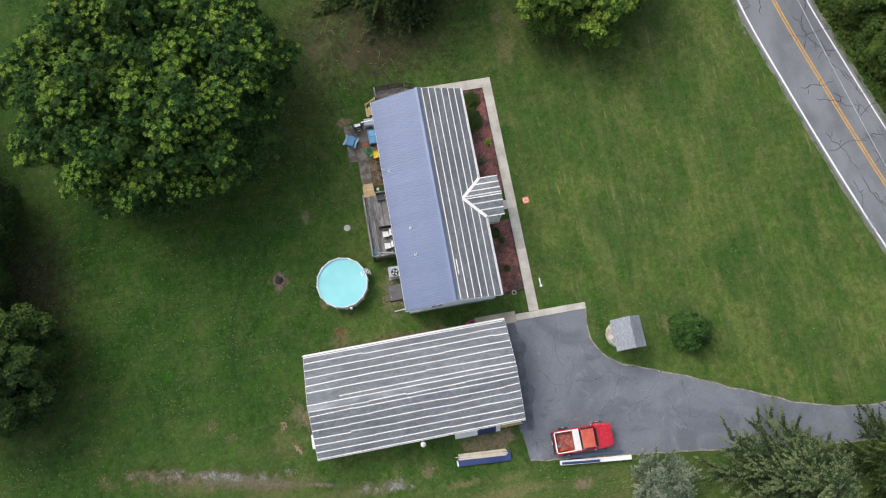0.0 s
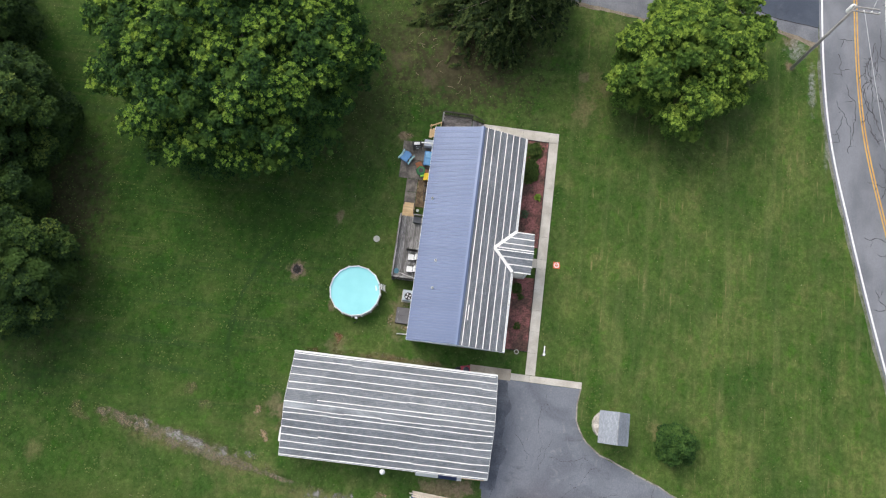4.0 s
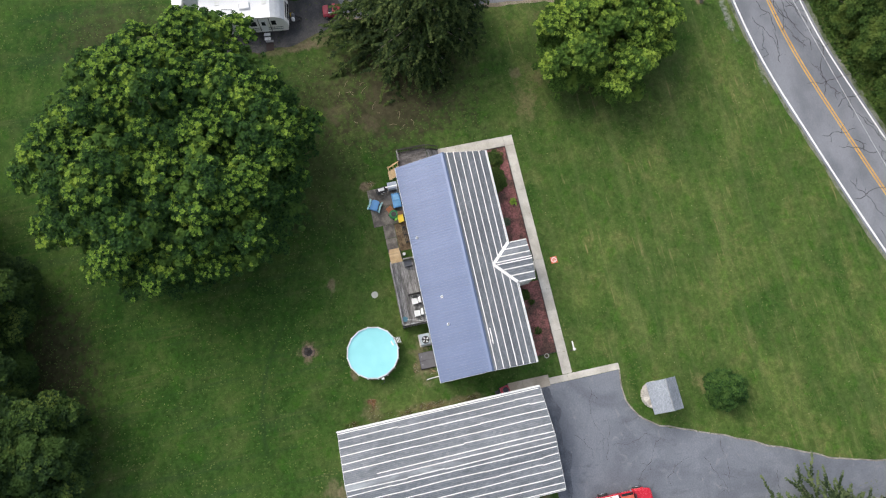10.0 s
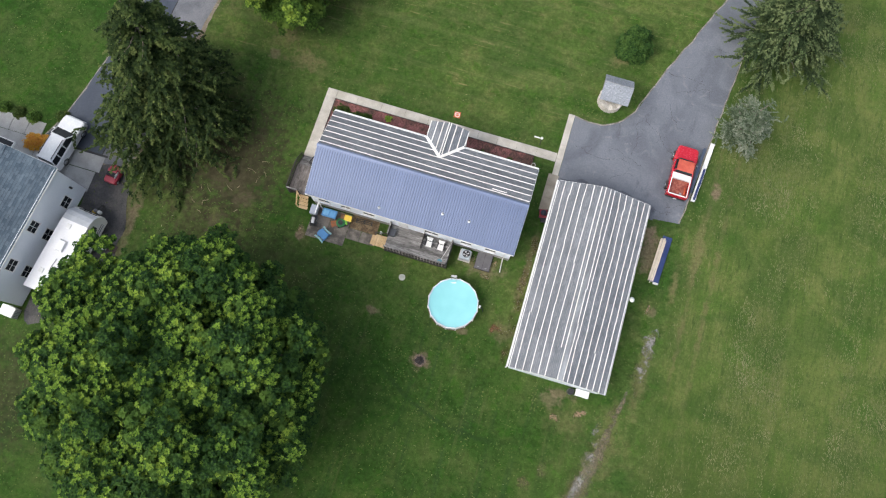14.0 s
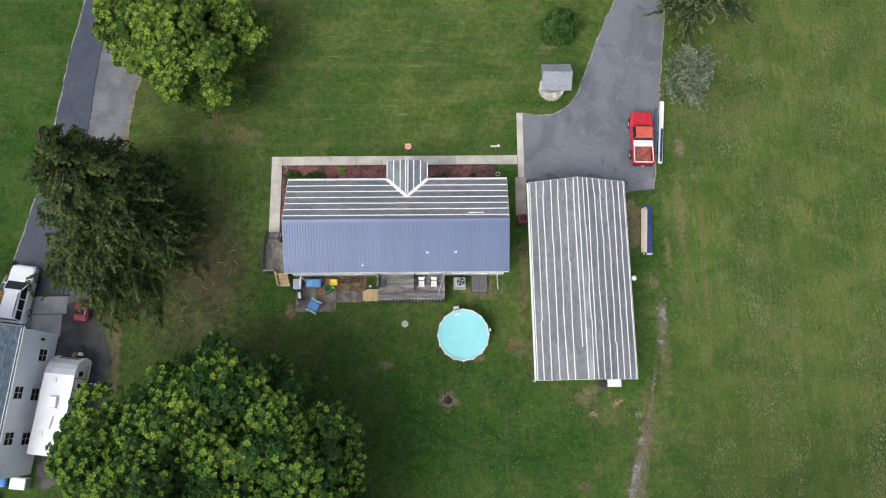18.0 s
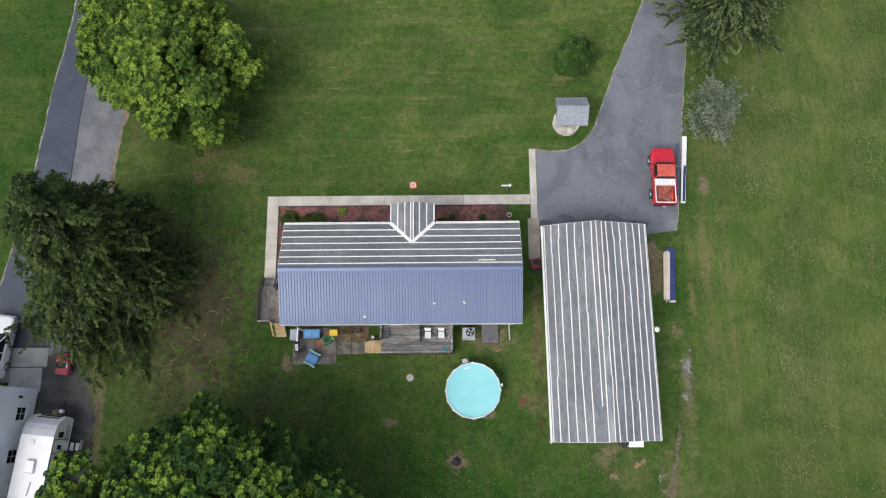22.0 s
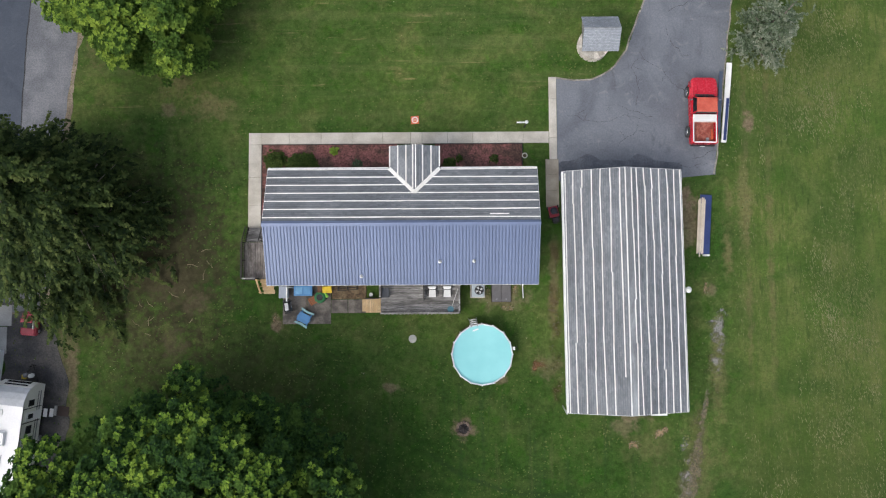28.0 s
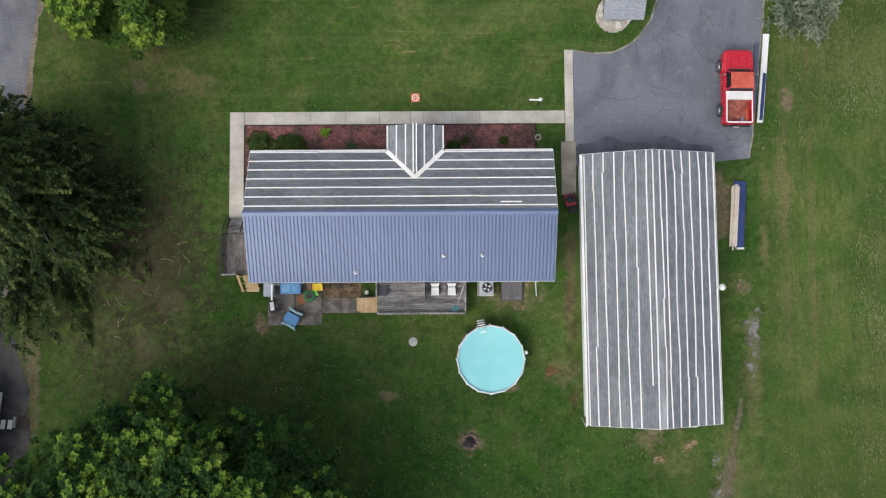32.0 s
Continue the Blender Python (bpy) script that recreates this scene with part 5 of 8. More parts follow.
# ---- the long white house ----
HX0, HX1, HY0, HY1, RY = -12.06, 6.86, -1.13, 6.99, 3.0
EZ, RZ = 3.67, 5.18


def window(parent, c, w, h, facing, frame_mat=M_WHITE):
    """facing: 'y-', 'y+', 'x+', 'x-'. A frame proud of the wall with a pane and a sill."""
    x, y, z = c
    s = 1 if facing[1] == "+" else -1
    t = 0.07

    def bx(u0, u1, z0, z1, d0, d1, bm=None):
        if facing[0] == "y":
            return box(x + u0, x + u1, y + s * d0, y + s * d1, z + z0, z + z1, 0, bm)
        return box(x + s * d0, x + s * d1, y + u0, y + u1, z + z0, z + z1, 0, bm)

    bm = bx(-w / 2 - t, w / 2 + t, h / 2, h / 2 + t, 0.003, 0.05)
    bx(-w / 2 - t, w / 2 + t, -h / 2 - t, -h / 2, 0.003, 0.05, bm)
    bx(-w / 2 - t, -w / 2, -h / 2, h / 2, 0.003, 0.05, bm)
    bx(w / 2, w / 2 + t, -h / 2, h / 2, 0.003, 0.05, bm)
    win = part("window", bm, frame_mat, parent)
    part("pane", bx(-w / 2, w / 2, 0.02, h / 2, 0.004, 0.025), M_GLASS, win, "dark glass")
    part("pane", bx(-w / 2, w / 2, -h / 2, -0.02, 0.004, 0.02), M_GLASS, win, "dark glass")
    part("sash_bar", bx(-w / 2, w / 2, -0.02, 0.02, 0.004, 0.035), frame_mat, win)
    part("muntin", bx(-0.015, 0.015, -h / 2, h / 2, 0.004, 0.03), frame_mat, win)
    part("sill", bx(-w / 2 - 0.1, w / 2 + 0.1, -h / 2 - t - 0.03, -h / 2 - t, 0.003, 0.09), frame_mat, win)
    return win


house = thing("house", "long white house, roof half blue steel, half battened shingles", "house")
wx0, wx1, wy0, wy1 = HX0 + 0.22, HX1 - 0.22, HY0 + 0.22, HY1 - 0.32
part("foundation", box(wx0 + 0.02, wx1 - 0.02, wy0 + 0.02, wy1 - 0.02, -0.2, 0.8), plain("grey_block", (0.3, 0.29, 0.27), 0.9), house, "grey block foundation")
# walls butt end to end
part("wall", box(wx0, wx1, wy0, wy0 + 0.14, 0.8, EZ - 0.05), M_SIDING, house)
part("wall", box(wx0, wx1, wy1 - 0.14, wy1, 0.8, EZ - 0.05), M_SIDING, house)


def gable(x0, x1):
    bm = bmesh.new()
    prof = [(wy0 + 0.14, 0.8), (wy1 - 0.14, 0.8), (wy1 - 0.14, EZ - 0.02), (RY, RZ - 0.14), (wy0 + 0.14, EZ - 0.02)]
    return loft([[(x, y, z) for y, z in prof] for x in (x0, x1)], bm)


part("gable_wall", gable(wx0, wx0 + 0.14), M_SIDING, house)
part("gable_wall", gable(wx1 - 0.14, wx1), M_SIDING, house)
bm = bmesh.new()
for k in range(14):
    z = 0.95 + k * 0.19
    box(wx0, wx1, wy0 - 0.012, wy0 - 0.001, z, z + 0.172, 0, bm)
part("siding", bm, M_SIDING, house, "lapped white vinyl siding")
for x, w in ((-10.6, 1.0), (-8.6, 0.8), (-6.4, 1.0), (-0.6, 1.2), (2.6, 0.9), (4.8, 0.9)):
    window(house, (x, wy0 - 0.012, 2.35), w, 1.1, "y-")
for x in (-10.5, -7.6, -5.0, 1.6, 3.8, 5.6):
    window(house, (x, wy1, 2.3), 1.0, 1.2, "y+")
window(house, (wx1, 1.5, 2.4), 0.9, 1.1, "x+")
window(house, (wx0, 4.8, 2.4), 0.9, 1.1, "x-")


def door(parent, c, w, h, facing):
    x, y, z = c
    s = 1 if facing[1] == "+" else -1
    if facing[0] == "y":
        d = part("door", box(x - w / 2, x + w / 2, y + s * 0.004, y + s * 0.05, z, z + h, 0.01), M_WHITE, parent, "white panelled door")
        part("door_handle", turned([(0.03, 0), (0.035, 0.03), (0.02, 0.06)], 10, at=(x + w * 0.4, y + s * 0.08, z + 1.0)), M_CHROME, d)
    else:
        d = part("door", box(x + s * 0.004, x + s * 0.05, y - w / 2, y + w / 2, z, z + h, 0.01), M_WHITE, parent, "white panelled door")
        part("door_handle", turned([(0.03, 0), (0.035, 0.03), (0.02, 0.06)], 10, at=(x + s * 0.08, y + w * 0.4, z + 1.0)), M_CHROME, d)
    return d


door(house, (-3.2, wy0 - 0.012, 0.92), 0.9, 2.05, "y-")
door(house, (wx0, 0.6, 1.02), 0.9, 2.05, "x-")
door(house, (-1.75, wy1, 0.85), 0.95, 2.05, "y+")

# roof decks
slope_f = (RZ - EZ) / (HY1 - RY)
slope_b = (RZ - EZ) / (RY - HY0)


def roof_slab(x0, x1, y0, z0, y1, z1, t):
    return loft([[(x, y0, z0), (x, y1, z1), (x, y1, z1 - t), (x, y0, z0 - t)] for x in (x0, x1)])


part("roof_front", roof_slab(HX0, HX1, HY1, EZ, RY, RZ, 0.12), M_SHINGLE, house, "old grey shingles under new battens")
part("roof_back", roof_slab(HX0 + 0.02, HX1 - 0.02, HY0 + 0.03, EZ - 0.045, RY, RZ - 0.045, 0.12), plain("roof_deck", (0.2, 0.17, 0.14), 0.9), house, "plain roof deck under the steel")
part("soffit", box(wx0, wx1, wy1, HY1 - 0.02, EZ - 0.2, EZ - 0.17), M_WHITE, house)
part("soffit", box(wx0, wx1, HY0 + 0.03, wy0, EZ - 0.2, EZ - 0.17), M_WHITE, house)
part("fascia", box(HX0, HX1, HY1 + 0.003, HY1 + 0.03, EZ - 0.2, EZ + 0.0), M_WHITE, house, "white fascia board")
part("fascia", box(HX0, HX1, HY0 - 0.02, HY0 + 0.02, EZ - 0.22, EZ - 0.05), M_WHITE, house, "white fascia board")
for x in (HX0 - 0.023, HX1 + 0.003):
    for y0, z0 in ((HY1, EZ), (HY0, EZ)):
        part("rake_board", loft([[(xx, y0, z0 - 0.02), (xx, RY, RZ - 0.02), (xx, RY, RZ - 0.18), (xx, y0, z0 - 0.18)] for xx in (x, x + 0.02)]), M_WHITE, house)
bm = loft([[(x, HY1 + 0.03, EZ - 0.05), (x, HY1 + 0.1, EZ - 0.05), (x, HY1 + 0.1, EZ - 0.14), (x, HY1 + 0.03, EZ - 0.14)] for x in (HX0, -3.6)])
part("gutter", bm, M_WHITE, house, "white metal gutter")
bm = loft([[(x, HY1 + 0.03, EZ - 0.05), (x, HY1 + 0.1, EZ - 0.05), (x, HY1 + 0.1, EZ - 0.14), (x, HY1 + 0.03, EZ - 0.14)] for x in (0.1, HX1)])
part("gutter", bm, M_WHITE, house, "white metal gutter")
bm = loft([[(x, HY0 - 0.075, EZ - 0.05), (x, HY0 - 0.022, EZ - 0.05), (x, HY0 - 0.022, EZ - 0.24), (x, HY0 - 0.075, EZ - 0.24)] for x in (HX0, HX1)])
part("drip_edge", bm, M_WHITE, house, "white eave trim")
part("downspout", tube([(5.8, HY0 - 0.08, EZ - 0.15), (6.1, wy0 - 0.06, EZ - 0.5), (6.1, wy0 - 0.06, 0.15), (6.17, wy0 - 1.25, 0.06)], 0.045, 6), M_WHITE, house, "white downspout")

# blue steel sheets with raised ribs, lapped over the ridge
PANELS = 21
pw = (HX1 - HX0) / PANELS
prof = []
for k in range(4):
    c = (k + 0.5) * pw / 4
    prof += [(c - pw / 8 + 0.001, 0.0), (c - 0.016, 0.0), (c - 0.013, -0.06), (c + 0.013, -0.06), (c + 0.016, 0.022), (c + 0.034, 0.022), (c + 0.046, 0.0)]
prof += [(pw - 0.001, 0.0)]
rows = [[(x, HY0 - 0.05, EZ + 0.05 + h - 0.05 * slope_b) for x, h in prof], [(x, RY, RZ + 0.05 + h) for x, h in prof]]
bm = bmesh.new()
va, vb = [bm.verts.new(p) for p in rows[0]], [bm.verts.new(p) for p in rows[1]]
wa, wb = [bm.verts.new((p[0], p[1], p[2] - 0.012)) for p in rows[0]], [bm.verts.new((p[0], p[1], p[2] - 0.012)) for p in rows[1]]
for k in range(len(prof) - 1):
    bm.faces.new((va[k], va[k + 1], vb[k + 1], vb[k]))
    bm.faces.new((va[k], wa[k], wa[k + 1], va[k + 1]))
bmesh.ops.recalc_face_normals(bm, faces=bm.faces)
panel_mesh = solid("roof_panel", bm, M_BLUEROOF)
for k in range(PANELS):
    ob = part("roof_panel", panel_mesh, M_BLUEROOF, house, "blue ribbed steel sheet" if k == 0 else "")
    ob.location = (HX0 + k * pw, 0, 0.002 * (k % 2))
bm = loft([[(x, RY + 0.17, RZ - 0.17 * slope_f + 0.04), (x, RY, RZ + 0.13), (x, RY - 0.2, RZ - 0.2 * slope_b + 0.115), (x, RY - 0.2, RZ - 0.2 * slope_b + 0.1), (x, RY, RZ + 0.115), (x, RY + 0.17, RZ - 0.17 * slope_f + 0.022)] for x in (HX0 - 0.02, HX1 + 0.02)])
part("ridge_cap", bm, M_BLUEROOF, house, "blue folded steel ridge cap")

# pale battens on the shingles, in lengths that do not quite meet
rnd = random.Random(2)


def battens(parent, runs, w=0.075, t=0.035):
    for p, q in runs:
        part("batten", beam(p, q, w, t), M_BATTEN, parent)


PX0, PX1, PAX, PAY, PZE = -3.53, 0.03, -1.74, 5.25, 3.665
runs = []
for k in range(7):
    y = HY1 - 0.06 - k * 0.585
    z = RZ - slope_f * (y - RY) + 0.017
    # the porch roof cuts the lower rows
    half = max(0.0, min(1.0, (y - PAY) / (HY1 - PAY))) * (PX1 - PX0) / 2
    cuts = [(HX0 + 0.01, PAX - half - 0.15), (PAX + half + 0.15, HX1 - 0.01)] if y > PAY - 0.05 else [(HX0 + 0.01, HX1 - 0.01)]
    for a, b in cuts:
        n = max(1, round((b - a) / 4.9))
        for i in range(n):
            x0, x1 = a + (b - a) * i / n + 0.004, a + (b - a) * (i + 1) / n - 0.004
            dy = rnd.uniform(-0.012, 0.012)
            runs.append(((x0, y + dy, z - slope_f * dy), (x1, y - dy, z + slope_f * dy)))
runs.append(((3.45, 3.62, RZ - slope_f * 0.62 + 0.018), (4.75, 3.62, RZ - slope_f * 0.62 + 0.018)))
battens(house, runs)

# gabled porch roof with valley boards
bm = bmesh.new()
ZA = RZ - slope_f * (PAY - RY) + 0.02
YF = 8.56
vv = {"a": (PAX, PAY, ZA), "r": (PAX, YF, ZA), "l0": (PX0, HY1 + 0.02, PZE), "l1": (PX0, YF, PZE), "r0": (PX1, HY1 + 0.02, PZE), "r1": (PX1, YF, PZE)}
for side in ("l", "r"):
    top = [vv["a"], vv["r"], vv[side + "1"], vv[side + "0"]]
    loft([[(x, y, z + 0.012) for x, y, z in top], [(x, y, z - 0.1) for x, y, z in top]], bm)
porch_roof = part("porch_roof", bm, M_SHINGLE_Y, house, "small gabled porch roof of grey shingles")
for x in (PX0, PX1):
    b0, b1 = Vector((x, HY1 + 0.0, PZE + 0.075)), Vector((PAX, PAY - 0.05, ZA + 0.085))
    part("valley_board", beam(b0, b1, 0.26, 0.02), M_BATTEN, porch_roof, "pale valley flashing board")
for k in range(-3, 4):
    f = k / 3.06
    x = PAX + f * (PX1 - PX0) / 2
    z = ZA + (PZE - ZA) * abs(f) + 0.03
    y0 = PAY + abs(f) * (HY1 - PAY) + 0.16
    for dx in ((-0.1, 0.1) if k == 0 else (0.0,)):
        part("batten", beam((x + dx, y0 + (0.1 if k == 0 else 0), z), (x + dx, YF, z), 0.085, 0.028), M_BATTEN, porch_roof)
part("porch_gable", loft([[(PX0 + 0.1, y, PZE - 0.06), (PX1 - 0.1, y, PZE - 0.06), (PAX, y, ZA - 0.12)] for y in (YF - 0.2, YF - 0.12)]), M_SIDING, house)
part("porch_floor", box(PX0 + 0.2, PX1 - 0.2, wy1 + 0.003, 8.45, -0.05, 0.7, 0.02), M_CONCRETE, house, "concrete porch floor")
for x in (PX0 + 0.2, PX1 - 0.2):
    part("porch_post", box(x - 0.06, x + 0.06, 8.28, 8.4, 0.7, PZE - 0.08, 0.012), M_WHITE, house, "white porch post")
for k in range(3):
    part("porch_step", box(-2.3, -1.25, 8.455 + k * 0.02, 8.7 + 0.22 * k, -0.05, 0.56 - 0.18 * k, 0.01), M_CONCRETE, house)
for x, y in ((-5.42, -0.58), (0.02, 0.4), (2.37, 0.42)):
    z = EZ + 0.05 + slope_b * (y - HY0)
    v = part("vent_pipe", turned([(0.07, 0), (0.07, 0.28), (0.05, 0.29), (0.05, 0.15)], 12, at=(x, y, z)), M_WHITE, house, "white plumbing vent")
    part("vent_boot", turned([(0.13, 0.0), (0.12, 0.05), (0.1, 0.08), (0.07, 0.11)], 14, at=(x, y, z)), M_WHITE, v)
    part("vent_bore", turned([(0.05, 0.284), (0.045, 0.296), (0.01, 0.296)], 12, at=(x, y, z)), M_BLACK, v, "dark open pipe end")

# ---- the barn-like garage ----
BX0, BX1, BY0, BY1, BRX = 8.84, 17.22, -10.17, 6.89, 12.88
BE, BR = 2.77, 4.24
barn = thing("garage", "long low garage with battened grey shingle roof", "garage", (0.06, -0.112, 0), 0.5)
bwx0, bwx1, bwy0, bwy1 = BX0 + 0.25, BX1 - 0.25, BY0 + 0.1, BY1 - 0.3
part("wall", box(bwx0, bwx0 + 0.14, bwy0, bwy1, -0.1, BE - 0.06), M_SIDING, barn)
part("wall", box(bwx1 - 0.14, bwx1, bwy0, bwy1, -0.1, BE - 0.06), M_SIDING, barn)
for y0 in (bwy0, bwy1 - 0.14):
    prof = [(bwx0 + 0.14, -0.1), (bwx1 - 0.14, -0.1), (bwx1 - 0.14, BE - 0.06), (BRX, BR - 0.18), (bwx0 + 0.14, BE - 0.06)]
    part("gable_wall", loft([[(x, y, z) for x, z in prof] for y in (y0, y0 + 0.14)]), M_SIDING, barn)
for k, x in enumerate((9.6, 13.6)):
    d = part("garage_door", box(x, x + 2.7, bwy1 + 0.004, bwy1 + 0.05, 0.0, 2.15, 0.01), M_WHITE, barn, "white sectional garage door")
    for j in range(4):
        part("door_panel", box(x + 0.06, x + 2.64, bwy1 + 0.052, bwy1 + 0.065, 0.05 + j * 0.53, 0.53 + j * 0.53, 0.006), M_WHITE, d)
sl, sr = (BR - BE) / (BRX - BX0), (BR - BE) / (BX1 - BRX)
part("roof_left", loft([[(BX0, y, BE), (BRX, y, BR), (BRX, y, BR - 0.12), (BX0, y, BE - 0.12)] for y in (BY0, BY1)]), M_SHINGLE_Y, barn, "grey shingle slope with pale battens")
part("roof_right", loft([[(BX1, y, BE), (BRX, y, BR), (BRX, y, BR - 0.12), (BX1, y, BE - 0.12)] for y in (BY0, BY1)]), M_SHINGLE_Y, barn, "grey shingle slope with pale battens")
bm = loft([[(BRX - 0.06, y, BR - 0.06 * sl + 0.012), (BRX, y, BR + 0.016), (BRX + 0.46, y, BR - 0.46 * sr + 0.012), (BRX + 0.46, y, BR - 0.46 * sr + 0.006), (BRX - 0.06, y, BR - 0.06 * sl + 0.006)] for y in (BY0, BY1)])
part("ridge_cap", bm, surf("worn_ridge_cap", (0.2, 0.21, 0.222), (0.43, 0.45, 0.46), 0.6, 8, 0.8, relief=0.006, grain=0.22, sy=0.35, sx=1.5, spread=(0.38, 0.7)), barn, "pale worn ridge shingles")
part("fascia", box(BX0 - 0.03, BX0 - 0.003, BY0, BY1, BE - 0.2, BE), M_WHITE, barn)
part("fascia", box(BX1 + 0.003, BX1 + 0.03, BY0, BY1, BE - 0.2, BE), M_WHITE, barn)
bm = loft([[(BX0 - 0.15, y, BE - 0.04), (BX0 - 0.03, y, BE - 0.04), (BX0 - 0.03, y, BE - 0.14), (BX0 - 0.15, y, BE - 0.14)] for y in (BY0, BY1)])
part("gutter", bm, M_WHITE, barn, "white gutter along the eave")
part("downspout", tube([(BX0 - 0.1, BY0 + 0.1, BE - 0.12), (BX0 - 0.1, BY0 - 0.1, BE - 0.3), (BX0 - 0.02, BY0 + 0.1, 0.1)], 0.045, 6), M_WHITE, barn)
for y in (BY0 - 0.023, BY1 + 0.003):
    for x0 in (BX0, BX1):
        part("rake_board", loft([[(x0, yy, BE - 0.01), (BRX, yy, BR - 0.01), (BRX, yy, BR - 0.22), (x0, yy, BE - 0.22)] for yy in (y, y + 0.02)]), M_WHITE, barn)
rnd = random.Random(6)
runs = []
xs = [8.93, 9.46, 10.03, 10.63, 11.26, 11.88, 12.53, 12.87, 17.12, 16.61, 16.05, 15.47, 14.88, 14.3, 13.72, 13.38]
for k, x in enumerate(xs):
    zz = (BE + (x - BX0) * sl if x < BRX else BE + (BX1 - x) * sr) + 0.018
    y, drift = BY0 + 0.01, 0.0
    s = sl if x < BRX else -sr
    end = BY1 - 0.01
    if k == 6:
        y = BY0 + 2.6
    while y < end - 0.3:
        ln = min(rnd.choice((3.0, 3.6, 4.9, 4.9, 6.0)), end - y)
        d0 = drift + rnd.uniform(-0.05, 0.05)
        d1 = drift + rnd.uniform(-0.06, 0.06)
        if k in (0, 7, 8):
            d0, d1 = d0 * 0.2, d1 * 0.2
        runs.append(((x + d0, y, zz + s * d0), (x + d1, y + ln - 0.01, zz + s * d1)))
        y += ln
battens(barn, runs, 0.075)

# ---- decks ----


def rail(parent, p, q, z, posts, h=0.95, gap=0.15, cap=M_GREYWOOD, bal=M_DARKWOOD, slat=M_DARKWOOD, w=0.025):
    """Posts, two rails, a flat cap and balusters from p to q."""
    p, q = Vector(p), Vector(q)
    L = (q - p).length
    for k in range(posts):
        c = p.lerp(q, k / (posts - 1))
        part("post", box(c.x - 0.045, c.x + 0.045, c.y - 0.045, c.y + 0.045, z - 0.75, z + h - 0.022, 0.006), bal, parent)
    part("rail_cap", beam((*p, z + h), (*q, z + h), 0.11, 0.038), cap, parent, "weathered grey rail cap")
    part("bottom_rail", beam((*p, z + 0.12), (*q, z + 0.12), 0.1, 0.08), bal, parent)
    part("top_rail", beam((*p, z + h - 0.09), (*q, z + h - 0.09), 0.1, 0.08), bal, parent)
    n = int(L / gap)
    off = Vector((-(q - p).y, (q - p).x)).normalized() * -0.08
    for k in range(1, n):
        c = p.lerp(q, k / n) + off
        part("baluster", box(c.x - w, c.x + w, c.y - 0.025, c.y + 0.025, z - 0.2, z + h - 0.03), slat, parent)


deck = thing("back_deck", "weathered grey wooden back deck with dark balustrade", "deck")
DZ = 0.88
rnd = random.Random(12)
nb = 17
for k in range(nb):
    y0, y1 = -3.26 + k * 2.41 / nb, -3.26 + (k + 1) * 2.41 / nb
    cut = rnd.uniform(-2.6, -0.2)
    for a, b in ((-4.37, cut), (cut, 1.46)):
        part("deck_board", box(a + 0.003, b - 0.003, y0 + 0.005, y1 - 0.005, DZ - 0.035, DZ + rnd.uniform(-0.003, 0.004)), M_GREYWOOD, deck)
for y in (-3.22, -2.1, -0.95):
    part("joist", box(-4.35, 1.44, y, y + 0.05, DZ - 0.22, DZ - 0.04), M_DARKWOOD, deck)
for x in (-4.3, -1.45, 1.35):
    for y in (-3.2, -1.0):
        part("deck_post", box(x, x + 0.1, y, y + 0.1, -0.1, DZ - 0.225), M_DARKWOOD, deck)
rail(deck, (-4.3, -3.2), (1.36, -3.2), DZ, 5, gap=0.27, slat=M_GREYWOOD_Y, w=0.045)
part("skirt_board", box(-4.37, 1.46, -3.275, -3.263, 0.02, DZ - 0.05), M_DARKWOOD, deck, "dark boards under the deck edge")
rail(deck, (1.37, -3.12), (1.37, -0.95), DZ, 3)
rail(deck, (-4.35, -2.05), (-4.35, -0.95), DZ, 2)
lower = part("landing", box(-5.48, -4.42, -3.16, -2.14, 0.42, 0.455, 0.004), M_DARKWOOD, deck, "new pine landing")
for k in range(8):
    part("landing_board", box(-5.5 + k * 0.136 + 0.004, -5.5 + (k + 1) * 0.136 - 0.004, -3.18, -2.12, 0.458, 0.49), M_PINE, lower)
for x, y in ((-5.44, -3.1), (-4.5, -3.1), (-5.44, -2.2), (-4.5, -2.2)):
    part("landing_leg", box(x - 0.04, x + 0.04, y - 0.04, y + 0.04, -0.05, 0.42), M_PINE, deck)
part("step", box(-5.8, -5.52, -3.1, -2.2, 0.2, 0.24), M_PINE, deck, "new pine step")

part("landing_rail", beam((-5.46, -2.16, 1.3), (-4.42, -2.12, 1.75), 0.08, 0.06), M_DARKWOOD, deck, "dark hand rail")
part("landing_post", box(-5.5, -5.42, -2.2, -2.12, 0.0, 1.3), M_DARKWOOD, deck)

side_deck = thing("side_deck", "small weathered side deck with dark balustrade and steps", "deck")
SZ = 1.0
for k in range(19):
    x0, x1 = -14.36 + k * 2.5 / 19, -14.36 + (k + 1) * 2.5 / 19
    part("deck_board", box(x0 + 0.005, x1 - 0.005, -0.66, 2.03, SZ - 0.035, SZ + rnd.uniform(-0.003, 0.004)), M_GREYWOOD_Y, side_deck)
for y in (-0.62, 0.7, 1.95):
    part("joist", box(-14.34, -11.88, y, y + 0.05, SZ - 0.22, SZ - 0.04), M_DARKWOOD, side_deck)
for x in (-14.33, -13.2):
    for y in (-0.58, 1.88):
        part("deck_post", box(x, x + 0.1, y, y + 0.1, -0.1, SZ - 0.225), M_DARKWOOD, side_deck)
rail(side_deck, (-14.36, 2.0), (-14.36, -0.63), SZ, 3, gap=0.17, cap=M_DARKWOOD)
rail(side_deck, (-14.3, -0.64), (-13.35, -0.64), SZ, 2)
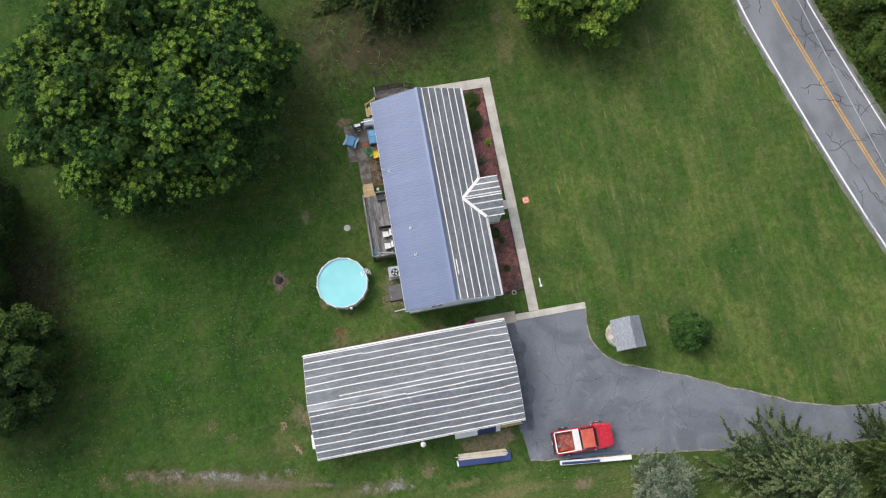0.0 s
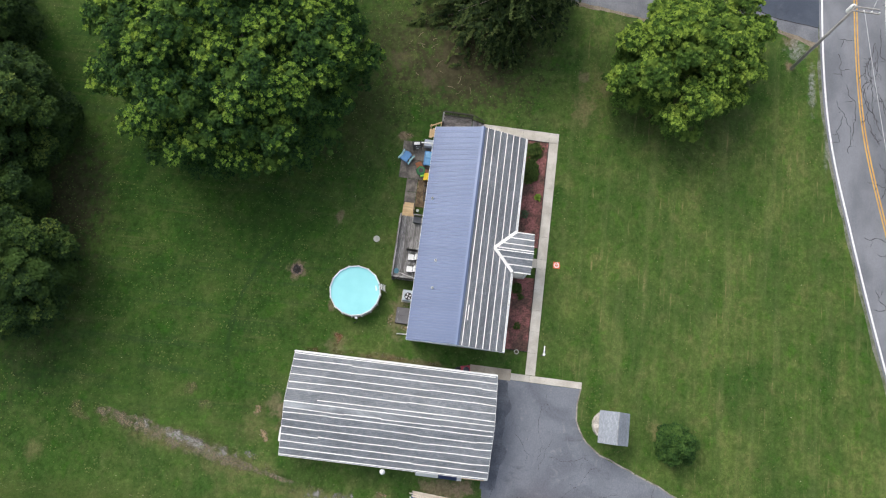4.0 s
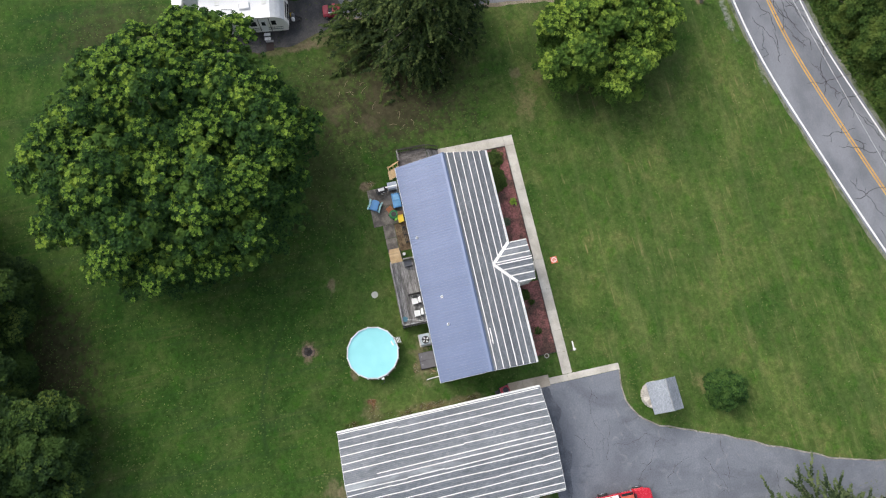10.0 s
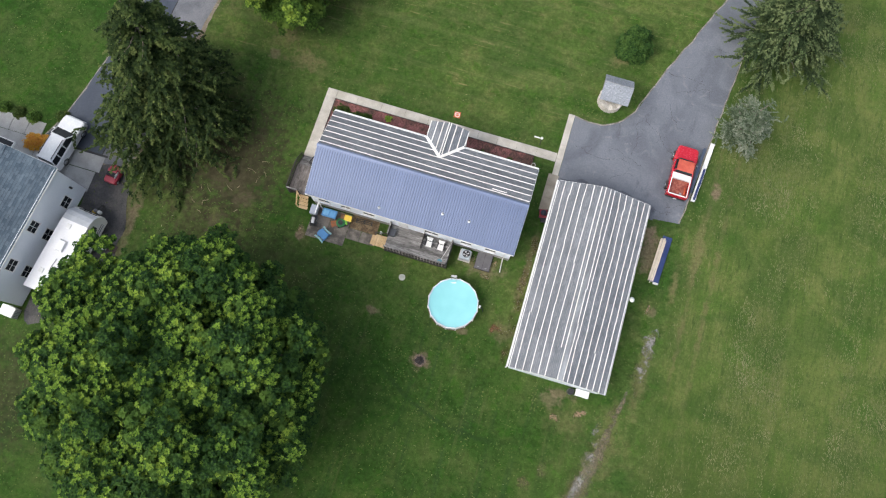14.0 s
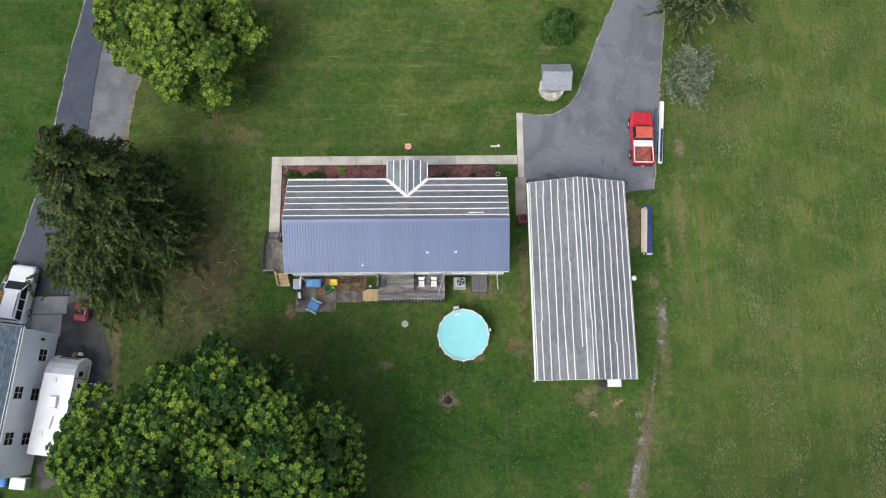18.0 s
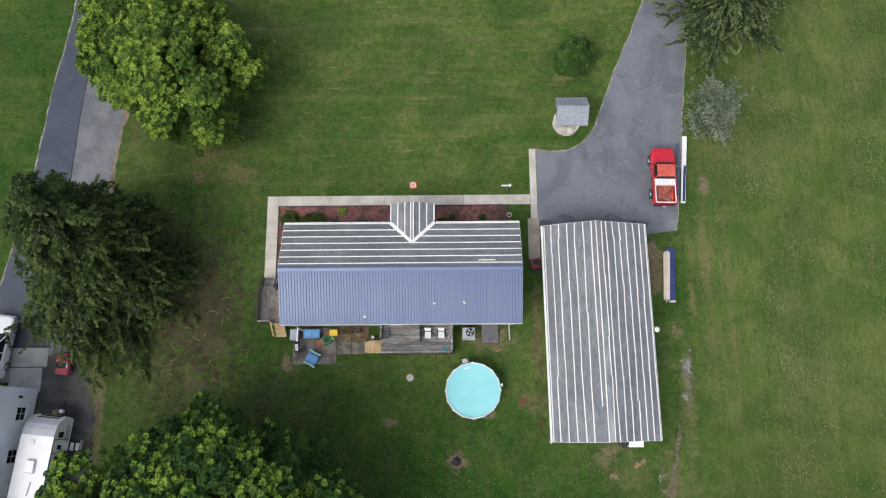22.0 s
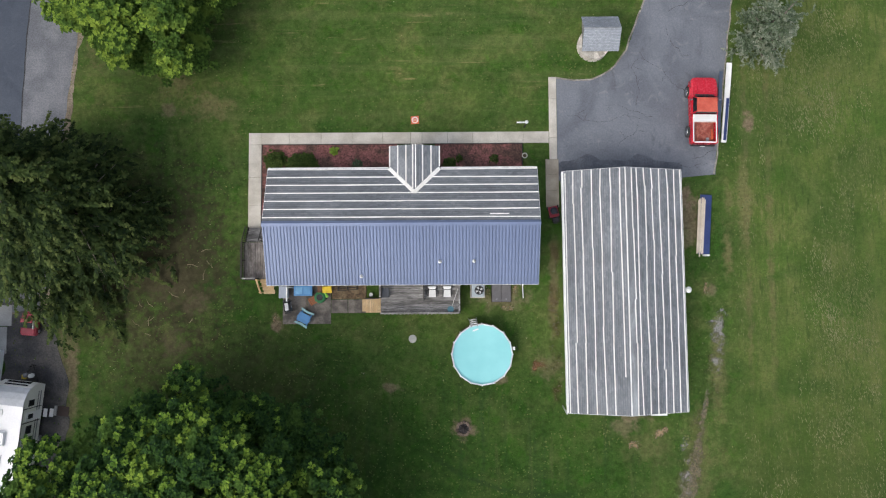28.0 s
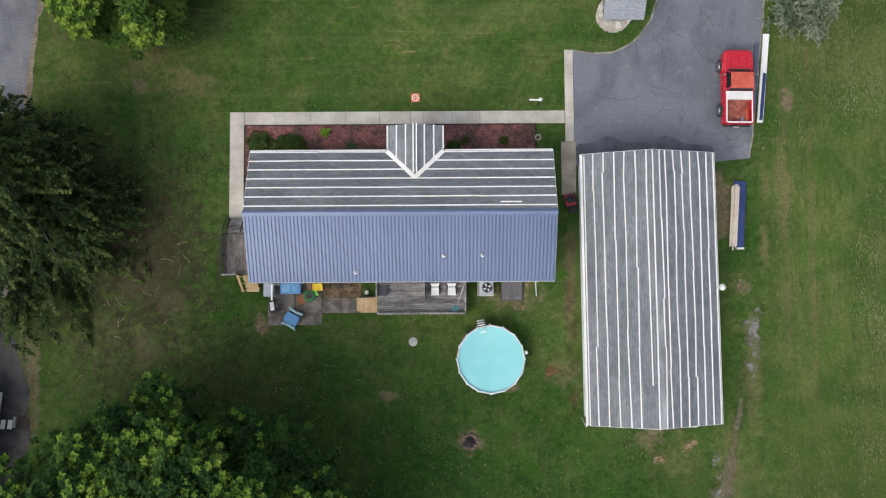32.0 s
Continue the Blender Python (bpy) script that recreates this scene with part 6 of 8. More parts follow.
for k in range(4):
    part("step", box(-14.3, -13.2, 2.09 + k * 0.27, 2.09 + (k + 1) * 0.27 + 0.02, SZ - 0.2 * (k + 1) - 0.04, SZ - 0.2 * (k + 1)), M_GREYWOOD, side_deck)
for x in (-14.36, -13.14):
    part("stringer", beam((x, 2.1, SZ - 0.25), (x, 3.2, 0.1), 0.05, 0.24), M_DARKWOOD, side_deck)
    part("stair_rail", beam((x, 2.1, SZ + 0.9), (x, 3.2, 0.95), 0.07, 0.05), M_DARKWOOD, side_deck)
    for k in range(7):
        y = 2.15 + k * 0.16
        z = SZ - 0.72 * (y - 2.1)
        part("baluster", box(x - 0.018, x + 0.018, y - 0.018, y + 0.018, z - 0.1, z + 0.78), M_DARKWOOD, side_deck)
for k in range(4):
    part("step", box(-13.24 + k * 0.03, -12.4 + k * 0.03, -0.68 - 0.27 * (k + 1), -0.68 - 0.27 * k + 0.01, SZ - 0.2 * (k + 1) - 0.04, SZ - 0.2 * (k + 1)), M_PINE, side_deck, "new pine step")
part("stair_rail", beam((-13.3, -0.7, SZ + 0.85), (-13.22, -1.75, 0.75), 0.12, 0.05), M_PINE, side_deck, "new pine hand rail")
for k in range(3):
    part("stair_post", box(-13.34 + 0.02 * k, -13.26 + 0.02 * k, -0.8 - 0.45 * k, -0.72 - 0.45 * k, 0.0, SZ + 0.8 - 0.36 * k), M_PINE, side_deck)

# ---- furniture and clutter behind the house ----


def white_chair(x, y, rz):
    ch = thing("patio_chair", "white slatted patio chair on the back deck", "chair", (x, y, DZ + 0.005), rz, "chairs on the back deck")
    part("seat", loft([[(-0.27, -0.4, z), (0.27, -0.4, z), (0.24, 0.12, z - 0.03), (-0.24, 0.12, z - 0.03)] for z in (0.37, 0.44)]), M_WHITE, ch)
    part("seat_frame", box(-0.3, 0.3, -0.36, 0.34, 0.27, 0.325, 0.01), M_BLACK, ch, "black seat frame")
    for z in (0.45, 0.56, 0.67, 0.78):
        part("back_slat", box(-0.24, 0.24, 0.17 + 0.2 * (z - 0.45), 0.2 + 0.2 * (z - 0.45), z, z + 0.085, 0.008), M_WHITE, ch)
    part("head_rail", box(-0.28, 0.28, 0.26, 0.38, 0.875, 0.92, 0.015), M_WHITE, ch)
    for s in (-1, 1):
        part("armrest", box(s * 0.31 - 0.02, s * 0.31 + 0.02, -0.3, 0.28, 0.56, 0.585, 0.008), M_BLACK, ch, "black armrest")
        for yy in (-0.26, 0.24):
            part("leg", box(s * 0.33 - 0.02, s * 0.33 + 0.02, yy - 0.02, yy + 0.02, 0.0, 0.56), M_BLACK, ch)
    return ch


white_chair(-0.58, -1.66, 0)
white_chair(0.5, -1.66, 0)
screen = thing("privacy_screen", "narrow dark slatted screen standing on the deck", "screen", (-1.2, -1.6, DZ + 0.005))
for k in range(5):
    part("slat", box(-0.02, 0.02, -0.62, 0.6, 0.06 + k * 0.17, 0.2 + k * 0.17), M_DARKWOOD, screen)
for y in (-0.66, 0.63):
    part("post", box(-0.03, 0.03, y - 0.03, y + 0.03, 0, 0.95), M_DARKWOOD, screen)
tb = thing("storage_bin", "dark grey lidded storage bin on the deck", "bin", (-4.0, -1.72, DZ + 0.005))
part("body", box(-0.25, 0.25, -0.33, 0.33, 0, 0.42, 0.03), plain("charcoal_plastic", (0.05, 0.055, 0.065), 0.6), tb)
part("lid", box(-0.27, 0.27, -0.35, 0.35, 0.425, 0.48, 0.02), plain("charcoal_lid", (0.06, 0.066, 0.078), 0.55), tb)
net = thing("pool_net", "pool skimmer net on a long pale pole", "pool net", (0, 0, 0))
part("pole", tube([(1.3, -1.4, 1.75), (0.85, -2.75, 0.96)], 0.022, 6), M_WHITE, net)
part("net", turned([(0.22, 0.0), (0.24, 0.02), (0.2, 0.03)], 12, at=(0.75, -2.95, 0.9)), plain("blue_mesh", (0.12, 0.28, 0.34), 0.7), net, "blue mesh hoop")

ac = thing("air_conditioner", "pale grey condenser unit with black fan on a pad", "air conditioner", (2.77, -1.62, 0))
part("pad", box(-0.55, 0.55, -0.52, 0.52, -0.03, 0.08, 0.01), M_CONCRETE, ac)
part("body", box(-0.46, 0.46, -0.44, 0.44, 0.08, 0.82, 0.03), plain("ac_grey", (0.4, 0.45, 0.48), 0.5), ac)
FX, FY = 0.08, 0.05
part("fan_ring", turned([(0.33, 0.822), (0.34, 0.85), (0.3, 0.855), (0.29, 0.825)], 28, at=(FX, FY, 0)), M_BLACK, ac)
part("fan_well", turned([(0.3, 0.822), (0.3, 0.828), (0.01, 0.828)], 28, at=(FX, FY, 0)), M_BLACK, ac)
for k in range(4):
    bm = prism([(0.08, -0.03), (0.25, -0.09), (0.27, 0.05), (0.09, 0.04)], 0.833, 0.84)
    bmesh.ops.rotate(bm, verts=bm.verts, matrix=Matrix.Rotation(radians(30 + 90 * k), 3, "Z"))
    bmesh.ops.translate(bm, verts=bm.verts, vec=(FX, FY, 0))
    part("fan_blade", bm, M_GALV, ac, "pale fan blade" if k == 0 else "")
part("fan_hub", turned([(0.08, 0.842), (0.08, 0.87), (0.05, 0.88)], 16, at=(FX, FY, 0)), M_BLACK, ac)
for k in range(9):
    part("grille_slat", box(-0.47, 0.47, -0.448, -0.4405, 0.14 + k * 0.07, 0.165 + k * 0.07), M_STEEL, ac)

hatch = thing("cellar_hatch", "dark grey boarded crawlspace hatch on the ground", "hatch", (0, 0, 0))
part("frame", box(3.8, 5.26, -2.45, -0.86, -0.05, 0.18, 0.02), M_DARKWOOD, hatch)
for a, b in ((3.84, 4.52), (4.54, 5.22)):
    lf = part("leaf", box(a, b, -2.42, -0.88, 0.185, 0.225, 0.008), plain("hatch_grey", (0.12, 0.115, 0.12), 0.85), hatch)
    part("handle", box((a + b) / 2 - 0.07, (a + b) / 2 + 0.07, -2.25, -2.22, 0.23, 0.26), M_STEEL, lf)

bin_ = thing("deck_box", "pale grey plastic deck box on the patio", "storage box", (-11.58, -1.64, 0.055))
part("body", box(-0.3, 0.3, -0.42, 0.42, 0, 0.6, 0.03), plain("pale_grey_plastic", (0.4, 0.43, 0.47), 0.5), bin_)
part("lid", box(-0.32, 0.32, -0.44, 0.44, 0.605, 0.68, 0.03), plain("grey_blue_lid", (0.36, 0.4, 0.47), 0.5), bin_)
grill = thing("gas_grill", "black and steel gas grill on the patio", "grill", (-11.22, -2.68, 0.055), 98)
part("firebox", box(-0.4, 0.4, -0.28, 0.28, 0.55, 0.85, 0.04), M_BLACK, grill)
bm = tube([(-0.4, 0, 0.86), (0.4, 0, 0.86)], 0.29, 14)
bmesh.ops.scale(bm, vec=(1, 1, 0.75), verts=bm.verts, space=Matrix.Translation((0, 0, -0.86)))
part("hood", bm, M_BLACK, grill, "rounded black hood")
part("hood_plate", box(-0.3, 0.24, -0.12, 0.14, 1.06, 1.095, 0.012), M_GALV, grill, "worn steel plate on the hood")
part("hood_handle", tube([(-0.25, -0.3, 0.98), (0.25, -0.3, 0.98)], 0.018, 8), M_CHROME, grill)
for s in (-1, 1):
    part("side_shelf", box(min(s * 0.42, s * 0.54), max(s * 0.42, s * 0.54), -0.24, 0.24, 0.8, 0.84, 0.01), M_BLACK, grill)
    for y in (-0.22, 0.22):
        part("leg", box(s * 0.36 - 0.025, s * 0.36 + 0.025, y - 0.025, y + 0.025, 0.0, 0.55), M_BLACK, grill)
part("tank", turned([(0.12, 0.0), (0.17, 0.06), (0.17, 0.28), (0.1, 0.36), (0.04, 0.4)], 16), M_WHITE, grill, "white gas bottle")
post = thing("porch_pole", "white metal pole at the patio edge", "pole", (-10.9, -1.3, 0.055))
part("pole", tube([(0, 0, 0), (0, 0, 2.6)], 0.045, 8), M_WHITE, post)
part("arm", beam((0, 0.05, 2.5), (-0.1, -1.0, 2.1), 0.09, 0.06), M_WHITE, post)

tub = thing("water_table", "blue plastic play table on the patio", "play table", (-10.15, -1.54, 0.055), 0)
M_BLUEP = plain("blue_plastic", (0.08, 0.25, 0.5), 0.45)
part("tray", box(-0.68, 0.68, -0.38, 0.38, 0.35, 0.52, 0.05), M_BLUEP, tub)
part("basin", box(-0.55, -0.05, -0.26, 0.26, 0.5215, 0.535, 0.004), plain("light_blue_plastic", (0.16, 0.38, 0.6), 0.4), tub)
part("basin", box(0.05, 0.55, -0.26, 0.26, 0.5215, 0.535, 0.004), plain("mid_blue_plastic", (0.12, 0.32, 0.56), 0.4), tub)
for x in (-0.55, 0.55):
    for y in (-0.28, 0.28):
        part("leg", box(x - 0.05, x + 0.05, y - 0.05, y + 0.05, 0, 0.35, 0.01), M_BLUEP, tub)
bench = thing("toddler_picnic_table", "blue child's picnic table with pale teal benches", "play table", (-10.09, -3.56, 0.055), -28)
bm = loft([[(-0.42, -0.34, z), (0.42, -0.34, z), (0.5, 0, z), (0.42, 0.34, z), (-0.42, 0.34, z), (-0.5, 0, z)] for z in (0.42, 0.48)])
part("tabletop", bm, M_BLUEP, bench)
for s in (-1, 1):
    part("bench", loft([[(-0.5, s * 0.48, z), (0, s * 0.4, z), (0.5, s * 0.48, z), (0.52, s * 0.62, z), (0, s * 0.56, z), (-0.52, s * 0.62, z)] for z in (0.22, 0.29)]), plain("pale_teal_plastic", (0.3, 0.52, 0.52), 0.5), bench)
    part("frame", box(s * 0.36 - 0.04, s * 0.36 + 0.04, -0.52, 0.52, 0.0, 0.22, 0.01), M_BLUEP, bench)
    part("frame_post", box(s * 0.36 - 0.05, s * 0.36 + 0.05, -0.1, 0.1, 0.221, 0.419, 0.01), M_BLUEP, bench)
slide = thing("toddler_slide", "yellow plastic toddler slide beside the wall", "slide", (-8.38, -1.48, 0.055), 0)
part("chute", loft([[(-0.34, y, z), (0.34, y, z), (0.34, y, z + 0.1), (0.3, y, z + 0.1), (0.3, y, z + 0.03), (-0.3, y, z + 0.03), (-0.3, y, z + 0.1), (-0.34, y, z + 0.1)] for y, z in ((-0.24, 0.3), (0.24, 0.5))]), plain("yellow_plastic", (0.72, 0.5, 0.02), 0.45), slide)
for x in (-0.28, 0.28):
    part("support", box(x - 0.04, x + 0.04, 0.1, 0.2, 0, 0.43), plain("toy_brown", (0.2, 0.09, 0.04), 0.6), slide)
    part("support", box(x - 0.04, x + 0.04, -0.2, -0.12, 0, 0.31), plain("toy_brown", (0.2, 0.09, 0.04), 0.6), slide)
for k in range(3):
    part("ladder_slat", box(-0.7 + k * 0.12, -0.62 + k * 0.12, -0.2, 0.22, 0.36 + 0.03 * k, 0.4 + 0.03 * k), bpy.data.materials["toy_brown"], slide, "brown ladder slat" if k == 0 else "")
part("ladder_side", box(-0.72, -0.36, 0.225, 0.26, 0, 0.42), bpy.data.materials["toy_brown"], slide)
toy = thing("ride_on_toy", "green plastic ride-on toy with black wheel", "toy", (-8.93, -2.04, 0.055), 35)
part("body", turned([(0.36, 0.1), (0.43, 0.2), (0.42, 0.34), (0.3, 0.4), (0.02, 0.41)], 20), plain("toy_green", (0.02, 0.16, 0.05), 0.5), toy)
part("steering_wheel", turned([(0.2, 0.42), (0.23, 0.44), (0.21, 0.47), (0.17, 0.46)], 18), M_BLACK, toy)
part("fender", box(0.38, 0.56, -0.34, 0.24, 0.18, 0.32, 0.05), plain("lime_plastic", (0.2, 0.5, 0.05), 0.5), toy)
for x in (-0.25, 0.25):
    for y in (-0.3, 0.3):
        part("wheel", tube([(x, y - 0.05, 0.13), (x, y + 0.05, 0.13)], 0.13, 14), M_RUBBER, toy)
crate = thing("slatted_chair", "small orange slatted wooden chair", "chair", (-9.48, -2.28, 0.055), 28)
for k in range(4):
    part("slat", box(-0.26, 0.26, -0.28 + k * 0.14, -0.18 + k * 0.14, 0.28, 0.31), plain("orange_wood", (0.36, 0.13, 0.05), 0.7), crate)
for x in (-0.23, 0.23):
    part("side_rail", box(x - 0.02, x + 0.02, -0.3, 0.3, 0.0, 0.277), plain("orange_wood_side", (0.3, 0.11, 0.05), 0.7), crate)
bm = box(-8.1, -5.52, -2.17, -0.83, -0.05, 0.06, 0.02)
tagged(part("back_bed", bm, surf("leaf_litter", (0.12, 0.08, 0.045), (0.22, 0.16, 0.09), 1.8, 10, 0.95, relief=0.05, grain=0.6)), "bed of brown leaf litter against the back wall", "flower bed", kind="structure")
fb = thing("folded_bench", "dark folded metal bench lying in the back bed", "bench", (-6.9, -1.35, 0.06), 4)
for y in (-0.16, 0.0, 0.16):
    part("seat_bar", box(-0.75, 0.75, y - 0.025, y + 0.025, 0.3, 0.33), M_BLACK, fb)
for x in (-0.7, 0.0, 0.7):
    part("leg", box(x - 0.02, x + 0.02, -0.18, 0.18, 0.0, 0.297), M_BLACK, fb)

pot = thing("flower_pot", "white pot among litter in the back bed", "pot", (-5.15, -1.85, 0.06))
part("pot", turned([(0.1, 0), (0.14, 0.22), (0.12, 0.24), (0.1, 0.18)], 16), M_WHITE, pot)
ring = thing("planter", "round pale planter at the end of the bed", "pot", (6.38, 8.5, 0.05))
part("pot", turned([(0.16, 0), (0.21, 0.25), (0.21, 0.27), (0.16, 0.27), (0.14, 0.2)], 18), plain("pale_clay", (0.45, 0.45, 0.38), 0.8), ring)
part("soil", turned([(0.15, 0.205), (0.15, 0.215), (0.02, 0.22)], 14), plain("potting_soil", (0.07, 0.06, 0.03), 0.95), ring)

# ---- round pool ----
PCX, PCY, PR, PH = 3.02, -6.24, 2.2, 1.18
pool = thing("swimming_pool", "round above-ground pool with pale turquoise water", "pool", (PCX, PCY, 0))
SEG = 16
M_POOLRAIL = surf("pool_rail_grey", (0.6, 0.61, 0.62), (0.76, 0.77, 0.78), 1.2, 8, 0.5, relief=0.002, grain=0.12, tint=0.12)
M_POOLWALL = surf("pool_wall_steel", (0.55, 0.57, 0.58), (0.68, 0.7, 0.71), 0.8, 6, 0.45, relief=0.003, grain=0.1)
for k in range(SEG):
    a0, a1 = k * math.tau / SEG, (k + 1) * math.tau / SEG
    c = [(PR * math.cos(a), PR * math.sin(a)) for a in (a0, a1)]
    d = [((PR - 0.03) * math.cos(a), (PR - 0.03) * math.sin(a)) for a in (a0, a1)]
    part("wall_panel", prism([c[0], c[1], d[1], d[0]], -0.02, PH), M_POOLWALL, pool)
    o = [((PR + 0.04) * math.cos(a), (PR + 0.04) * math.sin(a)) for a in (a0 + 0.004, a1 - 0.004)]
    i = [((PR - 0.05) * math.cos(a), (PR - 0.05) * math.sin(a)) for a in (a0 + 0.004, a1 - 0.004)]
    part("top_rail", prism([o[0], o[1], i[1], i[0]], PH + 0.003, PH + 0.04), M_POOLRAIL, pool)
    x, y = (PR + 0.03) * math.cos(a0), (PR + 0.03) * math.sin(a0)
    part("upright", box(x - 0.04, x + 0.04, y - 0.04, y + 0.04, -0.02, PH + 0.002, 0.01), M_WHITE, pool)
part("water", prism([((PR - 0.032) * math.cos(k * math.tau / SEG), (PR - 0.032) * math.sin(k * math.tau / SEG)) for k in range(SEG)], 0.05, PH - 0.1), M_WATER, pool, "pale turquoise water")
tagged(part("pool_base", turned([(PR + 0.07, -0.05), (PR + 0.05, 0.012), (0.1, 0.014)], 40), surf("damp_earth", (0.09, 0.065, 0.04), (0.17, 0.13, 0.08), 1.2, 9, 0.95, relief=0.02, grain=0.5)), "ring of bare earth under the pool", "ground", kind="structure").location = (PCX, PCY, 0)
lad = part("ladder", tube([(-0.96, 2.58, -0.02), (-0.84, 2.26, 1.55)], 0.024, 6), M_STEEL, pool, "grey and white A-frame ladder")
part("ladder_rail", tube([(-0.36, 2.66, -0.02), (-0.36, 2.34, 1.55)], 0.024, 6), M_STEEL, lad)
part("ladder_rail", tube([(-0.84, 2.26, 1.55), (-0.76, 2.02, 1.5), (-0.7, 1.87, 0.6)], 0.02, 6), M_STEEL, lad)
part("ladder_rail", tube([(-0.36, 2.34, 1.55), (-0.34, 2.06, 1.5), (-0.32, 1.92, 0.6)], 0.02, 6), M_STEEL, lad)
for k in range(3):
    part("rung", beam((-0.86, 2.2 + 0.13 * k, 1.3 - 0.34 * k), (-0.4, 2.28 + 0.13 * k, 1.3 - 0.34 * k), 0.075, 0.03), M_WHITE, lad)
part("inner_step", beam((-0.66, 1.72, 1.085), (-0.26, 1.84, 1.085), 0.1, 0.02), M_WHITE, lad)
sk = part("skimmer", box(2.24, 2.4, 0.32, 0.54, 0.75, 1.12, 0.03), M_WHITE, pool, "white skimmer box")
part("hose", tube([(2.36, 0.43, 0.75), (2.6, 0.5, 0.2), (2.7, 0.2, 0.05)], 0.03, 6), M_BLACK, sk)

# ---- red pickup ----


def wheel_part(parent, x, y, r, w, rim):
    t = part("wheel", tube([(x - w / 2, y, r), (x - w / 4, y, r), (x + w / 4, y, r), (x + w / 2, y, r)], [r * 0.93, r, r, r * 0.93], 24), M_RUBBER, parent)
    s = 1 if x > 0 else -1
    part("rim", tube([(x + s * w * 0.3, y, r), (x + s * (w / 2 + 0.02), y, r), (x + s * (w / 2 + 0.05), y, r)], [r * 0.7, r * 0.68, r * 0.3], 18), rim, t)


truck = thing("pickup_truck", "red old pickup with faded cab roof and white bed rails", "pickup", (19.64, 11.62, 0.022), -1.0)


def car_section(y, w, z0, zs, w_top, bev=0.08):
    return [(-w, y, z0), (w, y, z0), (w, y, zs - bev), (w_top, y, zs), (-w_top, y, zs), (-w, y, zs - bev)]


HW = 0.97
bm = loft([car_section(2.54, HW - 0.3, 0.5, 0.92, HW - 0.4), car_section(2.48, HW - 0.14, 0.44, 1.0, HW - 0.26), car_section(2.34, HW - 0.04, 0.42, 1.05, HW - 0.18), car_section(2.1, HW, 0.4, 1.08, HW - 0.14), car_section(1.2, HW, 0.4, 1.14, HW - 0.1), car_section(0.98, HW, 0.4, 1.15, HW - 0.08)])
part("hood", bm, M_RED, truck, "glossy red front end and hood")
part("hood_crease", box(-0.03, 0.03, 1.2, 2.35, 1.118, 1.142, 0.005), M_RED, truck)
for s in (-1, 1):
    part("hood_ridge", box(s * 0.52 - 0.02, s * 0.52 + 0.02, 1.22, 2.3, 1.105, 1.145, 0.008), M_RED, truck)
    part("fender_flare", loft([[(s * 0.96, 1.55 + 0.52 * math.cos(a), 0.44 + 0.52 * math.sin(a)), (s * 1.05, 1.55 + 0.5 * math.cos(a), 0.44 + 0.5 * math.sin(a)), (s * 1.05, 1.55 + 0.45 * math.cos(a), 0.44 + 0.45 * math.sin(a)), (s * 0.96, 1.55 + 0.45 * math.cos(a), 0.44 + 0.45 * math.sin(a))] for a in [math.pi * k / 8 for k in range(9)]]), M_RED, truck)
part("cowl_grille", box(-0.7, 0.7, 1.1, 1.2, 1.152, 1.162, 0.003), M_BLACK, truck, "black cowl grille")
bm = loft([car_section(0.975, HW, 0.4, 1.15, HW - 0.06), car_section(-0.27, HW, 0.4, 1.15, HW - 0.06)])
part("cab_lower", bm, M_RED, truck)
bm = loft([[(-0.86, 1.08, 1.152), (0.86, 1.08, 1.152), (0.74, 0.8, 1.66), (-0.74, 0.8, 1.66)], [(-0.88, -0.26, 1.152), (0.88, -0.26, 1.152), (0.74, -0.18, 1.66), (-0.74, -0.18, 1.66)]])
part("cab_glass", bm, M_GLASS, truck, "dark cab windows")
bm = loft([[(-0.75, 0.84, 1.665), (0.75, 0.84, 1.665), (0.7, 0.8, 1.74), (-0.7, 0.8, 1.74)], [(-0.76, 0.2, 1.665), (0.76, 0.2, 1.665), (0.71, 0.2, 1.765), (-0.71, 0.2, 1.765)], [(-0.76, -0.24, 1.665), (0.76, -0.24, 1.665), (0.71, -0.22, 1.75), (-0.71, -0.22, 1.75)]])
part("cab_roof", bm, M_FADED, truck, "sun-faded orange-red cab roof")
for s in (-1, 1):
    part("roof_pillar", beam((s * 0.88, 1.05, 1.16), (s * 0.755, 0.8, 1.66), 0.06, 0.06), M_RED, truck)
    part("roof_pillar", beam((s * 0.9, -0.23, 1.16), (s * 0.76, -0.19, 1.66), 0.08, 0.08), M_RED, truck)
    part("mirror", box(s * 1.02 - 0.07, s * 1.02 + 0.07, 0.72, 0.8, 1.15, 1.36, 0.015), M_CHROME, truck)
    part("headlight", box(s * 0.6 - 0.1, s * 0.6 + 0.1, 2.5, 2.555, 0.66, 0.86, 0.02), M_CHROME, truck)
    bm = box(s * HW - (0.16 if s > 0 else 0), s * HW + (0.16 if s < 0 else 0), -2.42, -0.29, 0.42, 1.12, 0.04)
    part("bed_side", bm, M_RED, truck)
    part("bed_rail", box(s * 0.84 - 0.04, s * 0.84 + 0.04, -2.36, -0.3, 1.124, 1.16, 0.01), M_WHITE, truck, "white bed rail cap")
    part("tail_lamp", box(s * 0.86 - 0.07, s * 0.86 + 0.07, -2.455, -2.425, 0.72, 0.98, 0.01), plain("lamp_red", (0.35, 0.01, 0.01), 0.2), truck)
    wheel_part(truck, s * 1.0, 1.55, 0.42, 0.28, M_CHROME)
    wheel_part(truck, s * 1.0, -1.45, 0.42, 0.28, M_CHROME)
part("bed_floor", box(-0.805, 0.805, -2.38, -0.31, 0.6, 0.66), M_RUSTBED, truck, "worn rusty red bed floor")
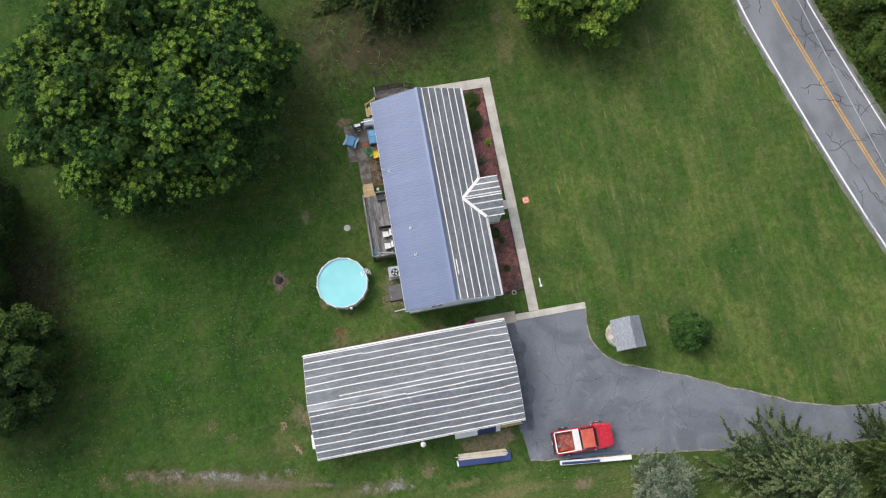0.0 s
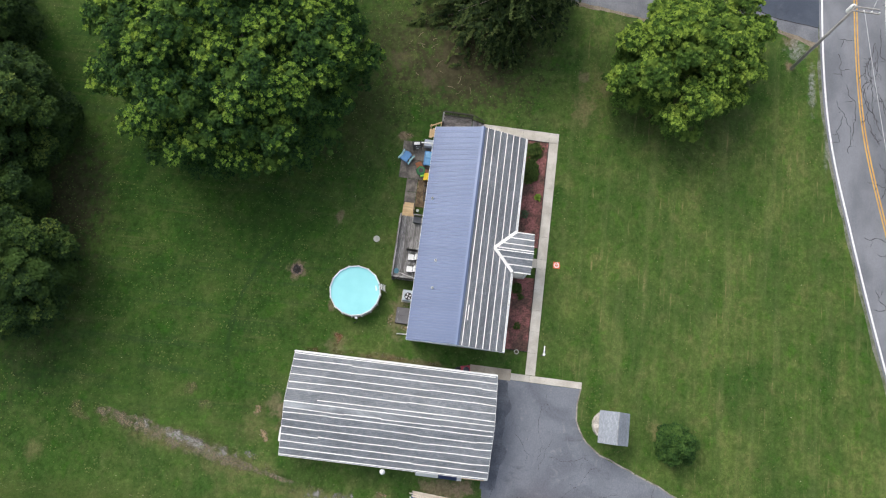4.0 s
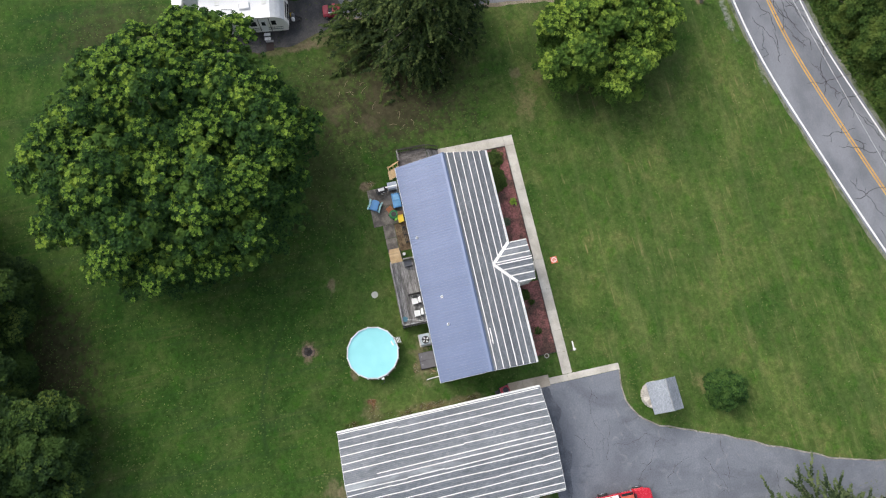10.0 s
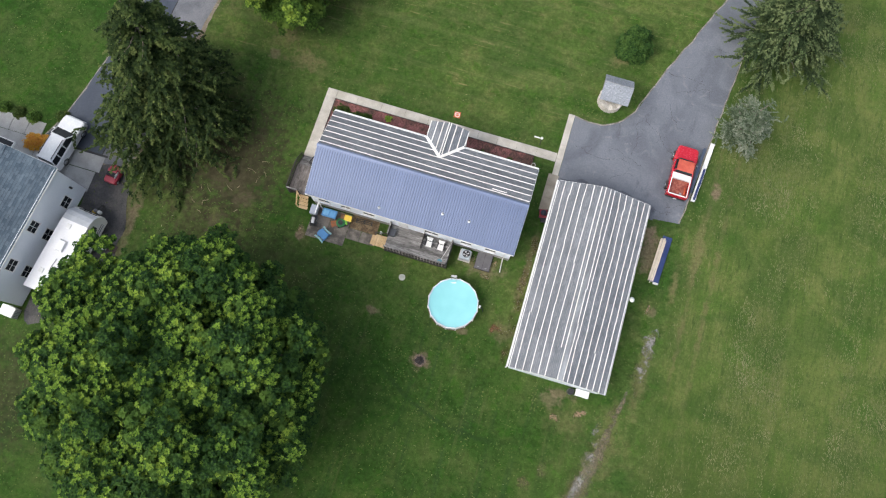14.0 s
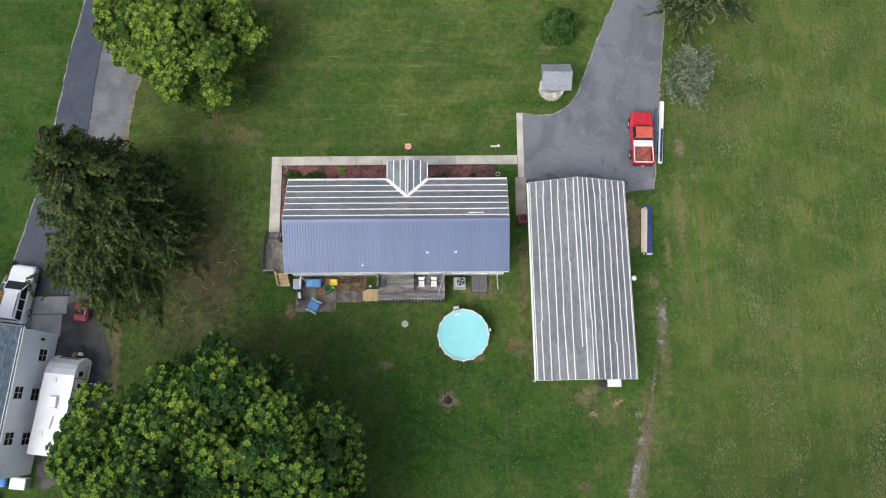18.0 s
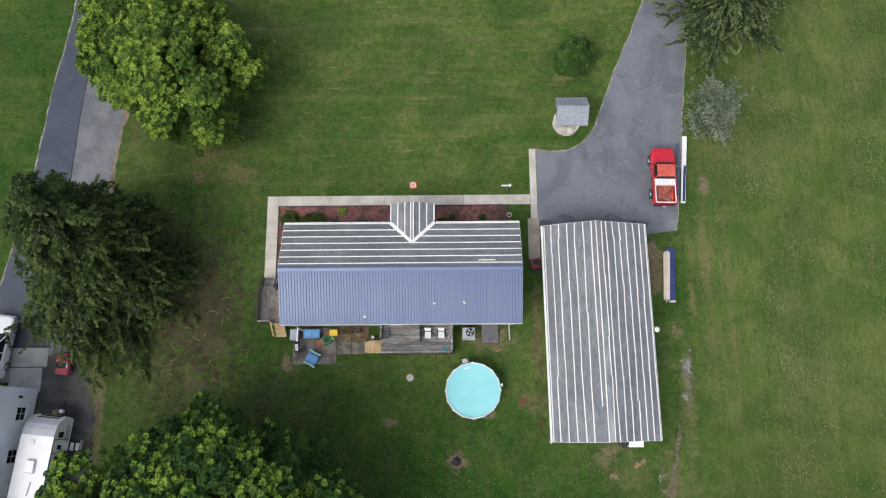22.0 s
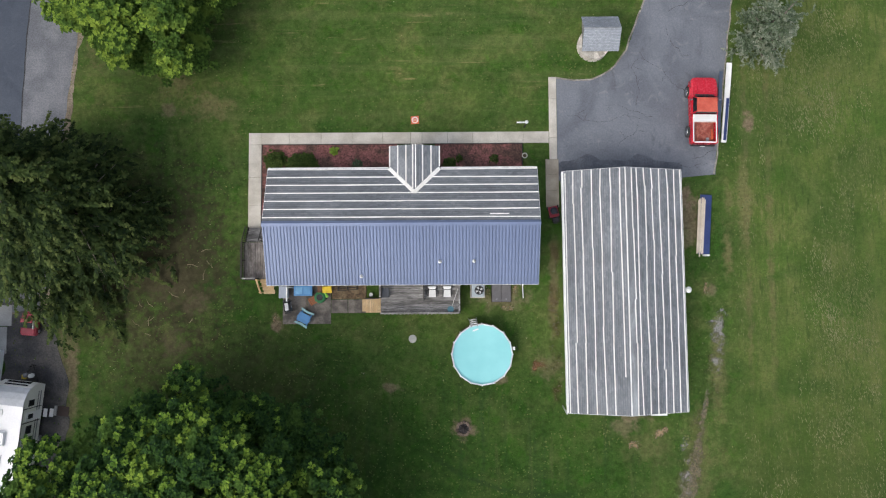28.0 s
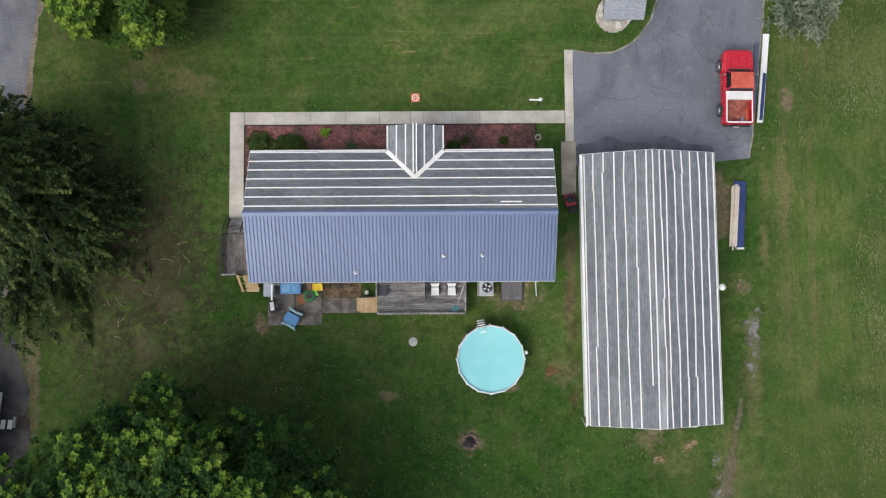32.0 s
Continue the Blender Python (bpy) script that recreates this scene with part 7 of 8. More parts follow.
for k in range(7):
    part("bed_rib", box(-0.72 + k * 0.24, -0.66 + k * 0.24, -2.36, -0.95, 0.662, 0.68), M_RUSTBED, truck)
part("bed_front", box(-0.805, 0.805, -0.36, -0.3, 0.662, 1.12), M_RED, truck)
part("tailgate", box(-0.8, 0.8, -2.44, -2.385, 0.45, 1.1, 0.015), M_RED, truck)
part("tailgate_cap", box(-0.78, 0.78, -2.42, -2.32, 1.124, 1.158, 0.01), M_WHITE, truck, "white tailgate cap")
part("tool_box", box(-0.83, 0.83, -0.84, -0.31, 0.9, 1.22, 0.03), M_WHITE, truck, "white cross-bed tool box")
part("bed_bundle", tube([(0.62, -1.35, 0.78), (0.66, -1.9, 0.76), (0.6, -2.15, 0.76)], [0.08, 0.1, 0.06], 8), plain("orange_cloth", (0.55, 0.1, 0.04), 0.7), truck, "crumpled orange bundle")
part("bed_scrap", box(0.2, 0.42, -2.25, -1.95, 0.682, 0.8, 0.04), M_STEEL, truck, "grey scrap")
part("rear_bumper", box(-0.9, 0.9, -2.57, -2.46, 0.5, 0.64, 0.03), M_BLACK, truck, "black rear bumper")
part("plate_holder", box(-0.2, 0.14, -2.6, -2.575, 0.55, 0.7, 0.01), M_WHITE, truck)
part("front_bumper", loft([[(-0.9, 2.3, z), (-0.86, 2.46, z), (-0.6, 2.58, z), (0.6, 2.58, z), (0.86, 2.46, z), (0.9, 2.3, z), (0.6, 2.545, z), (-0.6, 2.545, z)] for z in (0.42, 0.58)]), M_CHROME, truck)
part("windscreen_wiper", beam((-0.3, 1.07, 1.2), (0.25, 1.05, 1.24), 0.015, 0.015), M_BLACK, truck)

# ---- roofing stock lying about ----


g = "roofing stock by the truck"
wp = thing("white_trim_stack", "long white folded trim lengths lying beside the truck", "roofing trim", (0, 0, 0), 0, g)
part("trim", beam((21.88, 15.45, 0.3), (21.28, 9.4, 0.3), 0.36, 0.12), M_WHITE, wp)
part("trim_lip", beam((22.05, 15.4, 0.39), (21.46, 9.45, 0.39), 0.03, 0.05), M_WHITE, wp)
for y, x in ((10.5, 21.44), (12.5, 21.66), (14.5, 21.88)):
    part("bearer", box(x - 0.16, x + 0.16, y - 0.05, y + 0.05, -0.02, 0.235), M_PINE, wp)
np_ = thing("navy_trim", "dark navy steel trim lying on white lengths", "roofing trim", (0, 0, 0), 0, g)
part("trim", beam((21.68, 12.75, 0.378), (21.34, 9.55, 0.378), 0.2, 0.03), M_NAVY, np_)
part("trim_fold", beam((21.76, 12.75, 0.4), (21.43, 9.6, 0.4), 0.04, 0.06), M_NAVY, np_)
gp = thing("grey_trim", "long dark grey trim leaning by the truck", "roofing trim", (0, 0, 0), 0, g)
part("trim", beam((21.3, 14.85, 0.16), (20.98, 10.2, 0.16), 0.24, 0.1), plain("slate_steel", (0.1, 0.13, 0.19), 0.4, 0.3), gp)
part("bearer", box(20.95, 21.15, 11.3, 11.4, 0.0, 0.105), M_PINE, gp)
part("bearer", box(21.1, 21.3, 13.6, 13.7, 0.0, 0.105), M_PINE, gp)
st = thing("lumber_stack", "stack of pale furring strips beside navy steel sheets", "lumber stack", (0.07, 0.16, 0))
for y in (1.3, 3.0, 4.8):
    part("bearer", box(19.1 + 0.06 * (y - 1), 19.95 + 0.06 * (y - 1), y - 0.06, y + 0.06, -0.02, 0.14), M_PINE, st)
for k in range(3):
    part("sheet", beam((19.55, 0.85, 0.16 + k * 0.022), (19.85, 5.3, 0.16 + k * 0.022), 0.86 - 0.02 * k, 0.018), M_NAVY, st, "navy steel sheet" if k == 0 else "")
rnd = random.Random(3)
for k in range(11):
    x = 19.02 + (k % 6) * 0.088 + rnd.uniform(-0.02, 0.02)
    z = 0.25 + 0.045 * (k // 6)
    y0 = 0.8 + rnd.uniform(-0.16, 0.3)
    part("strip", beam((x, y0, z), (x + 0.26 + rnd.uniform(-0.03, 0.05), y0 + 4.0, z), 0.07, 0.035), M_STRIP, st)
part("end_block", box(19.5, 19.96, 0.72, 0.84, 0.0, 0.3, 0.01), M_WHITE, st)
g = "panels along the garage wall"
for nm, y0, y1, mt, lab in (("white_roofing_sheet", 1.1, 3.02, M_WHITE, "white steel sheet leaning along the garage wall"), ("navy_roofing_sheet", 3.05, 4.6, M_NAVY, "navy steel sheet leaning along the garage wall"), ("white_roofing_sheet", 4.62, 5.0, M_WHITE, "short white sheet leaning along the garage wall")):
    bm = loft([[(17.78, y, 0.0), (17.82, y, 0.0), (17.03, y, 1.5), (16.99, y, 1.5)] for y in (y0, y1)])
    tagged(part(nm, bm, mt), lab, "roofing sheet", g)
lb = thing("leaning_boards", "pale pine boards leaning along the garage wall", "lumber", (0, 0, 0))
for k in range(4):
    part("board", beam((17.15 + 0.13 * k, 4.9, 0.85 - 0.22 * k), (17.1 + 0.13 * k, 6.6 + 0.12 * k, 0.85 - 0.22 * k), 0.11, 0.04), M_PINE, lb)
part("rack_leg", box(17.1, 17.62, 5.4, 5.5, 0.0, 0.16), M_PINE, lb)
part("rack_post", box(17.0, 17.1, 5.4, 5.5, 0.0, 0.9), M_PINE, lb)
dish = thing("yard_light", "round white light on a bracket at the garage eave", "lamp", (0, 0, 0))
part("bracket", tube([(16.98, -1.62, 2.3), (17.6, -1.62, 2.45)], 0.025, 6), M_STEEL, dish)
part("shade", turned([(0.2, 2.45), (0.22, 2.5), (0.12, 2.62), (0.04, 2.68)], 20, at=(17.65, -1.62, 0)), M_WHITE, dish)
mb = thing("meter_box", "pale grey meter box on the garage wall", "meter box", (0, 0, 0))
part("box", box(16.975, 17.3, -0.95, -0.3, 1.2, 1.9, 0.02), plain("meter_grey", (0.42, 0.42, 0.42), 0.5), mb)
part("conduit", tube([(17.1, -0.6, 0.0), (17.1, -0.6, 1.2)], 0.03, 8), M_STEEL, mb)
bar = thing("barrel", "black barrel behind the garage", "barrel", (14.9, -10.5, 0))
part("drum", turned([(0.26, 0), (0.28, 0.1), (0.29, 0.45), (0.28, 0.8), (0.26, 0.86), (0.24, 0.84)], 20), M_BLACK, bar)
part("hoop", turned([(0.292, 0.5), (0.302, 0.52), (0.292, 0.54)], 20), M_STEEL, bar)
wb = thing("work_table", "white-topped table behind the garage", "table", (15.85, -10.42, 0))
part("tabletop", box(-0.58, 0.58, -0.3, 0.3, 0.82, 0.87, 0.01), M_WHITE, wb)
for x in (-0.5, 0.5):
    for y in (-0.24, 0.24):
        part("leg", box(x - 0.03, x + 0.03, y - 0.03, y + 0.03, 0, 0.82), M_WHITE, wb)
mow = thing("push_mower", "red push mower with black engine beside the garage", "mower", (8.5, 4.25, 0), 12)
part("deck", box(-0.36, 0.36, -0.42, 0.42, 0.12, 0.26, 0.08), M_CART, mow, "dull red mower deck")
part("engine", turned([(0.25, 0.262), (0.27, 0.34), (0.25, 0.46), (0.14, 0.52), (0.03, 0.53)], 18, at=(0, 0.06, 0)), plain("engine_navy", (0.018, 0.02, 0.035), 0.4), mow, "black engine cover")
part("fuel_tank", box(0.08, 0.3, -0.2, -0.02, 0.262, 0.42, 0.04), M_BLACK, mow)
part("grass_bag", box(-0.26, 0.26, -0.86, -0.44, 0.16, 0.46, 0.1), plain("bag_cloth", (0.03, 0.03, 0.034), 0.9), mow, "black grass bag")
part("handle", tube([(-0.28, -0.36, 0.26), (-0.26, -0.95, 0.92), (0.26, -0.95, 0.92), (0.28, -0.36, 0.26)], 0.018, 6), M_BLACK, mow)
for x in (-0.39, 0.39):
    for y in (-0.32, 0.34):
        part("wheel", tube([(x - 0.035, y, 0.12), (x + 0.035, y, 0.12)], 0.12, 14), M_RUBBER, mow)

# ---- wishing well, landing pad, sign post, fire ring ----
well = thing("wishing_well", "round stone wishing well with grey shingled roof", "well", (11.62, 16.86, 0))
part("core", turned([(1.02, -0.05), (1.0, 0.72), (0.7, 0.74), (0.7, 0.5)], 28), M_STONE, well)
rnd = random.Random(9)
for row in range(4):
    n = 18
    for k in range(n):
        a = (k + 0.5 * (row % 2)) * math.tau / n
        bm = box(-0.085, 0.085, -0.165, 0.165, -0.08, 0.08, 0.03)
        bmesh.ops.scale(bm, vec=(1, rnd.uniform(0.88, 1.02), rnd.uniform(0.85, 1.05)), verts=bm.verts)
        bmesh.ops.rotate(bm, verts=bm.verts, matrix=Matrix.Rotation(a, 3, "Z"))
        bmesh.ops.translate(bm, verts=bm.verts, vec=(1.08 * math.cos(a), 1.08 * math.sin(a), 0.08 + row * 0.175))
        part("stone", bm, M_STONE, well)
for k in range(16):
    a0, a1 = k * math.tau / 16 + 0.01, (k + 1) * math.tau / 16 - 0.01
    pts = [(r * math.cos(a), r * math.sin(a)) for r, a in ((1.2, a0), (1.2, a1), (0.66, a1), (0.66, a0))]
    part("cap_stone", prism(pts, 0.745, 0.82 + rnd.uniform(0, 0.015)), M_STONE, well)
for x in (-0.85, 0.95):
    part("post", box(x - 0.06, x + 0.06, -0.06, 0.06, 0.8, 2.4, 0.01), M_GREYWOOD, well)
part("windlass", tube([(-0.85, 0, 1.35), (0.95, 0, 1.35)], 0.06, 10), M_GREYWOOD, well)
for s in (-1, 1):
    y1 = 1.5 if s > 0 else -1.06
    bm = loft([[(x, 0.3, 3.2), (x, y1, 2.2), (x, y1, 2.13), (x, 0.3, 3.13)] for x in (-1.18, 1.5)])
    part("roof_slope", bm, M_SHINGLE_W, well, "grey shingled slope")
part("roof_ridge", box(-1.19, 1.51, 0.24, 0.36, 3.18, 3.215, 0.01), M_STEEL, well)
for x in (-1.15, 1.3):
    part("roof_gable", loft([[(xx, -0.95, 2.15), (xx, 1.38, 2.15), (xx, 0.3, 3.06)] for xx in (x, x + 0.05)]), M_GREYWOOD, well)

pad = thing("landing_pad", "square orange landing pad with white ring and letter", "landing pad", (-1.86, 11.31, 0), 3)
part("mat", box(-0.3, 0.3, -0.3, 0.3, 0.03, 0.045, 0.006), plain("orange_vinyl", (0.62, 0.13, 0.05), 0.6), pad)
bm = bmesh.new()
pts = [[(r * math.cos(k * math.tau / 32), r * math.sin(k * math.tau / 32)) for k in range(32)] for r in (0.245, 0.175)]
for k in range(32):
    j = (k + 1) % 32
    bm.faces.new([bm.verts.new((*p, 0.0485)) for p in (pts[0][k], pts[0][j], pts[1][j], pts[1][k])])
part("ring", bm, M_WHITE, pad, "white ring")
cu = bpy.data.curves.new("letter", "FONT")
cu.body, cu.size, cu.align_x, cu.align_y = "H", 0.3, "CENTER", "CENTER"
cu.materials.append(M_WHITE)
lt = new("letter", cu)
lt.parent = pad
lt.location = (0, 0, 0.0485)
sp = thing("sign_post", "dark yard post with white arm and cap", "post", (6.4, 10.72, 0), 0)
part("post", box(-0.035, 0.035, -0.035, 0.035, -0.1, 1.55, 0.006), M_DARKWOOD, sp)
part("arm", box(-0.72, 0.1, -0.05, 0.05, 1.5, 1.58, 0.02), M_WHITE, sp, "white horizontal arm")
part("cap", turned([(0.12, 1.585), (0.13, 1.64), (0.06, 1.7)], 14), M_WHITE, sp)
M_SOOT = surf("sooty_stone", (0.09, 0.065, 0.05), (0.2, 0.15, 0.115), 3.0, 12, 0.9, relief=0.01, tint=0.3)
fp = thing("fire_ring", "blackened fire ring of rough stones", "fire pit", (1.66, -11.75, 0))
part("ash", turned([(0.42, 0.0), (0.36, 0.04), (0.05, 0.06)], 18), plain("ash", (0.05, 0.045, 0.045), 0.95), fp)
for k in range(13):
    a = k * math.tau / 13
    bm = box(-0.09, 0.09, -0.1, 0.1, -0.03, 0.13 + rnd.uniform(-0.06, 0.05), 0.035)
    bmesh.ops.rotate(bm, verts=bm.verts, matrix=Matrix.Rotation(a + rnd.uniform(-0.3, 0.3), 3, "Z"))
    bmesh.ops.translate(bm, verts=bm.verts, vec=((0.46 + rnd.uniform(-0.06, 0.08)) * math.cos(a), (0.46 + rnd.uniform(-0.06, 0.08)) * math.sin(a), 0))
    part("stone", bm, M_SOOT, fp)
for k, (a, b) in enumerate((((-0.3, -0.1), (0.25, 0.2)), ((-0.2, 0.25), (0.3, -0.15)), ((0.05, -0.3), (0.0, 0.3)))):
    part("log", tube([(*a, 0.09 + 0.05 * k), (*b, 0.12 + 0.05 * k)], 0.045, 8), plain("charred_wood", (0.03, 0.025, 0.022), 0.9), fp)

# ---- utility pole and lines along the road ----
up = thing("utility_pole", "grey wooden utility pole leaning slightly beside the road", "utility pole", (-24.46, 32.3, 0))
part("pole", tube([(0, 0, -0.5), (-0.1, -0.05, 5.4), (-0.2, -0.1, 10.9)], [0.17, 0.14, 0.11], 12), M_POLE, up)
can = part("transformer", turned([(0.05, 9.5), (0.24, 9.52), (0.25, 9.6), (0.25, 10.3), (0.2, 10.4), (0.05, 10.44)], 18, at=(-0.55, -0.05, 0)), M_WHITE, up, "pale grey transformer can")
part("bushing", turned([(0.05, 10.44), (0.07, 10.5), (0.03, 10.6)], 10, at=(-0.5, -0.12, 0)), M_STEEL, can)
part("bracket", box(-0.36, -0.16, -0.12, -0.02, 9.8, 9.95), M_STEEL, up)
for x in (-0.42, -0.02):
    part("crossarm", box(x - 0.05, x + 0.05, -0.25, 2.0, 10.45, 10.57, 0.01), M_POLE, up, "pale wooden crossarm")
for y in (0.6, 1.25, 1.9):
    part("insulator", turned([(0.04, 10.575), (0.07, 10.62), (0.07, 10.7), (0.03, 10.76)], 12, at=(-0.02, y, 0)), M_WHITE, up, "white insulator")


def wire(p, q, sag, r=0.016):
    p, q = Vector(p), Vector(q)
    pts = [p.lerp(q, k / 20) - Vector((0, 0, sag * 4 * (k / 20) * (1 - k / 20))) for k in range(21)]
    return tube(pts, r, 5)


for p, q in (((-24.48, 32.9, 10.72), (34, 44.8, 10.6)), ((-24.48, 33.55, 10.72), (-70, 52.5, 10.6))):
    ln = thing("power_line", "pale overhead line along the road", "cable", (0, 0, 0), 0, "overhead lines")
    part("span", wire(p, q, 1.35, 0.02), M_GALV, ln)
rnd = random.Random(31)
for k in range(16):
    x, y = rnd.uniform(-22.5, -17), rnd.uniform(-4.8, 1.5)
    a = rnd.uniform(0, 6.28)
    l = rnd.uniform(0.25, 0.9)
    tagged(part("twig", tube([(x, y, 0.03), (x + l * 0.5 * math.cos(a + 0.2), y + l * 0.5 * math.sin(a + 0.2), 0.05), (x + l * math.cos(a), y + l * math.sin(a), 0.03)], [0.025, 0.02, 0.01], 5), plain("dry_twig", (0.28, 0.22, 0.15), 0.9) if k == 0 else bpy.data.materials["dry_twig"]), "dry fallen twig on the ground", "twig", "fallen twigs")

# ---- the neighbour's house ----
nh = thing("neighbour_house", "white two-storey house with blue-grey shingle roof", "house", (-32.45, -5.85, 0), -5.5)
NL, NW, NE, NR = 11.8, 9.7, 5.65, 6.9
NX = -4.0
part("wall", box(-0.15, 0.0, -NL, 0, -0.1, NE), M_SIDING, nh, "tall white sided wall")
part("wall", box(-NW, -NW + 0.15, -NL, 0, -0.1, NE), M_SIDING, nh)
for y0 in (-NL, -0.15):
    prof = [(-NW + 0.153, -0.1), (-0.153, -0.1), (-0.153, NE), (NX, NR - 0.15), (-NW + 0.153, NE)]
    part("gable_wall", loft([[(x, y, z) for x, z in prof] for y in (y0, y0 + 0.15)]), M_SIDING, nh)
bm = bmesh.new()
for k in range(26):
    z = 0.1 + k * 0.195
    box(0.001, 0.013, -NL, 0, z, z + 0.178, 0, bm)
part("siding", bm, M_SIDING, nh, "lapped white siding")
for x0, s in ((0.12, 1), (-NW - 0.35, -1)):
    sx = NX
    zb = NE - 0.05
    bm = loft([[(x0, y, zb), (sx, y, NR), (sx, y, NR - 0.14), (x0, y, zb - 0.14)] for y in (-NL - 0.15, 0.15)])
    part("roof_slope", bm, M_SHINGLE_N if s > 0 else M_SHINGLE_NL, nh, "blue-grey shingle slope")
    part("gutter", box(x0 + s * 0.003, x0 + s * 0.06, -NL - 0.15, 0.15, zb - 0.13, zb - 0.03), M_WHITE, nh)
part("ridge_cap", box(NX - 0.14, NX + 0.14, -NL - 0.15, 0.15, NR - 0.02, NR + 0.015), M_SHINGLE_N, nh)
for y in (-NL - 0.173, 0.153):
    for x0 in (0.12, -NW - 0.35):
        part("rake_board", loft([[(x0, yy, NE - 0.06), (NX, yy, NR - 0.01), (NX, yy, NR - 0.2), (x0, yy, NE - 0.25)] for yy in (y, y + 0.02)]), M_WHITE, nh)
for y, z in ((-5.1, 4.3), (-8.7, 4.3), (-5.2, 1.9), (-8.8, 1.9), (-1.95, 1.9)):
    window(nh, (0.013, y, z), 0.95, 1.15, "x+")
part("vent_pipe", tube([(-6.3, -7.0, 6.2), (-6.3, -7.0, 6.75)], 0.06, 8), M_BLACK, nh)
part("roof_flashing", beam((-7.0, -6.4, 6.05), (-6.2, -6.4, 6.35), 0.1, 0.03), M_STEEL, nh)
part("wall_lamp", box(0.014, 0.2, -0.75, -0.55, 2.3, 2.6, 0.02), M_BLACK, nh)
wing = part("wing_roof", loft([[(x, 0.95, 3.95), (x, -1.2, 4.25), (x, -1.2, 4.12), (x, 0.95, 3.82)] for x in (-13.6, -5.6)]), M_DARKROOF, nh, "low black membrane porch roof")
part("wing_edge", box(-13.62, -5.58, 0.953, 1.03, 3.78, 4.0), M_WHITE, wing)
part("wing_edge", box(-5.577, -5.5, -1.2, 1.03, 3.8, 4.06), M_WHITE, wing)
part("wing_wall", box(-13.4, -5.8, -1.2, -1.05, -0.1, 4.1), M_SIDING, nh)
for x in (-13.2, -9.5):
    part("porch_post", box(x - 0.07, x + 0.07, 0.7, 0.84, 0.0, 3.83), M_WHITE, nh)
part("wing_gable_roof", loft([[(-14.5, y, 4.3), (-11.5, y, 5.6), (-8.9, y, 4.4), (-8.9, y, 4.28), (-11.5, y, 5.48), (-14.5, y, 4.18)] for y in (-6.0, -0.3)]), M_DARKROOF, nh, "dark cross-gable roof")
part("wing_gable", loft([[(-14.0, y, 4.2), (-9.4, y, 4.28), (-11.5, y, 5.45)] for y in (-0.6, -0.5)]), M_SIDING, nh)

pad_n = tagged(new("neighbour_pavement"), "pale concrete parking pad and walk", "pavement", kind="structure")
for x0, x1, y0, y1 in ((-38.6, -35.0, -5.3, -2.5), (-34.98, -31.97, -4.05, -2.5), (-34.98, -32.3, -6.1, -4.1)):
    slab(x0, x1, y0, y1, pad_n, M_NPAD, 0.05)
for k in range(5):
    slab(-46.6 + k * 1.6, -45.02 + k * 1.6, -2.55, -0.95, pad_n, M_NPAD, 0.05)
slab(-46.6, -38.62, -5.2, -2.57, pad_n, M_NPAD, 0.045)
tagged(part("neighbour_patio", box(-49.5, -42.0, -15.5, -7.4, -0.1, 0.06), M_PATIO), "grey concrete patio behind the neighbour's house", "patio", kind="structure")
tagged(part("neighbour_deck", box(-50.5, -45.6, -15.6, -12.4, 0.065, 0.3, 0.02), surf("brown_deck", (0.13, 0.06, 0.045), (0.22, 0.11, 0.08), 1.2, 9, 0.8, relief=0.01, sx=0.3)), "low red-brown stained deck", "deck", kind="structure")
for k, (x, y, a) in enumerate(((-46.3, -10.3, 20), (-45.0, -11.6, 20))):
    lg = thing("sun_lounger", "white sun lounger on the grey patio", "lounger", (x, y, 0.06), a, "loungers on the neighbour's patio")
    part("bed", box(-0.3, 0.3, -0.8, 0.35, 0.3, 0.36, 0.02), M_WHITE, lg)
    bm = box(-0.3, 0.3, 0, 0.6, 0, 0.06, 0.02)
    bmesh.ops.rotate(bm, verts=bm.verts, matrix=Matrix.Rotation(radians(35), 3, "X"))
    bmesh.ops.translate(bm, verts=bm.verts, vec=(0, 0.34, 0.32))
    part("backrest", bm, M_WHITE, lg)
    for x0 in (-0.26, 0.26):
        for y0 in (-0.7, 0.3):
            part("leg", box(x0 - 0.02, x0 + 0.02, y0 - 0.02, y0 + 0.02, 0, 0.3), M_WHITE, lg)
bush((-38.0, -2.65), 0.6, 0.75, M_FLOWER, 80, "golden orange shrub beside the concrete walk", n=420, leaf=0.16)
bush((-38.9, -3.05), 0.95, 0.95, M_FLOWER, 81, "golden orange shrub beside the concrete walk", n=900, leaf=0.14)
for k, (x, y) in enumerate(((-44.4, -0.45), (-43.0, -0.6), (-41.5, -0.7), (-40.0, -0.75), (-37.4, 0.1))):
    bush((x, y), 0.62, 0.7, M_LEAF_LIGHT if k % 2 else M_BOX, 82 + k, "clump of yellow-green grass beside the walk", n=420, leaf=0.16, name="shrub")
cab = thing("utility_box", "small white ribbed outdoor unit by the wall", "utility box", (-34.1, -18.3, 0), -5)
part("body", box(-0.65, 0.65, -0.45, 0.45, 0, 0.95, 0.05), M_WHITE, cab)
for k in range(6):
    part("rib", box(0.655, 0.675, -0.4 + k * 0.14, -0.33 + k * 0.14, 0.1, 0.85), M_STEEL, cab)
tagged(part("tarpaulin", box(-36.6, -35.4, -18.6, -17.9, 0.0, 0.5, 0.15), plain("bright_blue_tarp", (0.04, 0.16, 0.42), 0.5)), "blue tarpaulin bundle beside the wall", "tarpaulin")
kb = thing("black_bin", "small black bin on the grass", "bin", (-36.05, -19.5, 0))
part("tub", turned([(0.2, 0), (0.28, 0.35), (0.3, 0.36), (0.24, 0.3)], 14), M_BLACK, kb)

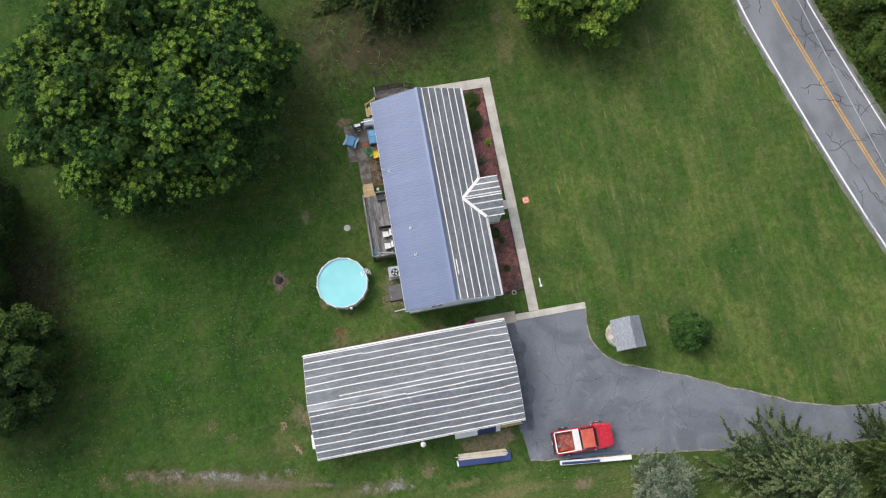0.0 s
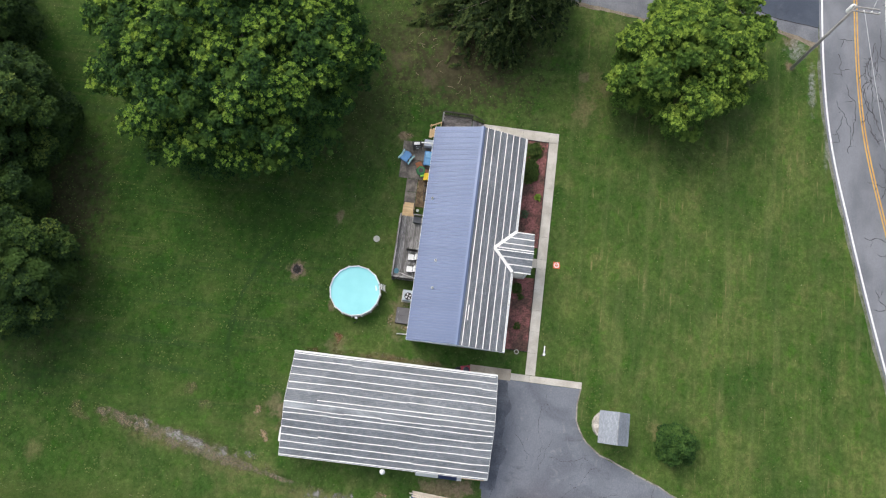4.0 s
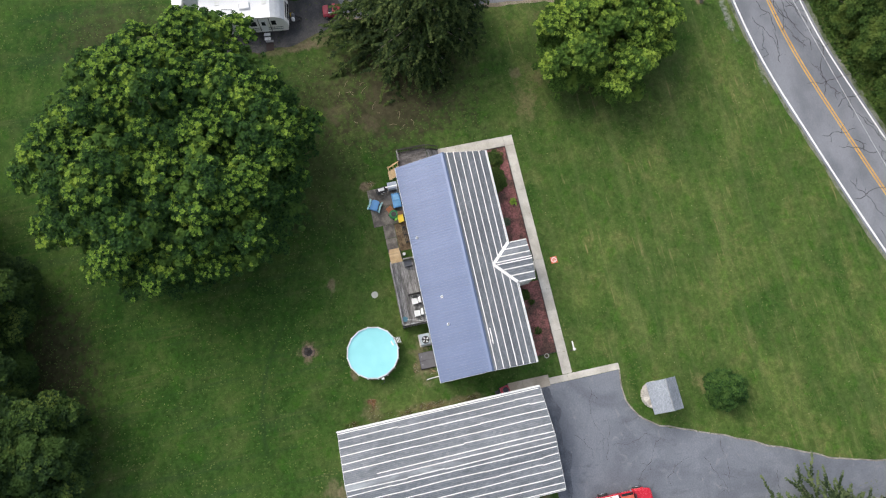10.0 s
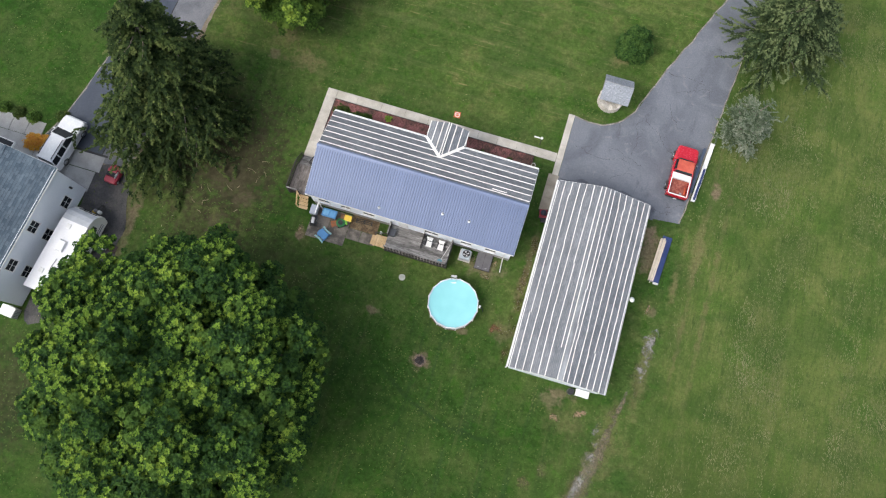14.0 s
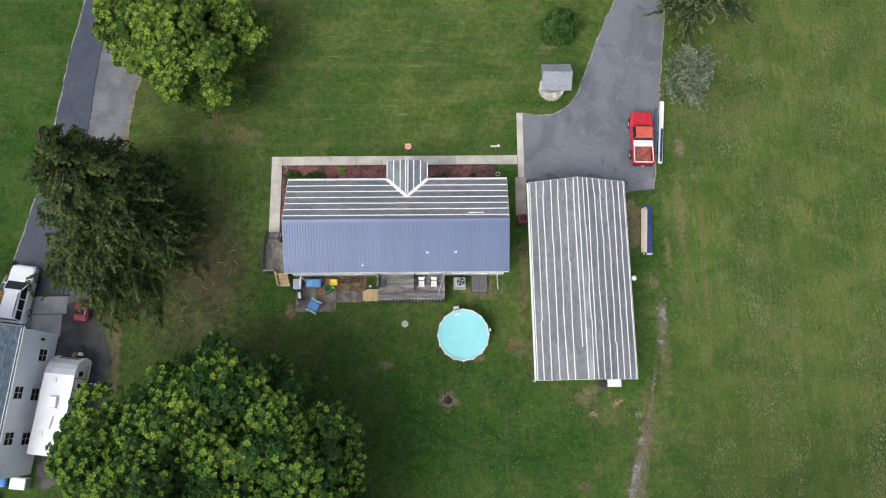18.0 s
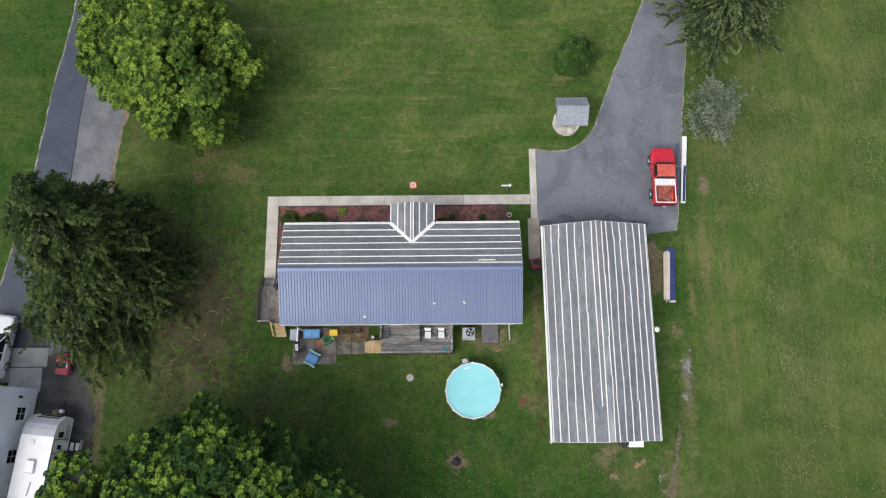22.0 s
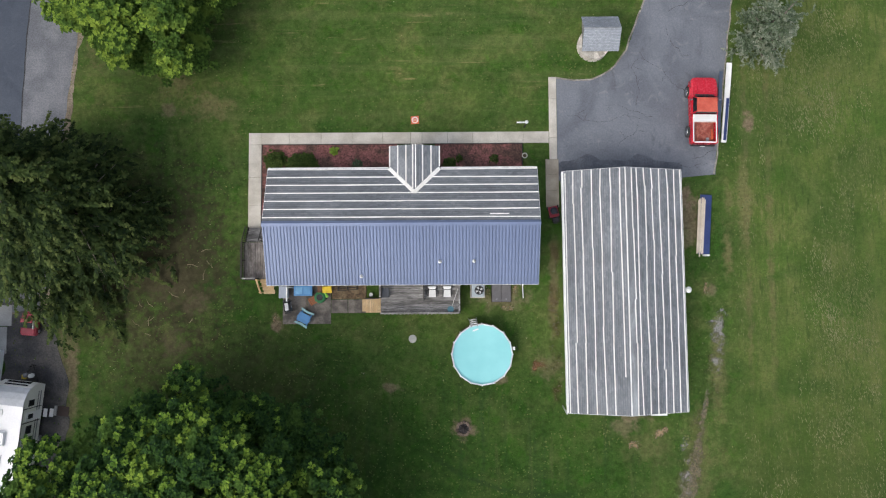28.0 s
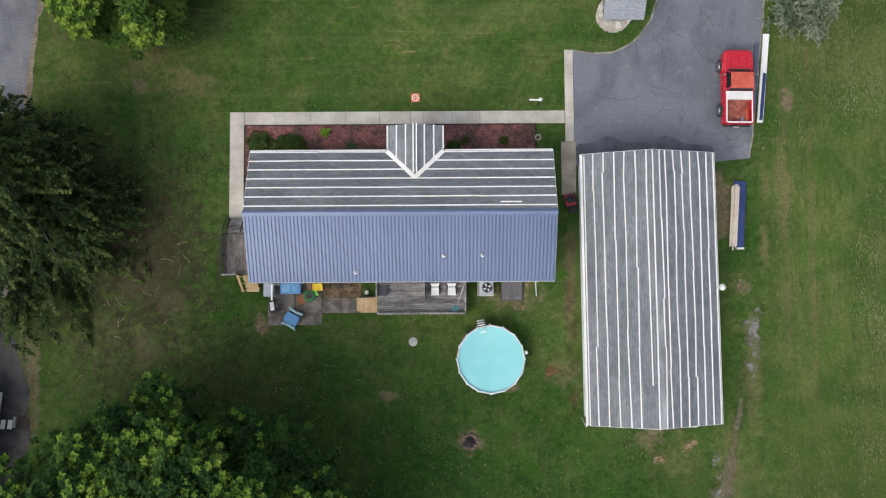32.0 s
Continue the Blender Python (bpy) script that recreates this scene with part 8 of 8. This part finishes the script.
# ---- travel trailer ----
rv = thing("travel_trailer", "white travel trailer with rounded front, parked by the house", "trailer", (-30.65, -11.9, 0), -6.5)
M_RV = surf("trailer_white", (0.78, 0.78, 0.79), (0.84, 0.84, 0.84), 0.5, 8, 0.4, relief=0.001, grain=0.04)
M_RVSIDE = surf("trailer_cream", (0.74, 0.72, 0.67), (0.8, 0.78, 0.74), 0.5, 8, 0.4, relief=0.001, grain=0.05)
W2 = 1.25
prof = [(-4.0, 0.65), (-4.0, 3.0), (-3.9, 3.1), (2.5, 3.1), (2.95, 3.02), (3.35, 2.82), (3.68, 2.48), (3.9, 2.02), (4.0, 1.5), (3.8, 0.65)]
part("body", loft([[(x, y, z) for y, z in prof] for x in (-W2, W2)]), M_RVSIDE, rv, "cream trailer sides")
part("roof", loft([[(x, -4.02, 3.105), (x, 2.5, 3.105), (x, 2.5, 3.14), (x, -4.02, 3.14)] for x in (-W2 - 0.02, W2 + 0.02)]), M_RV, rv, "white membrane roof")
bm = loft([[(x, 2.505, 3.14), (x, 2.97, 3.06), (x, 3.38, 2.855), (x, 3.72, 2.5), (x, 3.69, 2.47), (x, 3.35, 2.825), (x, 2.95, 3.025), (x, 2.505, 3.108)] for x in (-W2 - 0.01, W2 + 0.01)])
part("front_cap", bm, plain("cap_grey", (0.45, 0.47, 0.5), 0.4), rv, "pale grey rounded front cap")
part("front_window", loft([[(x, 3.82, 2.25), (x, 4.0, 1.66), (x, 3.98, 1.65), (x, 3.8, 2.24)] for x in (-0.85, 0.85)]), M_GLASS, rv)
ah = part("air_unit", loft([[(-0.35, -0.3, 3.145), (0.35, -0.3, 3.145), (0.35, 0.75, 3.145), (-0.35, 0.75, 3.145)], [(-0.33, -0.2, 3.38), (0.33, -0.2, 3.38), (0.28, 0.65, 3.4), (-0.28, 0.65, 3.4)]]), M_RV, rv, "white roof air conditioner")
part("vent_slot", box(-0.2, 0.2, -0.26, -0.24, 3.2, 3.32), M_BLACK, ah)
for x, y in ((-0.5, -2.3), (0.3, -3.2), (-0.3, 2.0)):
    part("roof_vent", box(x - 0.2, x + 0.2, y - 0.2, y + 0.2, 3.145, 3.22, 0.02), M_WHITE, rv)
part("antenna", beam((0.15, -1.9, 3.2), (0.25, -0.9, 3.2), 0.05, 0.05), M_STEEL, rv)
for z, h, mt in ((1.0, 0.14, M_STEEL), (1.32, 0.07, M_BLACK)):
    part("stripe", box(W2 + 0.003, W2 + 0.01, -3.9, 3.4, z, z + h), mt, rv)
for y, w, z in ((-3.0, 0.7, 2.1), (-1.7, 0.5, 2.1), (-0.3, 0.6, 2.1), (0.75, 0.5, 2.1), (2.65, 0.35, 2.15)):
    wv = part("window", box(W2 + 0.003, W2 + 0.03, y - w / 2 - 0.05, y + w / 2 + 0.05, z - 0.35, z + 0.35, 0.01), M_BLACK, rv)
    part("pane", box(W2 + 0.032, W2 + 0.04, y - w / 2, y + w / 2, z - 0.3, z + 0.3), M_GLASS, wv)
dr = part("door", box(W2 + 0.003, W2 + 0.035, 1.38, 2.02, 0.75, 2.65, 0.01), M_RV, rv, "white entry door")
part("pane", box(W2 + 0.037, W2 + 0.045, 1.53, 1.87, 1.8, 2.4), M_GLASS, dr)
for k in range(2):
    part("step", box(W2 + 0.05 + 0.34 * k, W2 + 0.33 + 0.34 * k, 1.4, 2.0, 0.45 - 0.2 * k, 0.49 - 0.2 * k), M_WHITE, rv)
part("awning", tube([(W2 + 0.08, -3.4, 2.95), (W2 + 0.08, 0.3, 2.95)], 0.06, 10), M_STEEL, rv)
for y in (2.25, 1.25):
    part("trim_band", box(W2 + 0.004, W2 + 0.012, y, y + 0.06, 0.8, 2.95), M_BLACK, rv, "black upright trim band")
part("side_seam", box(W2 + 0.012, W2 + 0.022, -3.95, 2.5, 3.0, 3.06), M_BLACK, rv, "dark roof seam")
for s in (-1, 1):
    for y in (-0.9, 0.0):
        wheel_part(rv, s * 1.12, y - 0.2, 0.34, 0.22, M_STEEL)
    part("drawbar", beam((s * 0.6, 3.8, 0.5), (0, 5.1, 0.5), 0.08, 0.12), M_BLACK, rv)
    part("gas_bottle", turned([(0.12, 0.56), (0.16, 0.62), (0.16, 0.95), (0.06, 1.05)], 14, at=(s * 0.2, 4.3, 0)), M_WHITE if s > 0 else plain("bottle_grey", (0.2, 0.2, 0.22), 0.5), rv)
part("jack", tube([(0, 4.95, 0.0), (0, 4.95, 0.95)], 0.05, 8), M_BLACK, rv)
part("battery_box", box(-0.5, -0.2, 4.0, 4.3, 0.56, 0.8, 0.02), plain("box_yellow", (0.5, 0.35, 0.03), 0.6), rv)

mat = thing("door_mat", "dark brown mat with pale block before the trailer steps", "mat", (-27.95, -10.35, 0.022), -6.5)
part("mat", box(-0.42, 0.42, -0.36, 0.36, 0.0, 0.03, 0.008), plain("brown_mat", (0.045, 0.032, 0.028), 0.95), mat)
part("block", box(-0.62, -0.45, -0.36, 0.36, 0.0, 0.16, 0.01), M_NPAD, mat, "pale concrete block")

# ---- white sport utility car ----
suv = thing("white_suv", "white sport utility car with dark windows and roof rails", "car", (-35.9, -2.4, 0.05), -8)
suv.scale = (1.1, 1.06, 1.06)
SW = 0.99
bm = loft([car_section(2.38, SW - 0.22, 0.5, 0.86, SW - 0.32), car_section(2.28, SW - 0.07, 0.4, 0.98, SW - 0.2), car_section(1.9, SW, 0.34, 1.04, SW - 0.14), car_section(0.9, SW, 0.34, 1.12, SW - 0.1), car_section(-2.1, SW, 0.34, 1.12, SW - 0.08), car_section(-2.38, SW - 0.06, 0.42, 1.08, SW - 0.14)])
part("body", bm, M_CARWHITE, suv)
bm = loft([[(-0.86, 1.0, 1.11), (0.86, 1.0, 1.11), (0.7, 0.28, 1.66), (-0.7, 0.28, 1.66)], [(-0.88, -2.22, 1.11), (0.88, -2.22, 1.11), (0.72, -2.05, 1.68), (-0.72, -2.05, 1.68)]])
part("cabin_glass", bm, M_GLASS, suv, "dark tinted windows")
bm = loft([[(-0.7, 0.3, 1.665), (0.7, 0.3, 1.665), (0.64, 0.26, 1.73), (-0.64, 0.26, 1.73)], [(-0.74, -0.9, 1.68), (0.74, -0.9, 1.68), (0.66, -0.9, 1.79), (-0.66, -0.9, 1.79)], [(-0.74, -2.12, 1.685), (0.74, -2.12, 1.685), (0.66, -2.08, 1.76), (-0.66, -2.08, 1.76)]])
part("roof", bm, M_CARWHITE, suv)
for s in (-1, 1):
    for y0, y1 in ((0.98, 0.3), (-0.45, -0.4), (-1.35, -1.3), (-2.2, -2.05)):
        part("pillar", beam((s * 0.885, y0, 1.12), (s * 0.735, y1, 1.68), 0.07, 0.07), M_CARWHITE, suv)
    part("roof_rail", beam((s * 0.6, 0.0, 1.82), (s * 0.6, -1.9, 1.82), 0.04, 0.05), M_BLACK, suv)
    for y in (0.0, -1.85):
        part("rail_foot", box(s * 0.6 - 0.025, s * 0.6 + 0.025, y - 0.05, y + 0.05, 1.75, 1.8), M_BLACK, suv)
    part("mirror", box(s * 1.02 - 0.09, s * 1.02 + 0.09, 0.72, 0.84, 1.1, 1.26, 0.03), M_CARWHITE, suv)
    part("headlight", box(s * 0.62 - 0.16, s * 0.62 + 0.16, 2.3, 2.385, 0.72, 0.86, 0.02), M_CHROME, suv)
    part("tail_lamp", box(s * 0.8 - 0.08, s * 0.8 + 0.08, -2.42, -2.36, 0.75, 1.05, 0.02), plain("lamp_red_dark", (0.3, 0.01, 0.01), 0.2), suv)
    wheel_part(suv, s * 0.88, 1.45, 0.36, 0.24, M_CHROME)
    wheel_part(suv, s * 0.88, -1.4, 0.36, 0.24, M_CHROME)
part("front_bumper", box(-0.8, 0.8, 2.36, 2.46, 0.36, 0.58, 0.04), M_CARWHITE, suv)
part("rear_bumper", box(-0.85, 0.85, -2.48, -2.38, 0.4, 0.6, 0.04), M_BLACK, suv)

cart = thing("red_utility_cart", "small red utility cart with dark windscreen under the spruce", "cart", (-30.35, -3.85, 0.02), -4)
cart.scale = (0.74, 0.74, 0.8)
part("body", loft([car_section(1.15, 0.6, 0.3, 0.62, 0.5), car_section(0.95, 0.78, 0.26, 0.76, 0.66), car_section(0.35, 0.8, 0.26, 0.82, 0.7), car_section(-0.95, 0.8, 0.26, 0.78, 0.7), car_section(-1.2, 0.66, 0.3, 0.7, 0.6)]), M_CART, cart)
part("windscreen", loft([[(-0.62, 0.35, 0.825), (0.62, 0.35, 0.825), (0.54, 0.1, 1.16), (-0.54, 0.1, 1.16)], [(-0.62, -0.45, 0.825), (0.62, -0.45, 0.825), (0.54, -0.4, 1.16), (-0.54, -0.4, 1.16)]]), M_GLASS, cart)
part("canopy", box(-0.6, 0.6, 0.1, 0.5, 0.95, 1.2, 0.06), M_CART, cart)
part("rear_deck", box(-0.66, 0.66, -1.12, -0.46, 0.785, 0.86, 0.04), M_CART, cart)
part("side_panel", box(0.56, 0.64, -0.5, 0.34, 0.83, 1.1, 0.02), M_WHITE, cart, "white side panel")
for s in (-1, 1):
    for y in (0.7, -0.75):
        wheel_part(cart, s * 0.72, y, 0.25, 0.18, M_STEEL)
# black strip added for the dark lip where concrete meets the drive
tagged(part("step_edge_strip", box(-34.95, -31.8, -2.48, -2.3, -0.1, 0.06), M_BLACK), "black strip along the step between drive and concrete", "drain", kind="structure")
rnd = random.Random(77)
shed = thing("garden_shed", "grey shed with pale roof at the yard edge", "shed", (-30.5, -39.5, 0), 10)
part("wall", box(-1.6, 1.6, -1.2, 1.2, -0.1, 2.0), plain("shed_grey", (0.2, 0.19, 0.18), 0.8), shed)
part("roof", loft([[(x, -1.4, 2.0), (x, 0, 2.6), (x, 1.4, 2.0), (x, 1.4, 1.93), (x, 0, 2.52), (x, -1.4, 1.93)] for x in (-1.8, 1.8)]), M_DARKROOF, shed)
part("door", box(-0.5, 0.5, 1.205, 1.25, 0.0, 1.8, 0.01), M_WHITE, shed)
